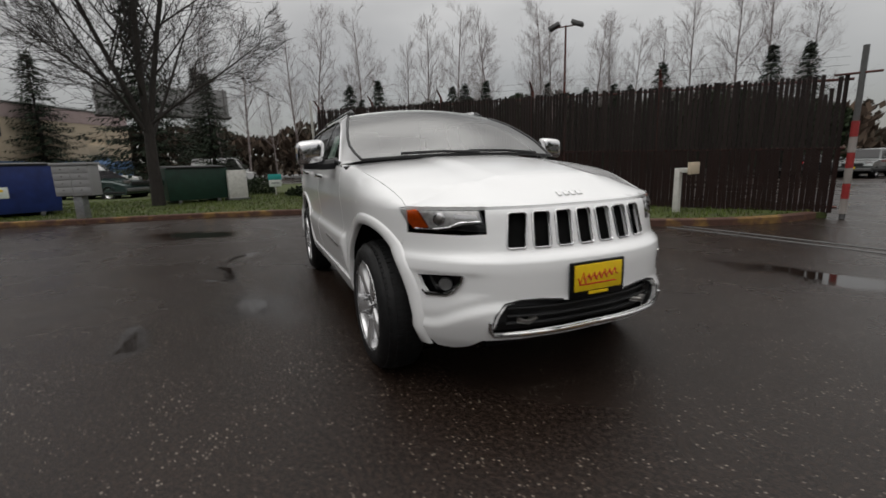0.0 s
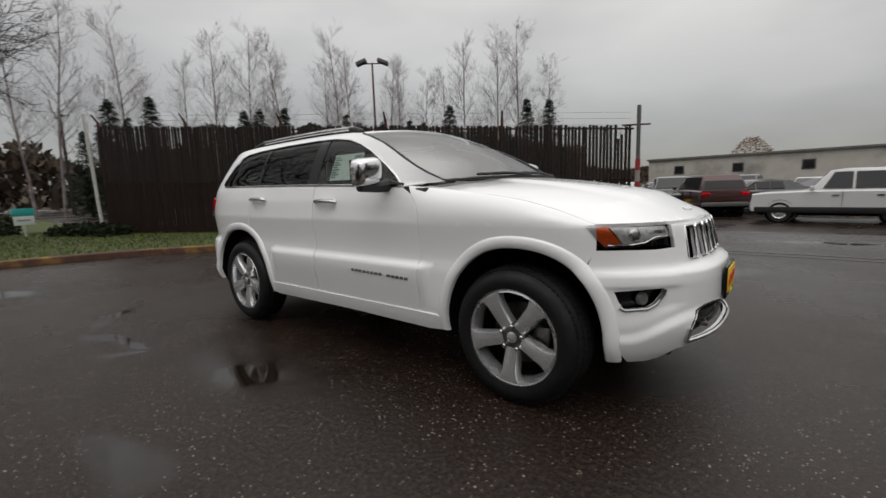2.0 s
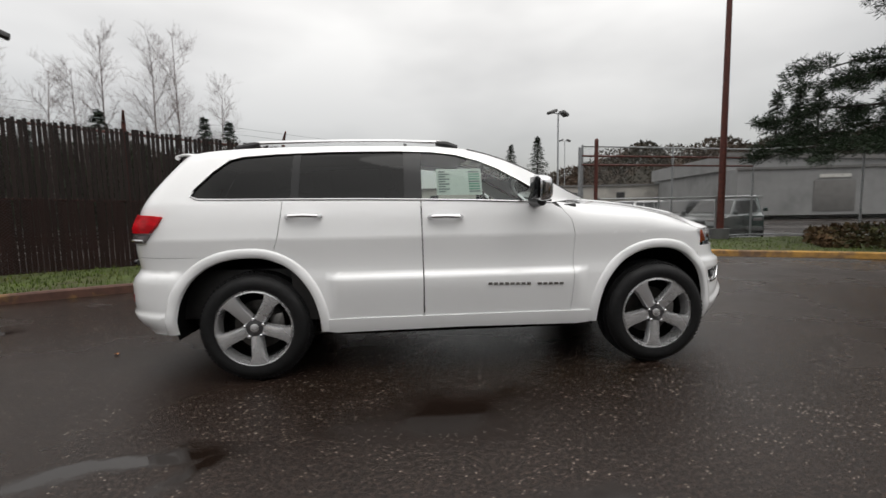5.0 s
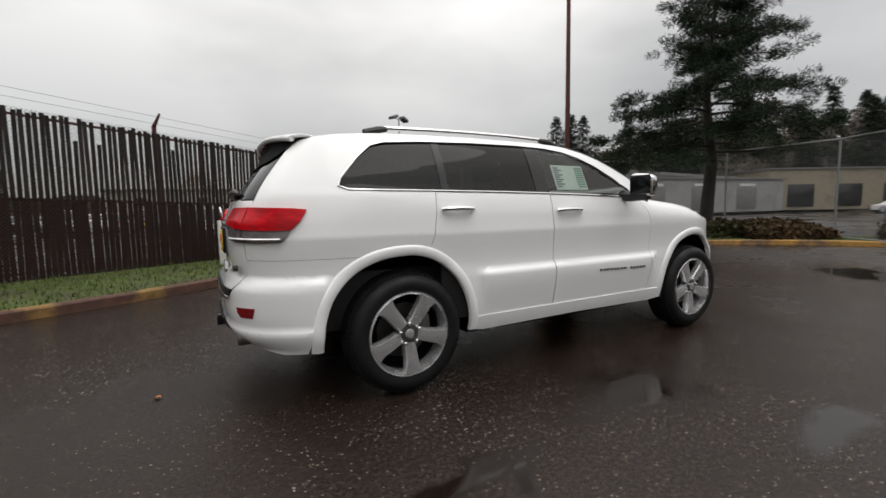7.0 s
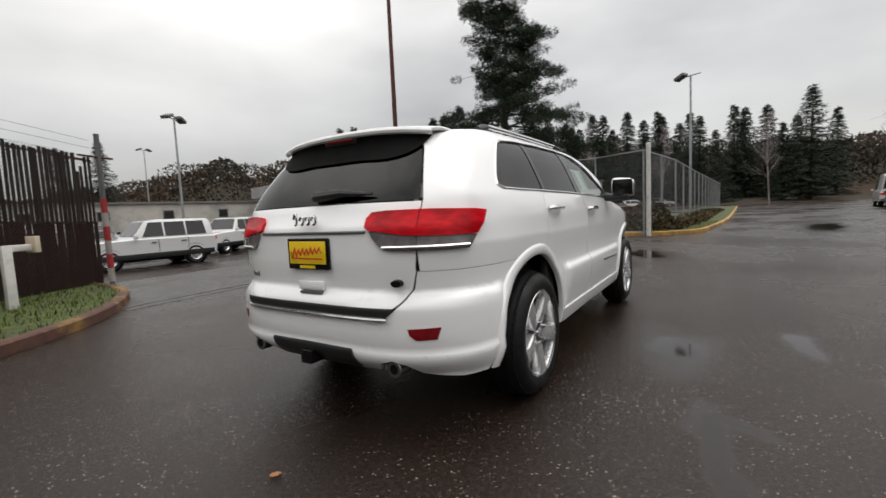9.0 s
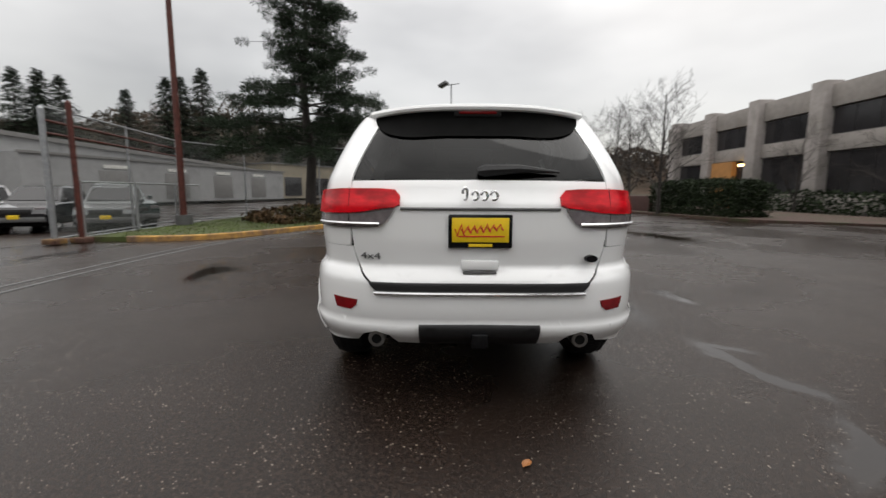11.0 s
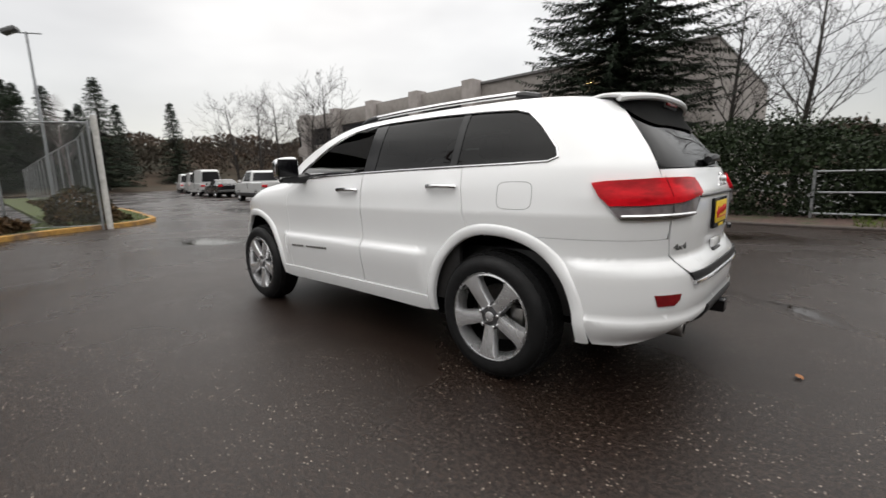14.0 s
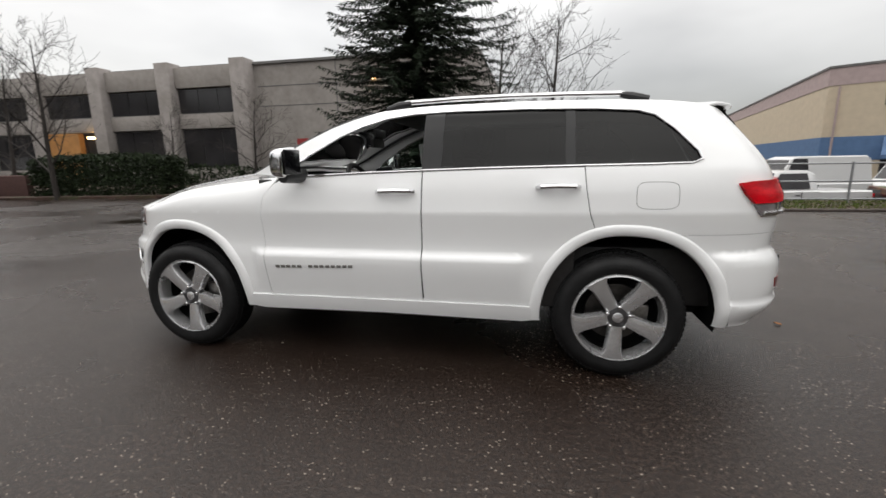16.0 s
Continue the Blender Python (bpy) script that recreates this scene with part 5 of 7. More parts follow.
# spoiler: white above, black below
def spoiler_edge(t):
    v = 2 * t - 1
    return v, 0.585 * v, -2.155 + 0.10 * abs(v) ** 3.0, 1.640 - 0.030 * abs(v) ** 2.5


def spoiler_top(s, t):
    v, y, x, z = spoiler_edge(t)
    e = edge_at(-1.93)
    a = Vector((-1.92, e.y * v, e.z + 0.052 * (1 - v * v) + 0.004))
    b = Vector((x, y, z))
    return a.lerp(b, s) + Vector((0, 0, 0.012 * math.sin(math.pi * s)))


def spoiler_low(s, t):
    v, y, x, z = spoiler_edge(t)
    b = Vector((x + 0.012, y, z - 0.030))
    c = rear_place(R(0.602 * abs(v), 1.470)[0] if v >= 0 else 2 * U_END - R(0.602 * abs(v), 1.470)[0], 1.468 - 0.012 * smooth(0.25, 0.65, abs(v)) + 0.105 * abs(v) ** 7, 0.010)
    return b.lerp(c, s) + Vector((0.03, 0, 0.02)) * math.sin(math.pi * s)


spoiler = new("spoiler")
spoiler.parent = car
bm = sheet(8, 28, spoiler_top)
outward(bm)
part("top", bm, PAINT, spoiler, "white spoiler top").modifiers.new("thickness", "SOLIDIFY").thickness = 0.02
part("lip", tubed([Vector((spoiler_edge(k / 28)[2] + 0.008, spoiler_edge(k / 28)[1], spoiler_edge(k / 28)[3] - 0.016)) for k in range(29)], 0.019, 8), PAINT, spoiler)
part("underside", sheet(8, 56, spoiler_low), WELL, spoiler, "black spoiler underside")
part("brake_lamp", boxed((-2.150, -0.105, 1.588), (-2.120, 0.105, 1.612), 0.008), RED_DARK, spoiler, "dark red high brake lamp")
part("brake_lamp_frame", boxed((-2.140, -0.13, 1.575), (-2.108, 0.13, 1.622), 0.010), BLACK, spoiler)
wp = [rear_place(2 * U_END - R(0.02, 1.275)[0], 1.275, 0.03), rear_place(2 * U_END - R(0.20, 1.285)[0], 1.285, 0.035), rear_place(2 * U_END - R(0.40, 1.270)[0], 1.270, 0.02)]
part("rear_wiper", tubed([wp[0] + Vector((0, 0.03, -0.005))] + wp, [0.02, 0.032, 0.022, 0.006], 8), BLACK, car, "black rear wiper")

# flared trims round the wheel openings, liners, wheels
for cx in (ARCH_F, ARCH_R):
    outer, mid, inner = arch(cx, 0.064), arch(cx, 0.040), arch(cx, 0.0)
    foot = lambda x: 0.352 if x < -1.5 else (0.302 if x > 1.5 else 0.338)
    rows = []
    for grow, proud in ((0.064, 0.000), (0.059, 0.007), (0.050, 0.013), (0.028, 0.015), (0.004, 0.013), (-0.002, 0.006), (-0.003, -0.018)):
        rows.append([skin(u_side(x, max(z, foot(x))), max(z, foot(x)), proud) for x, z in arch(cx, grow, -8, 188)])
    for s in (1, -1):
        bm = bmesh.new()
        grid = [[bm.verts.new((p.x, p.y * s, p.z)) for p in row] for row in rows]
        for a, b in zip(grid, grid[1:]):
            for i in range(len(a) - 1):
                f = (a[i], a[i + 1], b[i + 1], b[i])
                bm.faces.new(f)
        outward(bm)
        part("arch_trim", bm, PAINT, car, "white flared wheel arch trim", 50)
        bm = bmesh.new()
        a = [bm.verts.new((x, s * (skin(u_side(x, max(z, 0.3)), max(z, 0.3)).y - 0.03), max(z, 0.3))) for x, z in arch(cx, 0.015, -8, 188)]
        b = [bm.verts.new((x, s * 0.45, max(z, 0.3))) for x, z in arch(cx, 0.015, -8, 188)]
        for i in range(len(a) - 1):
            bm.faces.new((a[i], a[i + 1], b[i + 1], b[i]))
        bm.faces.new(b)
        part("wheel_liner", bm, WELL, car)


def wheel(name, x, side):
    w = new(name)
    w.parent = car
    w["label"] = "five-spoke polished alloy wheel with a wet black tyre"
    w.matrix_basis = pose(x, side * 0.945, 0.386, 0, 0, 0 if side > 0 else 180) @ pose(0, 0, 0, 0, 180 + 3 * side * x, 0)
    prof = [(0.262, -0.02), (0.272, -0.004), (0.300, 0.004), (0.325, 0.002), (0.346, -0.008), (0.362, -0.026), (0.375, -0.052), (0.383, -0.085), (0.386, -0.125), (0.385, -0.190), (0.376, -0.222), (0.35, -0.245), (0.30, -0.25), (0.262, -0.23)]
    part("tyre", lathe(prof, 64), RUBBER, w)
    bm = bmesh.new()
    for k in range(72):
        for j, (y0, y1) in enumerate(((-0.066, -0.034), (-0.112, -0.074), (-0.160, -0.120), (-0.21, -0.168))):
            box(bm, (-0.011, y0, (0.360, 0.376, 0.380, 0.378)[j]), (0.011, y1, (0.3745, 0.3865, 0.3885, 0.386)[j]), m=pose(0, 0, 0, 0, 360 / 72 * (k + 0.5 * (j % 2)), 0))
    part("tread", bm, RUBBER, w, smooth=False)
    part("rim", lathe([(0.268, -0.002), (0.272, -0.010), (0.262, -0.014), (0.252, -0.010), (0.247, -0.03), (0.240, -0.10), (0.235, -0.20)], 64), ALLOY, w, "polished rim")
    part("brake_disc", lathe([(0.0, -0.135), (0.175, -0.135), (0.178, -0.150), (0.0, -0.150)], 40), DISC, w)
    part("barrel", lathe([(0.0, -0.17), (0.236, -0.17), (0.239, -0.10)], 40), WELL, w)
    part("caliper", boxed((0.085, -0.17, -0.075), (0.185, -0.095, 0.075), 0.015), STEEL, w)
    for k in range(5):
        m = pose(0, 0, 0, 0, 72 * k, 0)
        out = [(-0.040, 0.035), (-0.047, 0.10), (-0.052, 0.16), (-0.062, 0.21), (-0.078, 0.252), (0.078, 0.252), (0.062, 0.21), (0.052, 0.16), (0.047, 0.10), (0.040, 0.035)]
        bm = bmesh.new()
        rows = []
        for i in range(9):
            t = i / 8
            z = 0.045 + t * 0.207
            hw = 0.034 + 0.012 * t + 0.022 * max(0, t - 0.72) / 0.28 * max(0, t - 0.72) / 0.28
            y = -0.030 + 0.022 * math.sin(t * math.pi * 0.55)
            rows.append([bm.verts.new(p) for p in ((-hw - 0.006, y - 0.05, z), (-hw - 0.003, y - 0.010, z), (-hw + 0.003, y, z), (-hw * 0.45, y + 0.004, z), (hw * 0.45, y + 0.004, z), (hw - 0.003, y, z), (hw + 0.003, y - 0.010, z), (hw + 0.006, y - 0.05, z))])
        for a, b in zip(rows, rows[1:]):
            for j in range(7):
                bm.faces.new((a[j], b[j], b[j + 1], a[j + 1]))
        bmesh.ops.recalc_face_normals(bm, faces=bm.faces)
        bmesh.ops.transform(bm, matrix=m, verts=bm.verts)
        bm.normal_update()
        part("spoke", bm, ALLOY, w, angle=30)
        a = radians(72 * k + 36)
        part("lug_nut", tubed([(0.066 * math.sin(a), -0.035, 0.066 * math.cos(a)), (0.066 * math.sin(a), -0.006, 0.066 * math.cos(a)), (0.066 * math.sin(a), -0.002, 0.066 * math.cos(a))], [0.012, 0.0115, 0.007], 8), CHROME, w)
    part("hub", lathe([(0.0, -0.020), (0.05, -0.020), (0.078, -0.032), (0.085, -0.06)], 30), ALLOY_DARK, w)
    part("hub_cap", lathe([(0.0, -0.012), (0.024, -0.013), (0.030, -0.016), (0.032, -0.03)], 24), ALLOY, w)
    return w


for x in (1.4575, -1.4575):
    for side in (1, -1):
        wheel("wheel", x, side)

# underside, floor pan, cabin
part("floor_pan", boxed((-1.95, -0.70, 0.36), (1.80, 0.70, 0.42), 0.02), WELL, car)
for x0, x1 in ((-0.93, 0.9),):
    part("underbody", boxed((x0, -0.78, 0.27), (x1, 0.78, 0.45), 0.02), WELL, car)
part("front_tray", boxed((1.75, -0.52, 0.30), (2.16, 0.52, 0.40), 0.02), WELL, car)
part("rear_tray", boxed((-2.28, -0.62, 0.36), (-1.75, 0.62, 0.44), 0.02), WELL, car)
part("engine_bay", boxed((0.95, -0.44, 0.40), (2.12, 0.44, 0.92), 0.02), WELL, car)
for side in (1, -1):
    part("inner_wing", boxed((0.95, side * 0.62 - 0.18, 0.88), (1.85, side * 0.62 + 0.12, 0.98)), WELL, car)
    part("door_card", boxed((-1.2, side * 0.865 - 0.02, 0.42), (0.85, side * 0.865 + 0.02, 1.21), 0.01), LEATHER, car)
part("load_floor", boxed((-2.2, -0.75, 0.42), (-1.1, 0.75, 0.78), 0.02), LEATHER, car)
part("dashboard", prism([(0.35, 0.75), (0.42, 1.08), (0.62, 1.15), (0.92, 1.17), (0.95, 0.75)], -0.78, 0.78, 0.03), LEATHER, car, "black dashboard")
bm = bmesh.new()
tube(bm, [Vector((0.30, 0.38 + 0.19 * math.cos(radians(a)), 1.11 + 0.185 * math.sin(radians(a)))) + Vector((0.09 * math.sin(radians(a)), 0, 0)) for a in range(0, 361, 15)], 0.017, 8, cap=False)
tube(bm, [(0.32, 0.20, 1.11), (0.36, 0.38, 1.09), (0.32, 0.56, 1.11)], 0.022, 8)
tube(bm, [(0.34, 0.38, 1.09), (0.60, 0.38, 1.0)], 0.035, 8)
part("steering_wheel", bm, LEATHER, car, "black leather steering wheel")
for x, back in ((-0.30, 0.0), (-1.12, 0.0)):
    for y in (0.38, -0.38):
        seat = new("seat")
        seat.parent = car
        part("cushion", boxed((x - 0.05, y - 0.25, 0.62), (x + 0.50, y + 0.25, 0.80), 0.05), LEATHER, seat)
        part("backrest", boxed((-0.07, y - 0.25, 0.0), (0.07, y + 0.25, 0.62), 0.05, pose(x - 0.05, 0, 0.72, 0, -14, 0)), LEATHER, seat)
        part("headrest", boxed((-0.05, y - 0.13, 0.0), (0.05, y + 0.13, 0.19), 0.04, pose(x - 0.22, 0, 1.36, 0, -10, 0)), LEATHER, seat)
part("headliner", sheet(10, 8, lambda s, t: roof_point(s, 0.06 + 0.88 * t) - Vector((0, 0, 0.045))), GREY_TRIM, car)
part("rear_view_mirror", boxed((0.28, -0.12, 1.50), (0.31, 0.12, 1.57), 0.012), BLACK, car)

# door mirrors, handles, fuel flap, badges, sticker, aerial
for s in (1, -1):
    mr = new("door_mirror")
    mr.parent = car
    bm = bmesh.new()
    bmesh.ops.create_icosphere(bm, subdivisions=4, radius=1.0)
    for v in bm.verts:
        x, y, z = v.co
        x = math.copysign(abs(x) ** 0.75, x)
        y = math.copysign(abs(y) ** 0.45, y)
        z = math.copysign(abs(z) ** 0.45, z)
        v.co = Vector((0.505 + 0.085 * x * (1.0 if x > 0 else 0.25), s * (1.075 + 0.105 * y), 1.318 + 0.088 * z - 0.010 * y))
    bmesh.ops.recalc_face_normals(bm, faces=bm.faces)
    part("cap", bm, CHROME, mr, "chrome mirror cap")
    part("glass", boxed((0.474, s * 1.075 - 0.088, 1.245), (0.482, s * 1.075 + 0.088, 1.392), 0.003), GLOSS_BLACK, mr, "dark mirror glass")
    part("base", tubed([(0.53, s * 0.88, 1.235), (0.52, s * 0.97, 1.225), (0.515, s * 1.13, 1.228)], [0.045, 0.038, 0.032], 10), BLACK, mr, "black mirror arm")
    part("foot", tubed([(0.66, s * 0.885, 1.232), (0.50, s * 0.893, 1.245)], [0.012, 0.035], 8), BLACK, mr)
    for hx, hz in ((-0.114, 1.134), (-1.09, 1.156)):
        p = skin(u_side(hx, hz), hz)
        hd = new("door_handle")
        hd.parent = car
        part("grip", tubed([(hx + 0.118, s * (p.y + 0.004), hz - 0.006), (hx + 0.095, s * (p.y + 0.030), hz), (hx, s * (p.y + 0.040), hz + 0.004), (hx - 0.095, s * (p.y + 0.030), hz + 0.001), (hx - 0.118, s * (p.y + 0.004), hz - 0.004)], [0.013, 0.016, 0.017, 0.017, 0.014], 8), CHROME, hd, "chrome door handle")
    # model name along the front door, as plain bars
    for k in range(14):
        if k == 5:
            continue
        bx = 0.715 - 0.0400 * k
        bz = 0.640 + 0.0010 * k
        p = skin(u_side(bx, bz), bz, 0.002)
        part("badge_bar", boxed((bx - 0.0140, s * p.y - 0.004, bz - 0.009), (bx + 0.0140, s * p.y + 0.004, bz + 0.009), 0.002), STEEL, car)
flap = [S(-1.625 + 0.110 * math.copysign(abs(math.cos(q)) ** 0.45, math.cos(q)), 1.104 + 0.074 * math.copysign(abs(math.sin(q)) ** 0.45, math.sin(q))) for q in (radians(9 * k + 2) for k in range(40))]
skin_tube("fuel_flap_seam", GREY_TRIM, car, flap, 0.0013, 0.0002, closed=True)
st = part("price_sheet", boxed((-0.165, -0.802, 1.285), (0.165, -0.800, 1.478), 0, pose(0, 0, 0) @ Matrix.Translation((0, 0, 0))), PAPER, car, "printed price sheet in the window", smooth=False)
for ob_verts in (st.data.vertices,):
    for v in ob_verts:
        v.co.y = -(skin(u_side(v.co.x, v.co.z), v.co.z).y - 0.03) + (0.002 if v.co.y > -0.801 else 0)
for k in range(9):
    z = 1.455 - 0.018 * k
    for x0, x1, mt in ((-0.15, -0.15 + 0.05 + 0.03 * (k % 2), PAPER_GREY), (0.07, 0.15, PAPER_GREEN if k % 4 else PAPER_GREY)):
        yy = -(skin(u_side((x0 + x1) / 2, z), z).y - 0.0265)
        part("print_line", boxed((x0, yy - 0.001, z - 0.005), (x1, yy + 0.001, z + 0.005)), mt, st, smooth=False)

mirror = part("rear_view_mirror", boxed((0.30, -0.13, 1.425), (0.335, 0.13, 1.495), 0.012), BLACK, car, "black inside mirror")
part("mirror_stalk", tubed([(0.33, 0, 1.47), (0.40, 0, 1.52)], 0.010, 8), BLACK, mirror)

# ---- trees ----
class Heap:
    """Vertices and faces gathered for one mesh."""

    def __init__(self):
        self.v, self.f = [], []

    def limb(self, a, b, ra, rb, sides=5):
        d = (b - a).normalized()
        u = d.orthogonal().normalized()
        w = d.cross(u)
        k = len(self.v)
        for p, r in ((a, ra), (b, rb)):
            for i in range(sides):
                t = 2 * math.pi * i / sides
                self.v.append(p + (u * math.cos(t) + w * math.sin(t)) * r)
        for i in range(sides):
            j = (i + 1) % sides
            self.f.append((k + i, k + j, k + sides + j, k + sides + i))

    def leaf(self, p, d, n, length, width):
        s = d.cross(n)
        if s.length < 1e-5:
            return
        s = s.normalized() * width
        k = len(self.v)
        self.v += [p, p + d * length * 0.5 + s, p + d * length, p + d * length * 0.5 - s]
        self.f.append((k, k + 1, k + 2, k + 3))

    def mesh(self, name, mat, smooth=True):
        me = bpy.data.meshes.new(name)
        me.from_pydata(self.v, [], self.f)
        me.materials.append(mat)
        if smooth:
            me.polygons.foreach_set("use_smooth", [True] * len(me.polygons))
        return me


def rand_dir(r):
    while True:
        v = Vector((r.uniform(-1, 1), r.uniform(-1, 1), r.uniform(-1, 1)))
        if 0.05 < v.length < 1:
            return v.normalized()


def bare_mesh(seed, height, spread, upright, mat, levels=4, trunk=0.16, forks=0.0, start=0.25, drop=0.0, count=(18, 6, 4)):
    """A leafless tree: a leader with limbs, each forked again and again into twigs. Gives trunk and crown meshes."""
    r = random.Random(seed)
    trunk_h, crown = Heap(), Heap()

    def grow(p, d, length, rad, level, heap):
        segs = 5 if level == 0 else 3
        pts, rads = [p], [rad]
        for i in range(segs):
            d = (d + rand_dir(r) * (0.06 if level == 0 else 0.20) + Vector((0, 0, upright * 0.16 if level else 0.05))).normalized()
            p = p + d * length / segs
            pts.append(p)
            rads.append(rad * (1 - (i + 1) / segs * (0.86 if level == 0 else 0.72)))
        for a, b, ra, rb in zip(pts, pts[1:], rads, rads[1:]):
            heap.limb(a, b, max(ra, 0.005), max(rb, 0.004), 7 if level == 0 else (5 if level == 1 else 3))
        if level >= levels - 1:
            return
        n = count[level] if level < len(count) else 3
        for i in range(n):
            t = start + (0.98 - start) * (i + r.random()) / n if level == 0 else 0.25 + 0.75 * (i + r.random()) / n
            k = min(segs - 1, int(t * segs))
            q = pts[k].lerp(pts[k + 1], t * segs - k)
            main = (pts[k + 1] - pts[k]).normalized()
            side = (rand_dir(r) - main * 0.2)
            side = (side - main * side.dot(main)).normalized()
            ang = radians(r.uniform(32, 62) if level == 0 else r.uniform(28, 58))
            nd = (main * math.cos(ang) + side * math.sin(ang) - Vector((0, 0, drop))).normalized()
            ln = (spread * (1.15 - 0.75 * t) if level == 0 else length * 0.55) * r.uniform(0.7, 1.15)
            grow(q, nd, ln, max(0.006, rads[k] * (0.36 if level == 0 else 0.55)), level + 1, crown)

    grow(Vector((0, 0, -0.1)), Vector((0, 0, 1)), height, trunk, 0, trunk_h)
    return trunk_h.mesh("trunk", mat), crown.mesh("crown", mat)


def fir_mesh(seed, height, width, rows, per, leaf_mat, needle=0.30, start=0.06, sides=(-1, 1, 0, -0.6, 0.6), step=0.22, cap=99.0, broad=1.0):
    """A conifer: a straight trunk, drooping boughs and many small sprays of needles."""
    r = random.Random(seed)
    t, c = Heap(), Heap()
    t.limb(Vector((0, 0, -0.2)), Vector((0, 0, height * 0.97)), height * 0.018, 0.02, 8)
    for i in range(rows):
        f = i / rows
        z = height * (start + (0.97 - start) * f)
        reach = min(cap, width * (1 - f) ** 0.9) + 0.04
        for k in range(per):
            a = 2 * math.pi * (k + r.random() * 0.8) / per + i * 1.1
            z = height * (start + (0.97 - start) * (i + r.uniform(-0.8, 0.8)) / rows)
            ln = reach * r.uniform(0.62, 1.15)
            out = Vector((math.cos(a), math.sin(a), 0))
            lift, sag, bend = r.uniform(-0.02, 0.26), r.uniform(0.20, 0.52), r.uniform(-0.22, 0.22)
            across = Vector((-out.y, out.x, 0))
            n = max(3, int(ln / step))
            prev = Vector((0, 0, z))
            for j in range(1, n + 1):
                s = j / n
                p = Vector((0, 0, z)) + out * ln * s + across * ln * bend * s * s + Vector((0, 0, ln * (lift * s - sag * s * s + 0.20 * s ** 4)))
                if j % 2 or j == n:
                    t.limb(prev, p, 0.016 * (1.2 - s), 0.006, 3)
                    prev = p
                for side in sides:
                    d = (out * r.uniform(0.5, 1.0) + Vector((-out.y, out.x, 0)) * side * r.uniform(0.5, 1.1) + Vector((0, 0, r.uniform(-0.9, 0.15)))).normalized()
                    c.leaf(p, d, (Vector((0, 0, 1)) + rand_dir(r) * 0.5).normalized(), needle * r.uniform(0.6, 1.3), needle * broad * r.uniform(0.06, 0.13))
    return t.mesh("trunk", BARK), c.mesh("crown", leaf_mat, False)


def pine_mesh(seed, height):
    """A broad pine with bare lower trunk, long level limbs and clouds of needles with gaps between."""
    r = random.Random(seed)
    t, c = Heap(), Heap()
    z, prev = -0.1, Vector((0, 0, -0.1))
    for i in range(1, 9):
        p = Vector((0.12 * math.sin(i), 0.10 * math.cos(i * 1.7), height * i / 8))
        t.limb(prev, p, 0.24 * (1.08 - i / 8), 0.24 * (1.08 - (i + 1) / 8.6), 9)
        prev = p
    for i in range(60):
        f = 0.25 + 0.74 * (i + r.random() * 0.6) / 60
        zz, a = height * f, r.uniform(0, 6.28)
        reach = (2.9 * (1 - f) ** 0.5 + 0.5) * r.uniform(0.55, 1.15)
        if f < 0.45:
            reach *= 1.3
        out = Vector((math.cos(a), math.sin(a), 0))
        prev = Vector((0, 0, zz))
        for j in range(1, 6):
            s = j / 5
            p = Vector((0, 0, zz)) + out * reach * s + Vector((0, 0, reach * (0.05 * s - (0.14 if f < 0.5 else 0.05) * s * s))) + rand_dir(r) * 0.06
            t.limb(prev, p, 0.05 * (1.15 - s), 0.04 * (1.1 - s) + 0.008, 5)
            prev = p
            if s < 0.35:
                continue
            for _ in range(4 if f < 0.55 else 3):
                q = p + Vector((r.gauss(0, 0.32), r.gauss(0, 0.32), r.gauss(0, 0.08)))
                t.limb(p, q, 0.012, 0.005, 3)
                for _ in range(165):
                    d = (rand_dir(r) * 0.9 + Vector((0, 0, 0.15)) + out * 0.6).normalized()
                    off = rand_dir(r) * 0.24
                    c.leaf(q + Vector((off.x, off.y, off.z * 0.45)), d, rand_dir(r), r.uniform(0.09, 0.21), r.uniform(0.006, 0.012))
    return t.mesh("trunk", BARK), c.mesh("crown", PINE_NEEDLE, False)


def plant(meshes, name, label, x, y, scale=1.0, turn=0.0, group="", z=0.0, crown_label="", sx=1.0):
    t = thing(name, label, "tree", pose(x, y, z, 0, 0, turn) @ Matrix.Diagonal((scale * sx, scale * sx, scale, 1)), group)
    for me in meshes:
        ob = new(me.name.split(".")[0], me)
        ob.parent = t
    return t


rt = random.Random(21)
alders = [bare_mesh(s, 13.0, 3.1, 0.85, HAZED_BARK, 4, 0.105, start=0.28, count=(30, 7, 5)) for s in (1, 2, 3, 4)]
scrubs = [bare_mesh(s, 5.5, 2.6, 0.5, BARK, 4, 0.10, start=0.15, count=(16, 6, 5)) for s in (11, 12, 13)]
firs = [fir_mesh(s, 9.0, w, 40, 9, NEEDLE, 0.30, broad=1.1) for s, w in ((31, 2.2), (32, 2.6), (33, 1.9))]

# alders behind the slatted fence, on an arc seen from the front of the car
for k in range(24):
    a = radians(91 - 64 * (k + rt.uniform(-0.35, 0.35)) / 23)
    d = rt.uniform(40, 54)
    plant(alders[k % 4], "alder_tree", "tall leafless alder with grey bark paled by painted haze", 3 - d * math.sin(a), -2.6 + d * math.cos(a), rt.uniform(0.85, 1.30) * d / 48, rt.uniform(0, 360), "alders behind the fence")
for k in range(22):
    a = radians(79 - 53 * (k + rt.uniform(-0.4, 0.4)) / 21)
    d = rt.uniform(36, 44)
    plant(firs[k % 3], "young_fir", "small dark green fir behind the fence", 3 - d * math.sin(a), -2.6 + d * math.cos(a), rt.uniform(0.62, 1.0), rt.uniform(0, 360), "firs behind the fence")

# broad tree by the mail boxes, and trees along the road


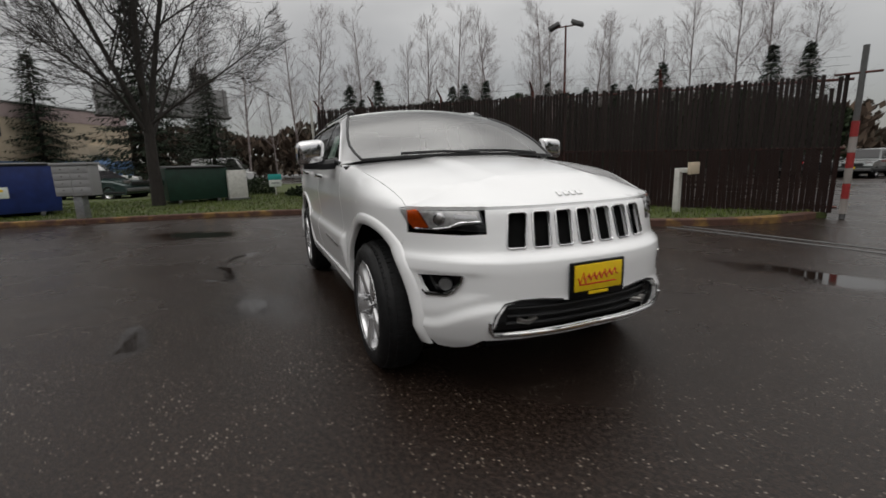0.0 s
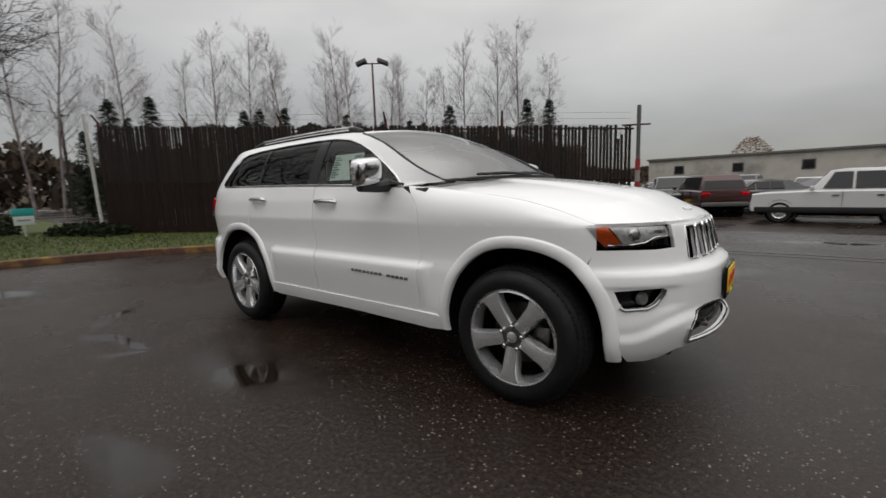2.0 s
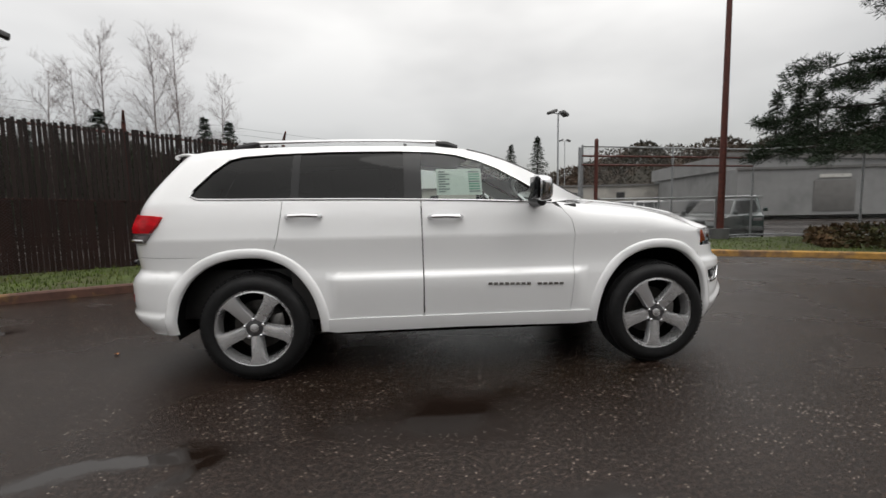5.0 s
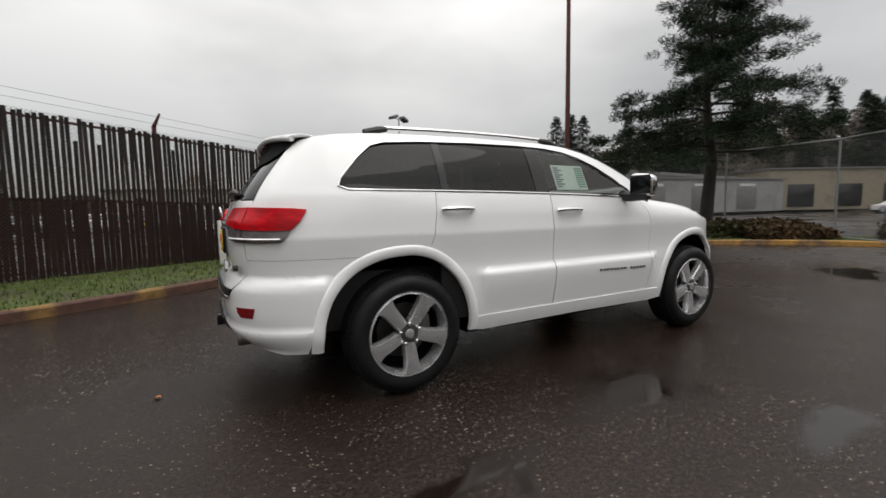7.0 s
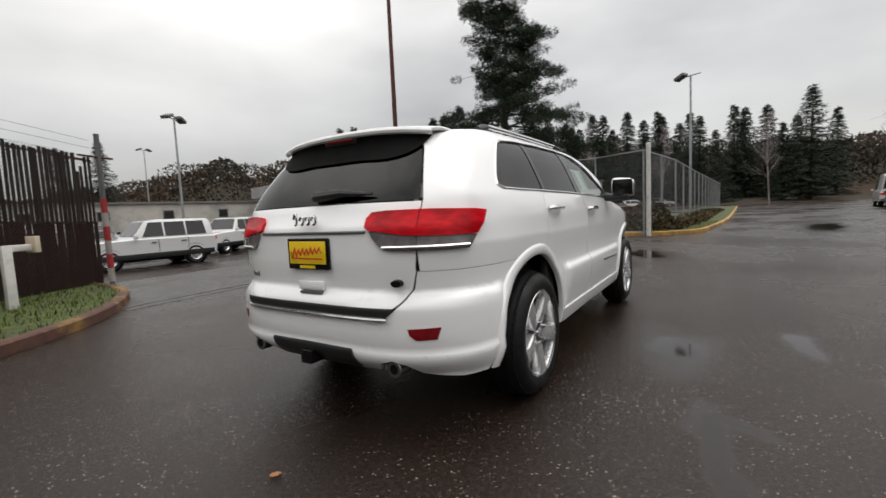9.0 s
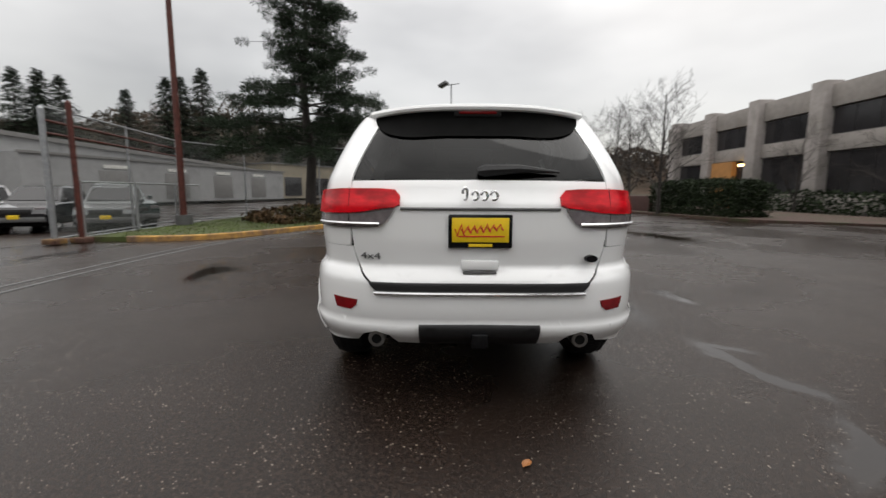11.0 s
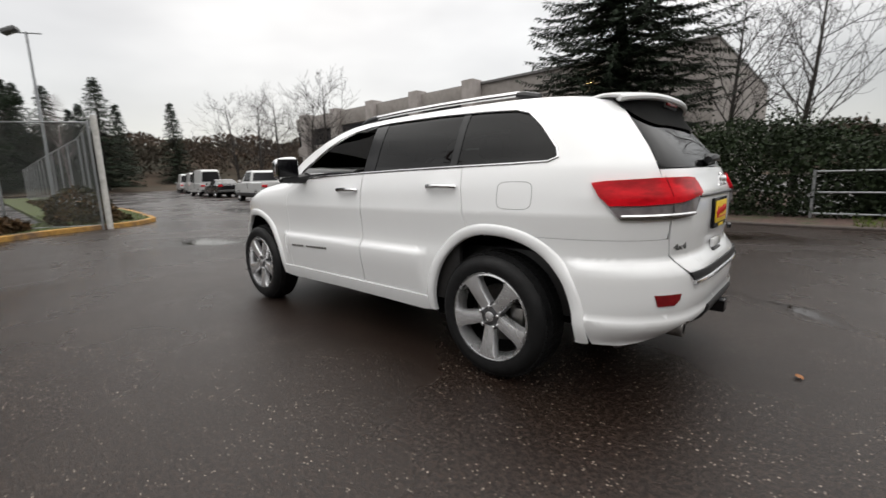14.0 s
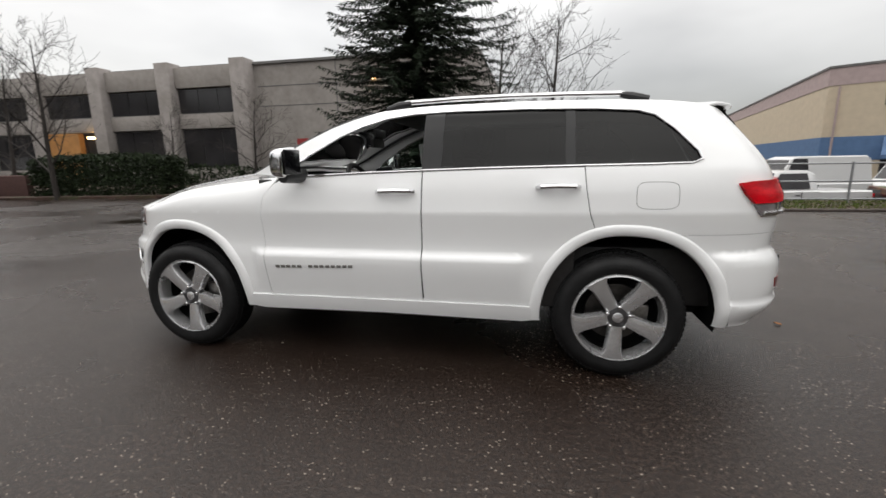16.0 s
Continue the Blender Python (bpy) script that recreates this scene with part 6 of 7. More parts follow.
def forked_tree(seed, leaders):
    """A short stem that parts into steep leaders, each with many fine upswept limbs."""
    r = random.Random(seed)
    stem, crown = Heap(), Heap()
    stem.limb(Vector((0, 0, -0.1)), Vector((0.02, 0, 1.3)), 0.19, 0.155, 10)
    stem.limb(Vector((0.02, 0, 1.3)), Vector((0, 0.03, 2.5)), 0.155, 0.13, 10)
    for k, (lean, turn, low, length, thick) in enumerate(leaders):
        m = Matrix.Translation((0, 0.02, low)) @ Matrix.Rotation(radians(turn), 4, "Z") @ Matrix.Rotation(radians(lean), 4, "Y")
        for heap, me in zip((stem, crown), bare_mesh(seed + k, length, length * 0.40, 0.75, BARK, 4, thick, start=0.12, count=(20, 8, 5))):
            base = len(heap.v)
            heap.v += [m @ v.co for v in me.vertices]
            heap.f += [tuple(i + base for i in p.vertices) for p in me.polygons]
            bpy.data.meshes.remove(me)
    return stem.mesh("trunk", BARK), crown.mesh("crown", BARK)


plant(forked_tree(41, ((4, 30, 2.2, 8.8, 0.105), (13, 95, 2.0, 8.6, 0.10), (20, 265, 2.3, 7.8, 0.085), (33, 130, 1.9, 6.2, 0.055), (36, 300, 2.1, 6.0, 0.055), (48, 70, 2.4, 4.6, 0.045), (50, 250, 2.6, 4.6, 0.045))), "broad_tree", "large leafless tree with dark spreading limbs", -13.4, -4.45, 1.12, 20)
plant(scrubs[0], "street_tree", "thin leafless street tree in front of the hedge", 18.6, -11.2, 1.15, 0, "street trees along the road")
plant(scrubs[1], "street_tree", "thin leafless street tree beside the road", 25.5, -14.5, 1.2, 80, "street trees along the road")
plant(scrubs[2], "street_tree", "thin leafless street tree beside the road", 29.0, -14.0, 1.3, 200, "street trees along the road")
plant(scrubs[0], "street_tree", "thin leafless street tree beside the road", 33.5, -14.5, 1.4, 140, "street trees along the road")
plant(scrubs[1], "street_tree", "thin leafless street tree beside the road", 39.0, -15.0, 1.5, 300, "street trees along the road")
plant(scrubs[2], "bare_shrub_tree", "pale leafless tree behind the hedge", -1.5, -19.5, 1.45, 0, "bare trees by the hedge")
plant(scrubs[0], "bare_shrub_tree", "pale leafless tree behind the hedge", 1.0, -20.5, 1.5, 60, "bare trees by the hedge")
plant(scrubs[1], "bare_shrub_tree", "thin leafless tree beside the building", 16.2, -21.4, 0.95, 60, "bare trees by the building")
plant(scrubs[2], "bare_shrub_tree", "thin leafless tree beside the building", 21.6, -20.8, 0.85, 10, "bare trees by the building")
plant(fir_mesh(51, 13.5, 6.6, 58, 12, NEEDLE, 0.23, 0.02, step=0.12, cap=3.7, broad=1.1, sides=(-1, 1, 0, -0.6, 0.6, -0.3, 0.3, -1.2, 1.2)), "spruce_tree", "tall dense dark green spruce", 4.0, -15.5)
plant(pine_mesh(61, 10.2), "pine_tree", "open dark green pine with a bare lower trunk", 12.5, 5.4, 1.0, 0)

# conifers beyond the lot
for x, y, s, w in ((49.4, 51.8, 1.8, 1), (51.8, 50.9, 1.85, 1), (52.2, 48.6, 1.78, 1), (50.0, 49.6, 1.6, 0), (56.4, 43.4, 1.7, 0), (59, 39.4, 1.95, 1), (60, 37.9, 2.0, 0), (61.3, 35.6, 2.15, 1), (24, 76, 1.6, 0), (20, 80, 1.5, 2), (82, 30, 1.7, 1), (88, 24, 1.9, 0),
                   (95, 20, 1.7, 1), (86, 36, 1.5, 2), (100, 12, 1.8, 0), (98, 6, 1.5, 1), (120, -6, 2.2, 0), (105, -30, 2.1, 2), (-44, -22, 1.5, 0), (-40, -16, 1.2, 1), (-31, -7.5, 1.45, 1), (-52, -6, 1.4, 0), (-27, -3.5, 0.8, 1)):
    plant(firs[w], "fir_tree", "dark green fir in the distance", x, y, s, rt.uniform(0, 360), "firs round the lot")
for k in range(16):
    a = radians(-98 + 44 * (k + rt.uniform(-0.3, 0.3)) / 15)
    d = rt.uniform(80, 110)
    plant(alders[k % 4], "alder_tree", "leafless alder far along the road", -4 - d * math.sin(a), d * math.cos(a), rt.uniform(0.8, 1.25), rt.uniform(0, 360), "alders far along the road")


for k in range(24):
    a = radians(-70 - 30 * (k + rt.uniform(-0.4, 0.4)) / 23)
    d = rt.uniform(88, 112)
    plant(firs[k % 3], "fir_tree", "dark green fir beyond the wire fence", -4 - d * math.sin(a), d * math.cos(a), d * rt.uniform(0.016, 0.024), rt.uniform(0, 360), "firs beyond the wire fence")


# ---- shrubs and hedges ----
def leafy(name, label, boxes, count, size, mat, seed, category="hedge", rounded_top=0.0, ragged=0.035):
    r = random.Random(seed)
    h = Heap()
    for (x0, y0, z0), (x1, y1, z1), turn in boxes:
        cx, cy = (x0 + x1) / 2, (y0 + y1) / 2
        ca, sa = math.cos(radians(turn)), math.sin(radians(turn))
        for _ in range(count):
            p = Vector((r.uniform(-1, 1), r.uniform(-1, 1), r.uniform(0, 1)))
            m = max(abs(p.x), abs(p.y), p.z)
            if r.random() < 0.75:
                p = Vector((p.x / m, p.y / m, p.z / m if p.z > 0.15 else p.z))
            if rounded_top:
                p.z *= 1 - rounded_top * (p.x * p.x * 0.6 + p.y * p.y * 0.6)
            p *= 1 + r.gauss(0, ragged)
            lx, ly = p.x * (x1 - x0) / 2, p.y * (y1 - y0) / 2
            q = Vector((cx + lx * ca - ly * sa, cy + lx * sa + ly * ca, max(0.03, z0 + p.z * (z1 - z0))))
            h.leaf(q, rand_dir(r), rand_dir(r), size * r.uniform(0.6, 1.4), size * r.uniform(0.25, 0.5))
    ob = new(name, h.mesh(name, mat, False))
    return tagged(ob, label, category, kind="stuff")


leafy("hedge", "clipped dark green hedge in front of the office block", [((14.9, -14.0, 0.1), (20.4, -12.0, 1.78), 10)], 20000, 0.10, HEDGE_LEAF, 71, rounded_top=0.12)
leafy("hedge", "tall ragged dark evergreen hedge beside the grass", [((-3.7, -12.6, 0.0), (1.6, -10.0, 2.2), 0)], 26000, 0.10, HEDGE_LEAF, 72, rounded_top=0.42, ragged=0.085)
leafy("hedge", "low dark shrubs along the office block", [((12.0, -23.6, 0), (38.0, -21.8, 1.3), 0)], 6000, 0.20, HEDGE_LEAF, 73, rounded_top=0.7)
leafy("shrubbery", "low brown winter shrubs on the verge", [((9.6, 3.9, 0.1), (13.2, 6.3, 0.62), -38), ((11.4, 2.2, 0.1), (13.4, 4.6, 0.60), -30), ((14.0, -0.9, 0.1), (20, 0.2, 0.28), -5), ((20, -1.6, 0.1), (40, 0.0, 0.35), -2)], 3200, 0.12, SHRUB_LEAF, 74, "shrubs", 0.5)
leafy("shrubbery", "bronze shrub by the corner post", [((13.2, -0.2, 0.1), (15.4, 1.2, 1.15), 0)], 2200, 0.10, SHRUB_LEAF, 75, "shrubs", 0.6)
leafy("shrubbery", "dark low shrubs on the back verge", [((-15.5, 0.2, 0.1), (-13.0, 1.0, 0.45), 20), ((-20, -1.8, 0.1), (-17.5, -0.6, 0.8), 0)], 1500, 0.12, HEDGE_LEAF, 76, "shrubs", 0.5)
leafy("shrubbery", "golden autumn bush beyond the lot", [((-5.5, 74, 2), (-0.5, 79, 6.8), 0)], 3600, 0.22, GOLD_LEAF, 77, "shrubs", 0.8)


# ---- wooded hills all round ----
def thicket(seed, d, z_of, a0, a1, count, size, mat=HILL):
    r = random.Random(seed)
    h = Heap()
    for _ in range(count):
        a = radians(r.uniform(a0, a1))
        dd = d * r.uniform(0.86, 1.25)
        top = z_of(math.degrees(a)) * (0.8 + 0.4 * noise.noise(Vector((math.degrees(a) * 0.22, dd * 0.06, 0)))) * dd / d
        z = top * (1 - r.random() ** 2.2)
        p = Vector((-dd * math.sin(a), dd * math.cos(a), z))
        up = (Vector((0, 0, 1)) + rand_dir(r) * 0.8).normalized()
        h.leaf(p, up, rand_dir(r), size * r.uniform(0.6, 1.6), size * r.uniform(0.18, 0.4))
    return tagged(new("woodland", h.mesh("woodland", mat, False)), "dark winter woodland on the far rise", "woodland", kind="stuff")


thicket(81, 62, lambda a: 6.0, 20, 132, 15000, 1.1)


def far_rise(a):
    """How tall the far woods stand, by bearing."""
    return lerp_table(a, ((-130.0, 12.0), (-105.0, 13.0), (-92.0, 15.0), (-80.0, 18.0), (-68.0, 24.0), (-60.0, 25.0), (-48.0, 18.0), (-30.0, 18.0), (-20.0, 11.0), (-12.0, 8.5), (-5.0, 6.5), (3.0, 4.0), (22.0, 5.0)))


thicket(82, 130, far_rise, -130, 22, 110000, 0.85)
thicket(84, 46, lambda a: lerp_table(a, ((21.0, 4.0), (26.0, 6.6), (40.0, 7.6), (66.0, 7.4), (77.0, 5.5))), 21, 77, 36000, 0.55, HEDGE_LEAF)
thicket(83, 105, lambda a: 9.0, 130, 232, 40000, 0.7)
bm = bmesh.new()
ring = []
for k in range(121):
    a = 2 * math.pi * k / 120
    ring.append([bm.verts.new((r0 * math.sin(a), r0 * math.cos(a), -0.3 + z * far_rise(-math.degrees(a if a < math.pi else a - 2 * math.pi)) * (0.92 + 0.06 * math.sin(9 * a) + 0.05 * math.sin(23 * a + 1)))) for r0, z in ((76, 0.0), (108, 0.12), (135, 0.78), (165, 1.0), (420, 1.0))])
for a, b in zip(ring, ring[1:]):
    for j in range(4):
        bm.faces.new((a[j], a[j + 1], b[j + 1], b[j]))
bmesh.ops.recalc_face_normals(bm, faces=bm.faces)
tagged(link("hills", bm, HILL), "low wooded hills under cloud, mist painted into their colour", "hills", kind="structure")


# ---- buildings ----
def frame_of(p, q):
    """A frame with x along the wall from p to q, y into the building."""
    p, q = Vector(p), Vector(q)
    return Matrix.Translation((p.x, p.y, 0)) @ Matrix.Rotation(math.atan2((q - p).y, (q - p).x), 4, "Z"), (q - p).length


def office_block():
    m, ln = frame_of((44.0, -23.9), (2.5, -23.9))
    # x runs from the far end towards the near blank end; y positive is into the building
    t = thing("office_block", "two-storey grey concrete office block with fins and dark windows", "building", m)
    h = 7.95
    part("wall", boxed((0, 0.9, 0), (ln, 22, h)), CONCRETE, t, "grey concrete wall", smooth=False)
    part("roof_edge", boxed((-0.05, 0.75, h - 0.004), (ln + 0.05, 22.1, h + 0.16)), ROOFING, t, smooth=False)
    fins = [ln - 15.95 - 5.85 * k for k in range(5)]
    for k, x in enumerate(fins):
        part("fin", boxed((x - 0.55, -0.2, 0), (x + 0.55, 0.95, h + 0.30), 0.03), CONCRETE_FIN, t, "concrete fin")
        for z0, z1, in ((4.95, 6.50), (1.2, 3.75)):
            w = part("window", boxed((max(0.02, x - 5.3), 0.55, z0 - 0.05), (x - 0.56, 0.92, z1 + 0.05)), GREY_TRIM, t, "dark window band", smooth=False)
            for j in range(3):
                if x - 5.25 + 1.56 * j > 0:
                    part("pane", boxed((x - 5.25 + 1.56 * j, 0.50, z0), (x - 5.25 + 1.56 * j + 1.50, 0.56, z1)), WINDOW, w, smooth=False)
        part("spandrel", boxed((max(0.0, x - 5.3), 0.30, 3.85), (x - 0.55, 0.95, 4.86), 0.02), CONCRETE, t, "concrete spandrel")
        part("parapet", boxed((max(0.0, x - 5.3), 0.30, 6.60), (x - 0.55, 0.95, h + 0.02), 0.02), CONCRETE, t)
        part("plinth", boxed((max(0.0, x - 5.3), 0.30, 0.0), (x - 0.55, 0.95, 1.12), 0.02), CONCRETE, t)
    for z in (5.2, 6.5):
        part("joint", boxed((fins[0] + 0.75, 0.885, z), (ln + 0.02, 0.905, z + 0.05)), GREY_TRIM, t, smooth=False)
    for x in (fins[0] + 6.5, fins[0] + 12.0):
        part("joint", boxed((x, 0.885, 0), (x + 0.05, 0.905, h - 0.05)), GREY_TRIM, t, smooth=False)
    part("wall_light", boxed((fins[0] + 9.0, 0.62, 6.6), (fins[0] + 9.25, 0.9, 6.72), 0.02), LAMP_GLOW, t, "lit amber wall light")
    part("entrance_light", boxed((fins[2] - 1.5, 0.0, 3.35), (fins[2] - 0.9, 0.4, 3.53), 0.03), LAMP_GLOW, t, "lit amber entrance light")
    part("entrance_wall", boxed((fins[2] - 5.2, 0.1, 0), (fins[2] - 2.4, 0.5, 3.80)), material("ochre_panel", (0.42, 0.20, 0.06), 0.7, vary=0.15, scale=2), t, "ochre entrance panel", smooth=False)
    part("sign", boxed((fins[0] + 3.4, 0.84, 2.6), (fins[0] + 4.2, 0.9, 3.0)), RED_PAINT, t, smooth=False)
    part("sign_back", boxed((fins[0] + 3.1, 0.86, 1.0), (fins[0] + 4.5, 0.892, 2.6)), GREY_WALL, t, smooth=False)


office_block()


def striped_building():
    m, ln = frame_of((-19.2, -29.9), (-48.0, -12.0))
    t = thing("striped_warehouse", "cream warehouse with a mauve parapet and a blue band", "building", m)
    h = 6.6
    # x along the front from the corner; the side wall goes back along y
    for name, z0, z1, mat, out in (("wall", -1.2, 0.95, CREAM, 0), ("blue_band", 0.95, 2.40, BLUE, 0.02), ("wall", 2.40, 5.55, CREAM, 0), ("parapet", 5.55, h, MAUVE, 0.03), ("coping", h, h + 0.14, ROOFING, 0.08)):
        pts = [(-out, -out), (ln, -out), (ln - 40, 110), (-39.5 - out, 110)]
        part(name, flat_poly(pts, z0, z1), mat, t, smooth=False)
    for k in range(5):
        w = part("window", boxed((2.7 + 4.4 * k, -0.05, 4.15), (5.3 + 4.4 * k, 0.05, 5.35), 0.02), GREY_TRIM, t, "dark upper window")
        part("pane", boxed((2.8 + 4.4 * k, -0.07, 4.25), (5.2 + 4.4 * k, -0.04, 5.25)), WINDOW, w, smooth=False)
    aw = part("awning", prism([(0, 0), (0, 1.3), (-1.0, 0.25), (-1.0, 0)], 0, 7.5), BLUE, t, "blue awning", smooth=False)
    aw.matrix_basis = pose(10.4, -0.02, 1.0, 0, 0, 90)
    part("doorway", boxed((2.9, -0.06, -1.1), (10.2, 0.02, 0.95)), WINDOW, t, "dark glazed shop front", smooth=False)
    part("downpipe", tubed([(0.55, -0.08, 0.1), (0.55, -0.08, 5.5)], 0.06, 8), MAUVE, t)
    part("wall_lamp", boxed((-0.2, 7.4, 4.55), (0.35, 7.8, 4.75), 0.03), GREY_TRIM, t)


striped_building()


def long_shed():
    t = thing("long_warehouse", "long low pale warehouse with small square windows", "building", frame_of((-12.0, 56.4), (38.0, 48.5))[0])
    ln = 50.6
    part("wall", boxed((0, 0, 0), (ln, 14, 3.5)), material("pale_wall", (0.50, 0.475, 0.43), 0.8, vary=0.08, scale=1.0, second=(0.27, 0.255, 0.235), second_at=(0.5, 0.7), second_scale=0.3), t, smooth=False)
    part("roof_edge", boxed((-0.2, -0.25, 3.5), (ln + 0.2, 14.2, 3.7)), ROOFING, t, smooth=False)
    for k in range(8):
        w = part("window", boxed((3 + 6 * k, -0.06, 1.75), (4.1 + 6 * k, 0.05, 2.75), 0.02), GREY_TRIM, t)
        part("pane", boxed((3.1 + 6 * k, -0.08, 1.85), (4.0 + 6 * k, -0.05, 2.65)), WINDOW, w, smooth=False)


long_shed()


def grey_shed():
    m, ln = frame_of((28.0, 31.5), (62.0, 24.5))
    t = thing("grey_warehouse", "grey warehouse with a sloping dark roof edge", "building", m)
    part("wall", boxed((0, 0, 0), (ln, 20, 4.0)), GREY_WALL, t, "grey wall", smooth=False)
    bm = prism([(-0.3, 5.4), (ln * 0.85, 4.1), (ln * 0.85, 4.0), (-0.3, 4.0)], 2.0, 20.0)
    part("gable", bm, GREY_WALL, t, smooth=False)
    part("roof_edge", tubed([(-0.6, 1.9, 5.45), (ln * 0.85, 1.9, 4.15)], 0.25, 4), ROOFING, t)
    part("gutter", boxed((-0.2, -0.15, 3.9), (ln + 0.2, 0.0, 4.1)), ROOFING, t, smooth=False)
    for k in range(4):
        d = part("dock_door", boxed((6 + 7 * k, -0.05, 0.3), (9.2 + 7 * k, 0.05, 2.9), 0.02), ROOFING, t)
        part("door_sign", boxed((6.4 + 7 * k, -0.08, 3.1), (8.8 + 7 * k, -0.02, 3.4)), WHITE_PAINT, d, smooth=False)


grey_shed()


def tan_shed():
    m, ln = frame_of((64.0, 27.0), (82.0, 17.0))
    t = thing("tan_warehouse", "tan warehouse with dark dock doors", "building", m)
    part("wall", boxed((0, 0, 0), (ln, 24, 5.4)), TAN_WALL, t, "tan wall", smooth=False)
    part("roof_edge", boxed((-0.2, -0.2, 5.4), (ln + 0.2, 24, 5.6)), ROOFING, t, smooth=False)
    for k in range(3):
        part("dock_door", boxed((2.5 + 6.4 * k, -0.08, 0.4), (6.0 + 6.4 * k, 0.05, 3.4), 0.02), WINDOW, t)


tan_shed()


def corner_shop():
    m, ln = frame_of((-41.0, -24.0), (-46.0, -13.5))
    t = thing("shop_building", "two-storey pinkish stucco building with an awning", "building", m)
    part("wall", boxed((0, 0, 0), (ln, 14, 6.4)), MAUVE, t, smooth=False)
    part("roof_edge", boxed((-0.2, -0.3, 6.4), (ln + 0.2, 14, 6.7)), ROOFING, t, smooth=False)
    part("balcony", boxed((0, -1.2, 2.9), (ln, 0.0, 3.8), 0.04), CREAM, t, "cream balcony band")
    part("awning", prism([(0, 0), (0, 0.9), (-2.6, 0.1), (-2.6, 0)], -ln, 0.0), BLUE, t).matrix_basis = pose(0, 0, 1.9, 0, 0, 90)
    for k in range(2):
        w = part("window", boxed((1.0 + 4 * k, -0.06, 4.2), (3.8 + 4 * k, 0.05, 5.9), 0.03), WHITE_PAINT, t)
        part("pane", boxed((1.15 + 4 * k, -0.1, 4.3), (3.65 + 4 * k, -0.05, 5.8)), WINDOW, w, smooth=False)


corner_shop()

# low dark brick wall beside the road
t = thing("brick_wall", "low dark red brick wall beside the hedge", "wall", kind="structure")
part("wall", wall_loop([(20.9, -11.9), (25.0, -11.4), (30.0, -13.4), (46.0, -16.5)], 0.3, 0.0, 1.0, 0.03), BRICK, t)
bed = [(7.0, -20.0), (13.2, -12.6), (16.0, -11.6), (21.0, -10.7), (26.0, -10.6), (30.0, -13.0), (50.0, -16.0), (50.0, -20.0)]
tagged(link("verge", flat_poly(bed, -0.05, 0.10), LITTER), "dark planted bed in front of the office block", "verge", kind="structure")


# ---- parked vehicles ----
def side_shell(profile, w_low, w_high, z_split, z_top, rows=5, inset=0.0):
    """A closed hull from a side outline (x, z): full width below z_split, drawn in above it."""
    bm = bmesh.new()
    cols = []
    fr = (-1.0, -0.94, -0.5, 0.5, 0.94, 1.0)
    for x, z in profile:
        k = max(0.0, (z - z_split) / (z_top - z_split))
        w = w_low + (w_high - w_low) * k
        drop = (0.0, 0.035, 0.0, 0.0, 0.035, 0.0)
        cols.append([bm.verts.new((x, w * f, z - (0.045 if abs(f) == 1.0 and z > z_split * 0.6 else 0.0))) for f in fr])
    n = len(cols)
    for i in range(n):
        a, b = cols[i], cols[(i + 1) % n]
        for j in range(len(fr) - 1):
            bm.faces.new((a[j], b[j], b[j + 1], a[j + 1]))
    for j in (0, -1):
        bm.faces.new([c[j] for c in cols])
    bmesh.ops.recalc_face_normals(bm, faces=bm.faces)
    bmesh.ops.triangulate(bm, faces=[f for f in bm.faces if len(f.verts) > 4])
    return bm


KINDS = {
    "suv": dict(body=((-2.15, 0.45), (-2.2, 0.75), (-2.15, 1.05), (-0.95, 1.08), (0.75, 1.06), (1.55, 1.0), (2.1, 0.92), (2.22, 0.7), (2.18, 0.40)),
                cab=((-2.10, 1.04), (-1.98, 1.45), (-1.75, 1.66), (-0.4, 1.70), (0.15, 1.64), (0.85, 1.05)), top=1.70, wx=1.36, length=4.4),
    "boxy": dict(body=((-2.15, 0.45), (-2.2, 0.75), (-2.15, 1.04), (-0.95, 1.06), (0.65, 1.06), (1.75, 1.02), (2.15, 0.97), (2.2, 0.7), (2.18, 0.42)),
                 cab=((-2.12, 1.03), (-2.06, 1.58), (-1.95, 1.70), (-0.2, 1.72), (0.18, 1.67), (0.66, 1.05)), top=1.72, wx=1.38, length=4.4),
    "saloon": dict(body=((-2.3, 0.40), (-2.35, 0.65), (-2.3, 0.95), (-1.3, 0.98), (0.85, 0.95), (1.7, 0.86), (2.25, 0.72), (2.3, 0.5), (2.25, 0.32)),
                   cab=((-1.85, 0.96), (-1.15, 1.36), (-0.5, 1.43), (0.15, 1.38), (1.0, 0.94)), top=1.43, wx=1.4, length=4.6),
    "pickup": dict(body=((-2.7, 0.55), (-2.75, 0.8), (-2.72, 1.12), (-0.8, 1.14), (-0.78, 1.16), (0.95, 1.16), (2.0, 1.10), (2.45, 1.0), (2.5, 0.7), (2.45, 0.45)),
                   cab=((-0.78, 1.13), (-0.70, 1.72), (-0.45, 1.84), (0.40, 1.84), (0.65, 1.78), (1.20, 1.14)), top=1.84, wx=1.7, length=5.2),
    "van": dict(body=((-2.6, 0.45), (-2.65, 0.8), (-2.6, 1.15), (0.9, 1.15), (1.7, 1.10), (2.35, 0.95), (2.4, 0.7), (2.35, 0.42)),
                cab=((-2.60, 1.12), (-2.56, 2.15), (-2.4, 2.3), (0.7, 2.3), (1.0, 2.2), (1.75, 1.10)), top=2.3, wx=1.6, length=5.0),
}


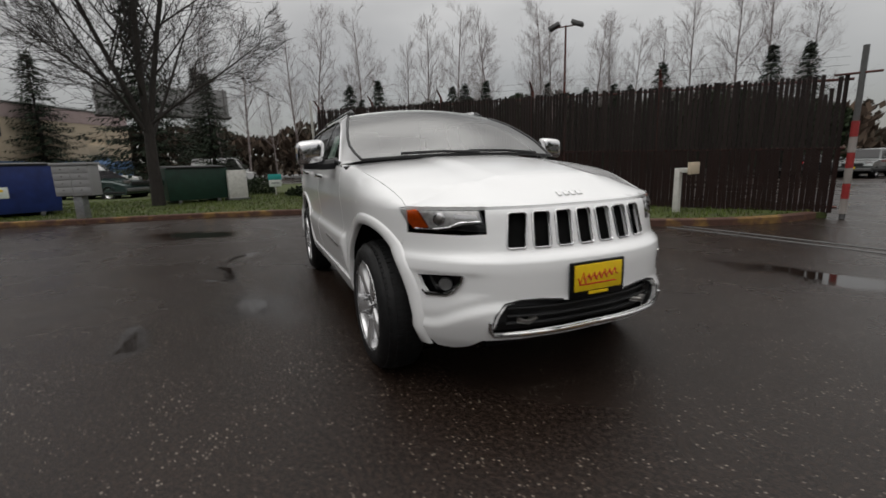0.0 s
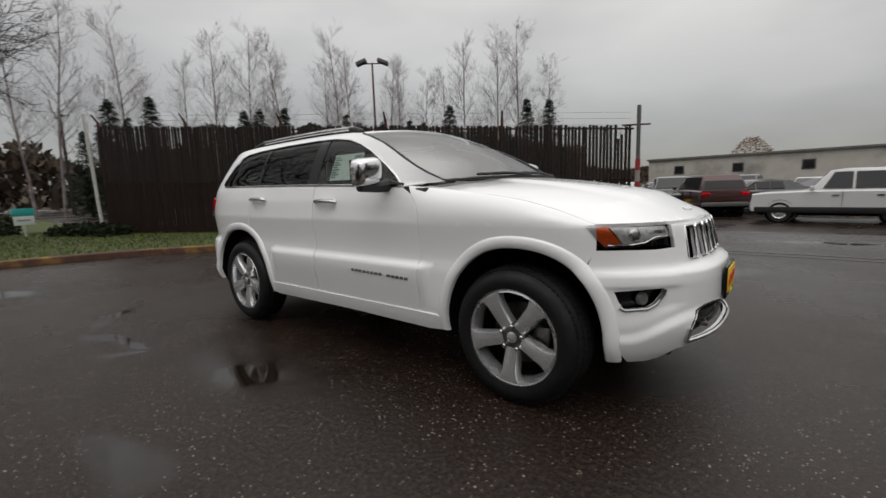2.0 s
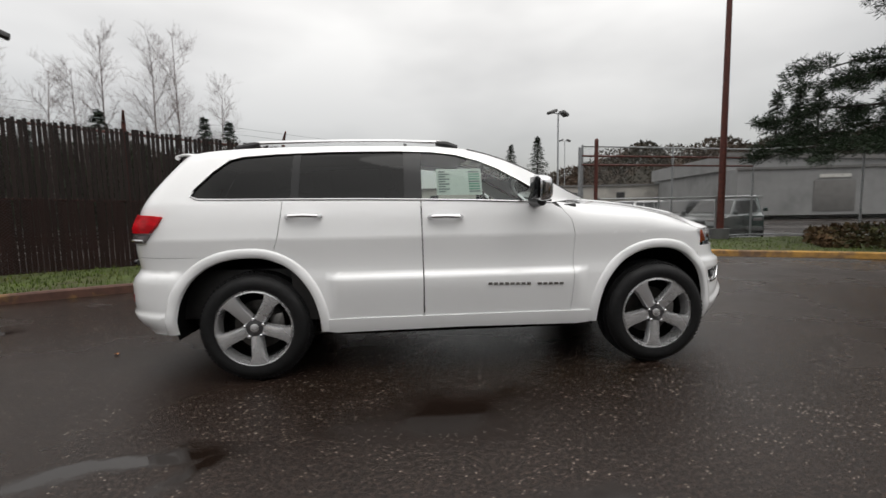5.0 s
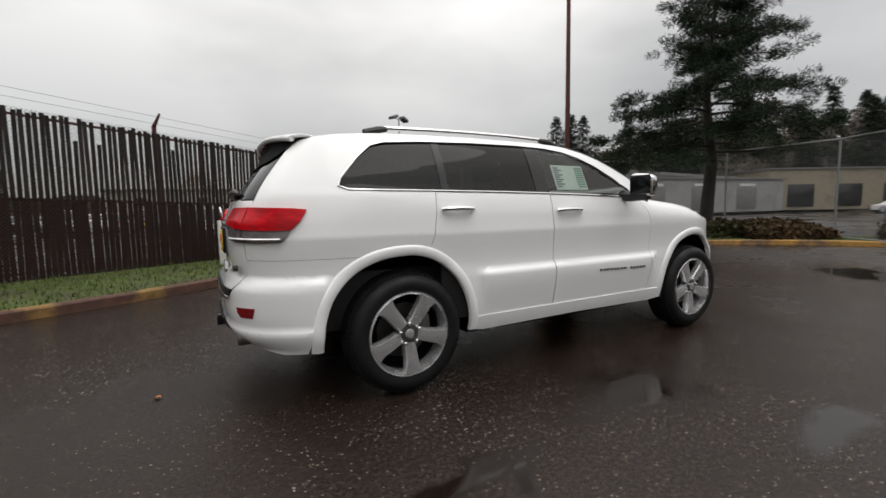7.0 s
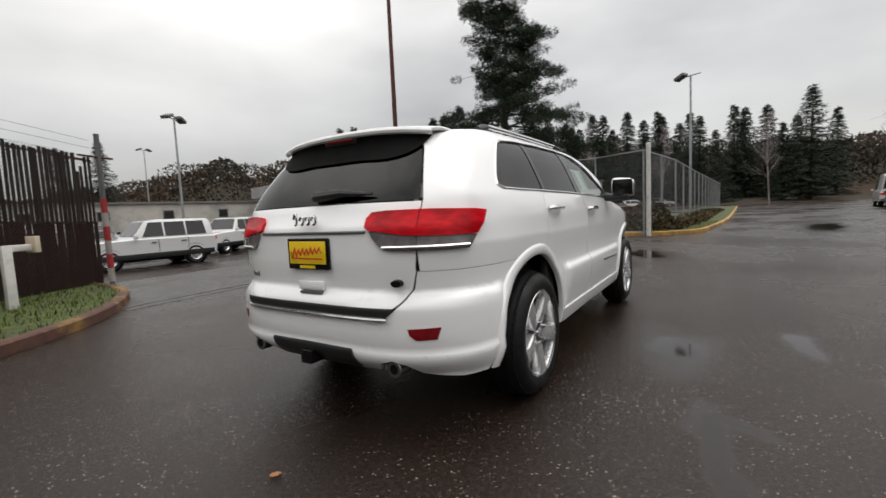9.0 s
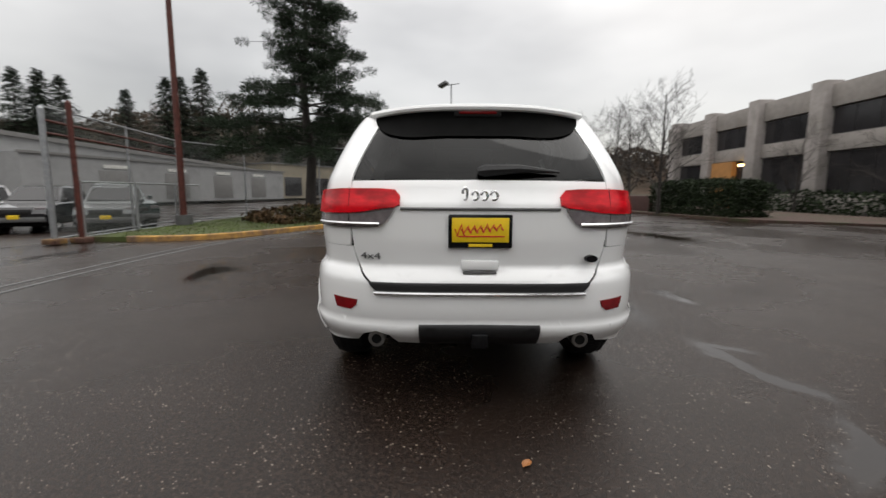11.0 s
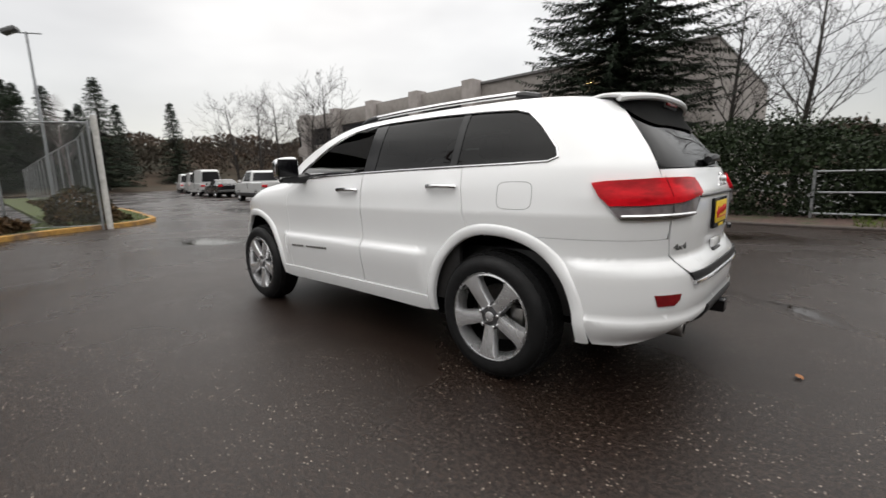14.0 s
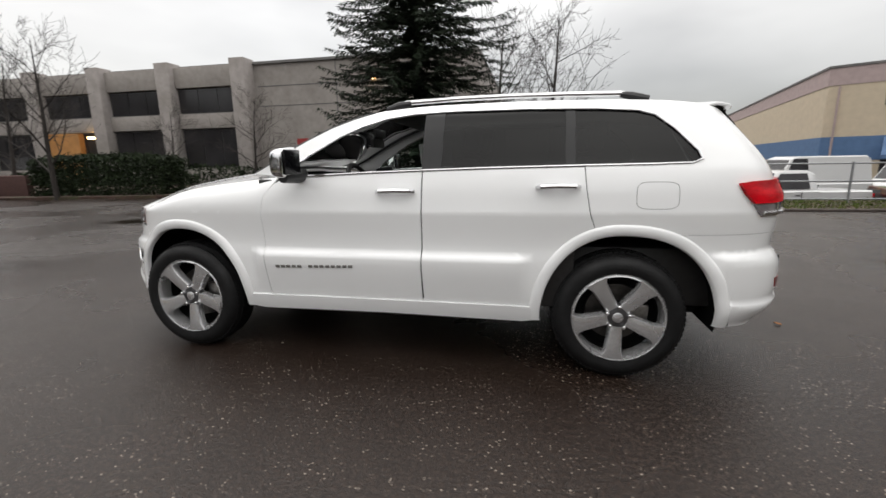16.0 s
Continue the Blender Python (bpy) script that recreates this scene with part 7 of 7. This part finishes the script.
def vehicle(kind, paint, label, x, y, yaw, group="", plate=True):
    z = ground_height(x, y)
    k = KINDS[kind]
    t = thing("parked_vehicle", label, "car" if kind in ("suv", "boxy", "saloon") else ("pickup truck" if kind == "pickup" else "van"), pose(x, y, z, 0, 0, yaw), group)
    bm = side_shell(k["body"], 0.90, 0.88, 0.5, 1.1)
    part("body", bm, paint, t, angle=30)
    zb = k["cab"][0][1]
    part("cabin", side_shell(k["cab"], 0.84, 0.66, zb, k["top"]), paint, t, angle=30)
    cab = k["cab"]
    lo_z, hi_z = zb + 0.08, k["top"] - 0.10
    x0 = max(cab[0][0], cab[1][0]) + 0.18
    xs1 = cab[-1][0] - 0.30
    xt1 = cab[-2][0] - 0.05
    wid = lambda z: 0.84 + (0.66 - 0.84) * (z - zb) / (k["top"] - zb)
    n = 1 if kind == "pickup" else (3 if kind != "van" else 1)
    for s in (1, -1):
        for j in range(n):
            a0, a1 = (x0 if kind != "van" else 0.2) + 0.0, xs1
            p0, p1 = a0 + (a1 - a0) * j / n + 0.03, a0 + (a1 - a0) * (j + 1) / n - 0.03
            q0, q1 = p0 + (0.06 if j == 0 else 0), min(p1, xt1 - 0.05) if j == n - 1 else p1
            bm = bmesh.new()
            vs = [bm.verts.new((px, s * (wid(pz) + 0.006), pz)) for px, pz in ((p0, lo_z), (p1, lo_z), (q1, hi_z), (q0, hi_z))]
            ws = [bm.verts.new((v.co.x, v.co.y - s * 0.03, v.co.z)) for v in vs]
            bm.faces.new(vs)
            for i in range(4):
                bm.faces.new((vs[i], ws[i], ws[(i + 1) % 4], vs[(i + 1) % 4]))
            bmesh.ops.recalc_face_normals(bm, faces=bm.faces)
            part("window", bm, WINDOW, t, smooth=False)
        for ends, zc in (((2.0, 1), 0.86), ((-2.0, -1), 0.92)):
            xx = (k["body"][-3][0] if ends[1] > 0 else k["body"][1][0])
            part("headlamp" if ends[1] > 0 else "rear_lamp", boxed((xx - 0.06 - 0.02 * ends[1], s * 0.70 - 0.15, zc - 0.07), (xx + 0.06 - 0.02 * ends[1], s * 0.70 + 0.15, zc + 0.07), 0.02), CLEAR_LENS if ends[1] > 0 else RED_LENS, t)
        part("mirror", boxed((xs1 + 0.15, s * 0.98 - 0.10, zb + 0.02), (xs1 + 0.27, s * 0.98 + 0.06, zb + 0.18), 0.03), paint, t)
        for wx in (k["wx"], -k["wx"]):
            w = new("wheel")
            w.parent = t
            w.matrix_basis = pose(wx, s * 0.90, 0.35, 0, 0, 0 if s > 0 else 180)
            part("tyre", lathe([(0.20, -0.02), (0.31, 0.01), (0.35, -0.03), (0.35, -0.18), (0.30, -0.22)], 24), RUBBER, w)
            part("rim", lathe([(0.0, -0.015), (0.09, -0.01), (0.17, -0.04), (0.21, 0.0), (0.22, -0.02)], 20), ALLOY, w)
            part("wheel_arch", lathe([(0.355, -0.30), (0.40, -0.012), (0.41, -0.005), (0.42, -0.012)], 24), BLACK, w)
    for (ax, az), (bx, bz), nm in (((cab[-1][0], cab[-1][1]), (cab[-2][0], cab[-2][1]), "windscreen"), ((cab[0][0], cab[0][1]), (cab[1][0], cab[1][1]), "rear_window")):
        d = 0.012 if nm == "windscreen" else -0.012
        bm = bmesh.new()
        z0, z1 = az + 0.10 * (bz - az) + 0.03, az + 0.95 * (bz - az)
        xa, xb = ax + (bx - ax) * 0.14, ax + (bx - ax) * 0.95
        vs = [bm.verts.new(p) for p in ((xa + d, -wid(z0) + 0.08, z0 + 0.012), (xa + d, wid(z0) - 0.08, z0 + 0.012), (xb + d, wid(z1) - 0.08, z1 + 0.012), (xb + d, -wid(z1) + 0.08, z1 + 0.012))]
        bm.faces.new(vs)
        ob = part(nm, bm, WINDOW, t, smooth=False)
        ob.modifiers.new("thickness", "SOLIDIFY").thickness = 0.01
    xf = max(p[0] for p in k["body"])
    for s in (1, -1):
        if kind != "van":
            part("side_cladding", boxed((min(p[0] for p in k["body"]) + 0.12, s * 0.895 - 0.02, 0.34), (xf - 0.12, s * 0.895 + 0.02, 0.53 if kind != "saloon" else 0.42), 0.012), BLACK, t)
        for sx in ((0.35, -0.65) if kind not in ("van", "pickup") else (0.35,)):
            part("door_handle", boxed((sx - 0.42, s * 0.905 - 0.015, zb - 0.14), (sx - 0.26, s * 0.905 + 0.015, zb - 0.11), 0.006), BLACK, t)
            part("door_seam", boxed((sx - 0.506, s * 0.885 - 0.022, 0.55), (sx - 0.494, s * 0.885 + 0.018, zb - 0.02)), BLACK, t)
    part("front_grille", boxed((xf - 0.10, -0.48, 0.68), (xf + 0.012, 0.48, 0.86), 0.02), BLACK, t)
    part("bumper", boxed((xf - 0.15, -0.86, 0.40), (xf + 0.05, 0.86, 0.58), 0.05), GREY_TRIM, t)
    xr = min(p[0] for p in k["body"])
    part("bumper", boxed((xr - 0.05, -0.86, 0.42), (xr + 0.15, 0.86, 0.60), 0.05), GREY_TRIM, t)
    if plate:
        part("number_plate", boxed((xf + 0.04, -0.16, 0.52), (xf + 0.056, 0.16, 0.66), 0.004), YELLOW, t, "yellow dealer plate")
    part("chassis", boxed((xr + 0.2, -0.75, 0.25), (xf - 0.2, 0.75, 0.50), 0.02), WELL, t)
    return t


LOT = "cars parked in the sales lot"
vehicle("boxy", CAR_WHITE, "white boxy sport utility vehicle in the lot", 3.65, 16.2, 174.5, LOT)
vehicle("suv", CAR_MAROON, "dark maroon sport utility vehicle in the lot", -0.6, 19.4, 118, LOT)
vehicle("suv", CAR_GREY, "grey sport utility vehicle behind the gate", -2.2, 21.0, -75, LOT)
vehicle("saloon", CAR_DARK, "black saloon car in the lot", 1.0, 20.6, -150, LOT)
vehicle("saloon", CAR_GREEN, "dark green saloon car in the lot", 0.5, 23.5, -160, LOT)
vehicle("boxy", CAR_WHITE, "white boxy sport utility vehicle in the lot", 10.89, 17.6, -158, LOT)
vehicle("boxy", CAR_WHITE, "white boxy sport utility vehicle in the lot", 8.99, 19.65, -158, LOT)
vehicle("suv", CAR_DARK, "black sport utility vehicle in the lot", 12.29, 15.69, -158, LOT)
vehicle("suv", CAR_GREY, "grey sport utility vehicle behind the wire fence", 12.4, 13.0, -150, LOT)
vehicle("pickup", CAR_GREEN, "dark pickup truck behind the wire fence", 14.5, 14.5, -130, LOT)
for x, y, yaw, paint, lab in ((-3.6, 25.0, -70, CAR_DARK, "black saloon car in the lot"), (3.6, 23.0, -150, CAR_GREY, "silver grey saloon car in the lot"), (-1.6, 27.0, -90, CAR_WHITE, "white saloon car in the lot"), (6.8, 22.4, -158, CAR_GREY, "silver grey saloon car in the lot")):
    vehicle("saloon", paint, lab, x, y, yaw, LOT)
for j in range(4):
    vehicle("saloon" if j % 2 else "suv", (CAR_GREY, CAR_WHITE, CAR_DARK, CAR_MAROON)[j], "car in the far row of the lot", 0.0 + 3.2 * j, 30.0 - 0.6 * j, -95, LOT)
for j in range(9):
    vehicle(("saloon", "suv", "saloon")[j % 3], (CAR_DARK, CAR_GREY, CAR_WHITE, CAR_MAROON)[j % 4], "car in the back rows of the lot", -13.5 + 2.9 * (j % 5) + 0.8 * (j // 5), 33.0 + 7.5 * (j // 5), 88 - 170 * (j % 2), LOT)
for j in range(6):
    vehicle("suv" if j % 2 else "saloon", (CAR_WHITE, CAR_DARK, CAR_MAROON, CAR_WHITE, CAR_GREY, CAR_WHITE)[j], "car parked far beyond the wire fence", 66 + 3.6 * j, 15.0 - 1.5 * j, -65, LOT)
vehicle("pickup", CAR_WHITE, "white pickup truck parked beside the road", 23.6, -9.7, -8, "vehicles parked along the road", plate=False)
vehicle("saloon", CAR_DARK, "black car parked beside the road", 35.0, -11.8, -8, "vehicles parked along the road", plate=False)
vehicle("van", CAR_WHITE, "white delivery van parked beside the road", 40.5, -12.4, -8, "vehicles parked along the road", plate=False)
vehicle("van", CAR_WHITE, "white delivery van far down the road", 52.0, -15.4, -12, "vehicles parked along the road", plate=False)
vehicle("van", CAR_WHITE, "white delivery van far down the road", 60.0, -17.0, -12, "vehicles parked along the road", plate=False)
vehicle("pickup", CAR_WHITE, "white pickup truck behind the rail fence", -9.6, -14.4, 15, "trucks behind the rail fence", plate=False)
for x, y, yaw in ((-8.4, -19.6, 75), (-12.6, -19.0, 14), (-18.2, -20.2, 18)):
    vehicle("van", CAR_WHITE, "white work van behind the rail fence", x, y, yaw, "trucks behind the rail fence", plate=False)
vehicle("pickup", CAR_GREY, "grey pickup truck behind the rail fence", -15.5, -15.0, 200, "trucks behind the rail fence", plate=False)
vehicle("pickup", CAR_WHITE, "white pickup truck beyond the back verge", -27.0, -10.0, 95, "trucks beyond the back verge", plate=False)
vehicle("saloon", CAR_GREEN, "dark car beyond the back verge", -21.5, -8.2, 60, "trucks beyond the back verge", plate=False)
vehicle("van", CAR_WHITE, "white van beyond the back verge", -40.0, -3.5, 80, "trucks beyond the back verge", plate=False)

# ---- things on the back verge ----
t = thing("mail_boxes", "grey steel cluster of mail boxes on a post", "mail box", pose(-10.0, -5.55, 0.1, 0, 0, -20))
part("post", boxed((-0.11, -0.11, 0), (0.11, 0.11, 0.62), 0.01), GALV, t)
bx = part("cabinet", boxed((-0.19, -0.44, 0.60), (0.19, 0.44, 1.36), 0.015), GREY_WALL, t, "grey steel cabinet")
part("hood", boxed((-0.22, -0.47, 1.36), (0.22, 0.47, 1.42), 0.01), GREY_WALL, t)
for i in range(2):
    for j in range(4):
        d = part("door", boxed((0.186, -0.42 + 0.43 * i, 0.66 + 0.17 * j), (0.200, -0.02 + 0.43 * i, 0.81 + 0.17 * j), 0.004), GREY_WALL, t)
        part("lock", boxed((0.200, -0.24 + 0.43 * i, 0.73 + 0.17 * j), (0.206, -0.20 + 0.43 * i, 0.76 + 0.17 * j)), GREY_TRIM, d)


def dumpster(x, y, yaw, mat, lab, size=(1.9, 1.4, 1.3), notice=False):
    t = thing("dumpster", lab, "dumpster", pose(x, y, 0.1, 0, 0, yaw))
    a, b, h = size
    part("bin", boxed((-a / 2, -b / 2, 0.12), (a / 2, b / 2, h), 0.02, taper=1.06), mat, t)
    for s in (1, -1):
        part("lid", boxed((-a / 2 - 0.02, s * b / 4 - b / 4 + 0.01, h), (a / 2 + 0.05, s * b / 4 + b / 4 - 0.01, h + 0.06), 0.015, pose(0, 0, 0, 0, 2, 0)), BLACK, t)
        part("lift_pocket", boxed((-a / 4, s * (b / 2 + 0.06) - 0.06, h * 0.55), (a / 4, s * (b / 2 + 0.06) + 0.06, h * 0.68), 0.01), mat, t)
        part("skid", boxed((-a / 2, s * b / 3 - 0.05, 0), (a / 2, s * b / 3 + 0.05, 0.13), 0.01), GREY_TRIM, t)
    if notice:
        n = part("notice", boxed((a / 2 + 0.03, -0.25, 0.55), (a / 2 + 0.045, 0.25, 0.85), 0.004), PAPER, t, "white notice")
        part("notice_bar", boxed((a / 2 + 0.044, -0.12, 0.73), (a / 2 + 0.048, 0.15, 0.78)), YELLOW, n)


dumpster(-12.6, -8.3, 25, BLUE_BOX, "blue steel dumpster with a white notice", (2.4, 2.6, 1.45), True)
dumpster(-14.6, -3.5, 20, GREEN_BOX, "dark green steel dumpster on the verge", (1.4, 1.9, 1.25))
t = thing("utility_cabinet", "weathered white utility cabinet", "cabinet", pose(-14.4, -2.05, 0.1, 0, 0, 15))
part("case", boxed((-0.25, -0.33, 0.08), (0.25, 0.33, 1.12), 0.02), WHITE_PAINT, t)
part("plinth", boxed((-0.3, -0.38, 0), (0.3, 0.38, 0.09), 0.01), GREY_TRIM, t)
part("panel", boxed((0.25, -0.27, 0.2), (0.262, 0.27, 1.02), 0.005), WHITE_PAINT, t)
t = thing("verge_sign", "small teal and white sign board on a stake", "sign", pose(-16.0, -0.6, 0.1, 0, 0, 8))
part("stake", boxed((-0.03, -0.03, 0), (0.0, 0.03, 0.9), 0.004), WHITE_PAINT, t)
part("board", boxed((0.0, -0.25, 0.38), (0.02, 0.25, 0.66), 0.004), PAPER, t, "white lower board")
part("header", boxed((0.0, -0.27, 0.664), (0.022, 0.27, 0.90), 0.004), TEAL, t, "teal upper board")
part("text_bar", boxed((0.021, -0.16, 0.50), (0.024, 0.16, 0.56)), PAPER_GREY, t)

t = thing("billboard", "back of a large roadside billboard on a steel column", "billboard", pose(-40.0, -9.0, 0, 0, 0, 10))
part("column", tubed([(0, 0, 0), (0, 0, 7.0)], 0.35, 14), GALV, t)
for s, y0 in ((1, -3.2), (0, 0.3)):
    part("panel", boxed((-0.15, y0, 6.0), (0.15, y0 + (3.4 if s else 6.0), 8.2), 0.03), GREY_WALL, t, "grey panel back")
    for k in range(6):
        yy = y0 + 0.2 + k * (0.6 if s else 1.1)
        part("strut", boxed((0.15, yy - 0.05, 5.9), (0.30, yy + 0.05, 8.3), 0.01), ROOFING, t)
part("walkway", boxed((-0.6, -3.3, 5.75), (0.9, 6.4, 5.9), 0.02), ROOFING, t)

# utility pole with wires beyond the grass
for x, y, h in ((-44.0, 6.0, 8.5),):
    t = thing("utility_pole", "weathered wooden utility pole", "utility pole", pose(x, y, 0))
    part("pole", tubed([(0, 0, 0), (0, 0, h)], [0.14, 0.10], 10), BARK, t)
    part("crossarm", boxed((-1.0, -0.06, h - 0.7), (1.0, 0.06, h - 0.56), 0.01), BARK, t)

# rail fence and yellow hydrant on the side verge
t = thing("rail_fence", "low galvanised rail fence behind the grass verge", "fence", kind="structure")
for k in range(9):
    part("post", tubed([(-2.5 - 2.2 * k, -9.9, 0), (-2.5 - 2.2 * k, -9.9, 1.12)], 0.03, 8), GALV, t)
for z in (0.15, 0.62, 1.08):
    part("rail", tubed([(-2.5, -9.9, z), (-20.1, -9.9, z)], 0.022, 8), GALV, t)
t = thing("fire_hydrant", "yellow fire hydrant on the grass verge", "fire hydrant", pose(-4.1, -10.2, 0.05))
hy = lathe([(0.0, 0.0), (0.15, 0.0), (0.15, 0.03), (0.10, 0.04), (0.10, 0.42), (0.13, 0.43), (0.13, 0.47), (0.11, 0.49), (0.09, 0.58), (0.04, 0.63), (0.03, 0.68), (0.0, 0.68)], 20)
bmesh.ops.transform(hy, matrix=pose(0, 0, 0, 90, 0, 0), verts=hy.verts)
part("barrel", hy, YELLOW, t)
for a in (0, 120, 240):
    part("outlet", tubed([(0.08 * math.cos(radians(a)), 0.08 * math.sin(radians(a)), 0.34), (0.17 * math.cos(radians(a)), 0.17 * math.sin(radians(a)), 0.34)], 0.05, 10), YELLOW, t)
t = thing("storage_boxes", "white and blue steel boxes behind the rail fence", "box", pose(-7.2, -12.3, -0.7, 0, 0, 10))
part("white_box", boxed((-0.6, -0.5, 0.9), (0.35, 0.5, 1.75), 0.02), WHITE_PAINT, t)
part("blue_box", boxed((-0.9, -0.6, 0.0), (1.6, 0.6, 0.9), 0.02), BLUE, t)

# fallen leaves on the wet asphalt
rl = random.Random(5)
for x, y in ((-2.86, -0.18),):
    bm = sheet(3, 4, lambda s, q: Vector(((s - 0.5) * 0.055 * math.sin(math.pi * (0.12 + 0.8 * q)), (q - 0.5) * 0.075, 0.006 + 0.012 * (s - 0.5) ** 2 * 4 + 0.006 * q)))
    ob = link("fallen_leaf", bm, FALLEN)
    ob.matrix_basis = pose(x, y, 0.002, 0, 0, rl.uniform(0, 360)) @ Matrix.Diagonal((rl.uniform(0.45, 0.8),) * 3).to_4x4()
    tagged(ob, "small brown fallen leaf on wet asphalt", "leaf")
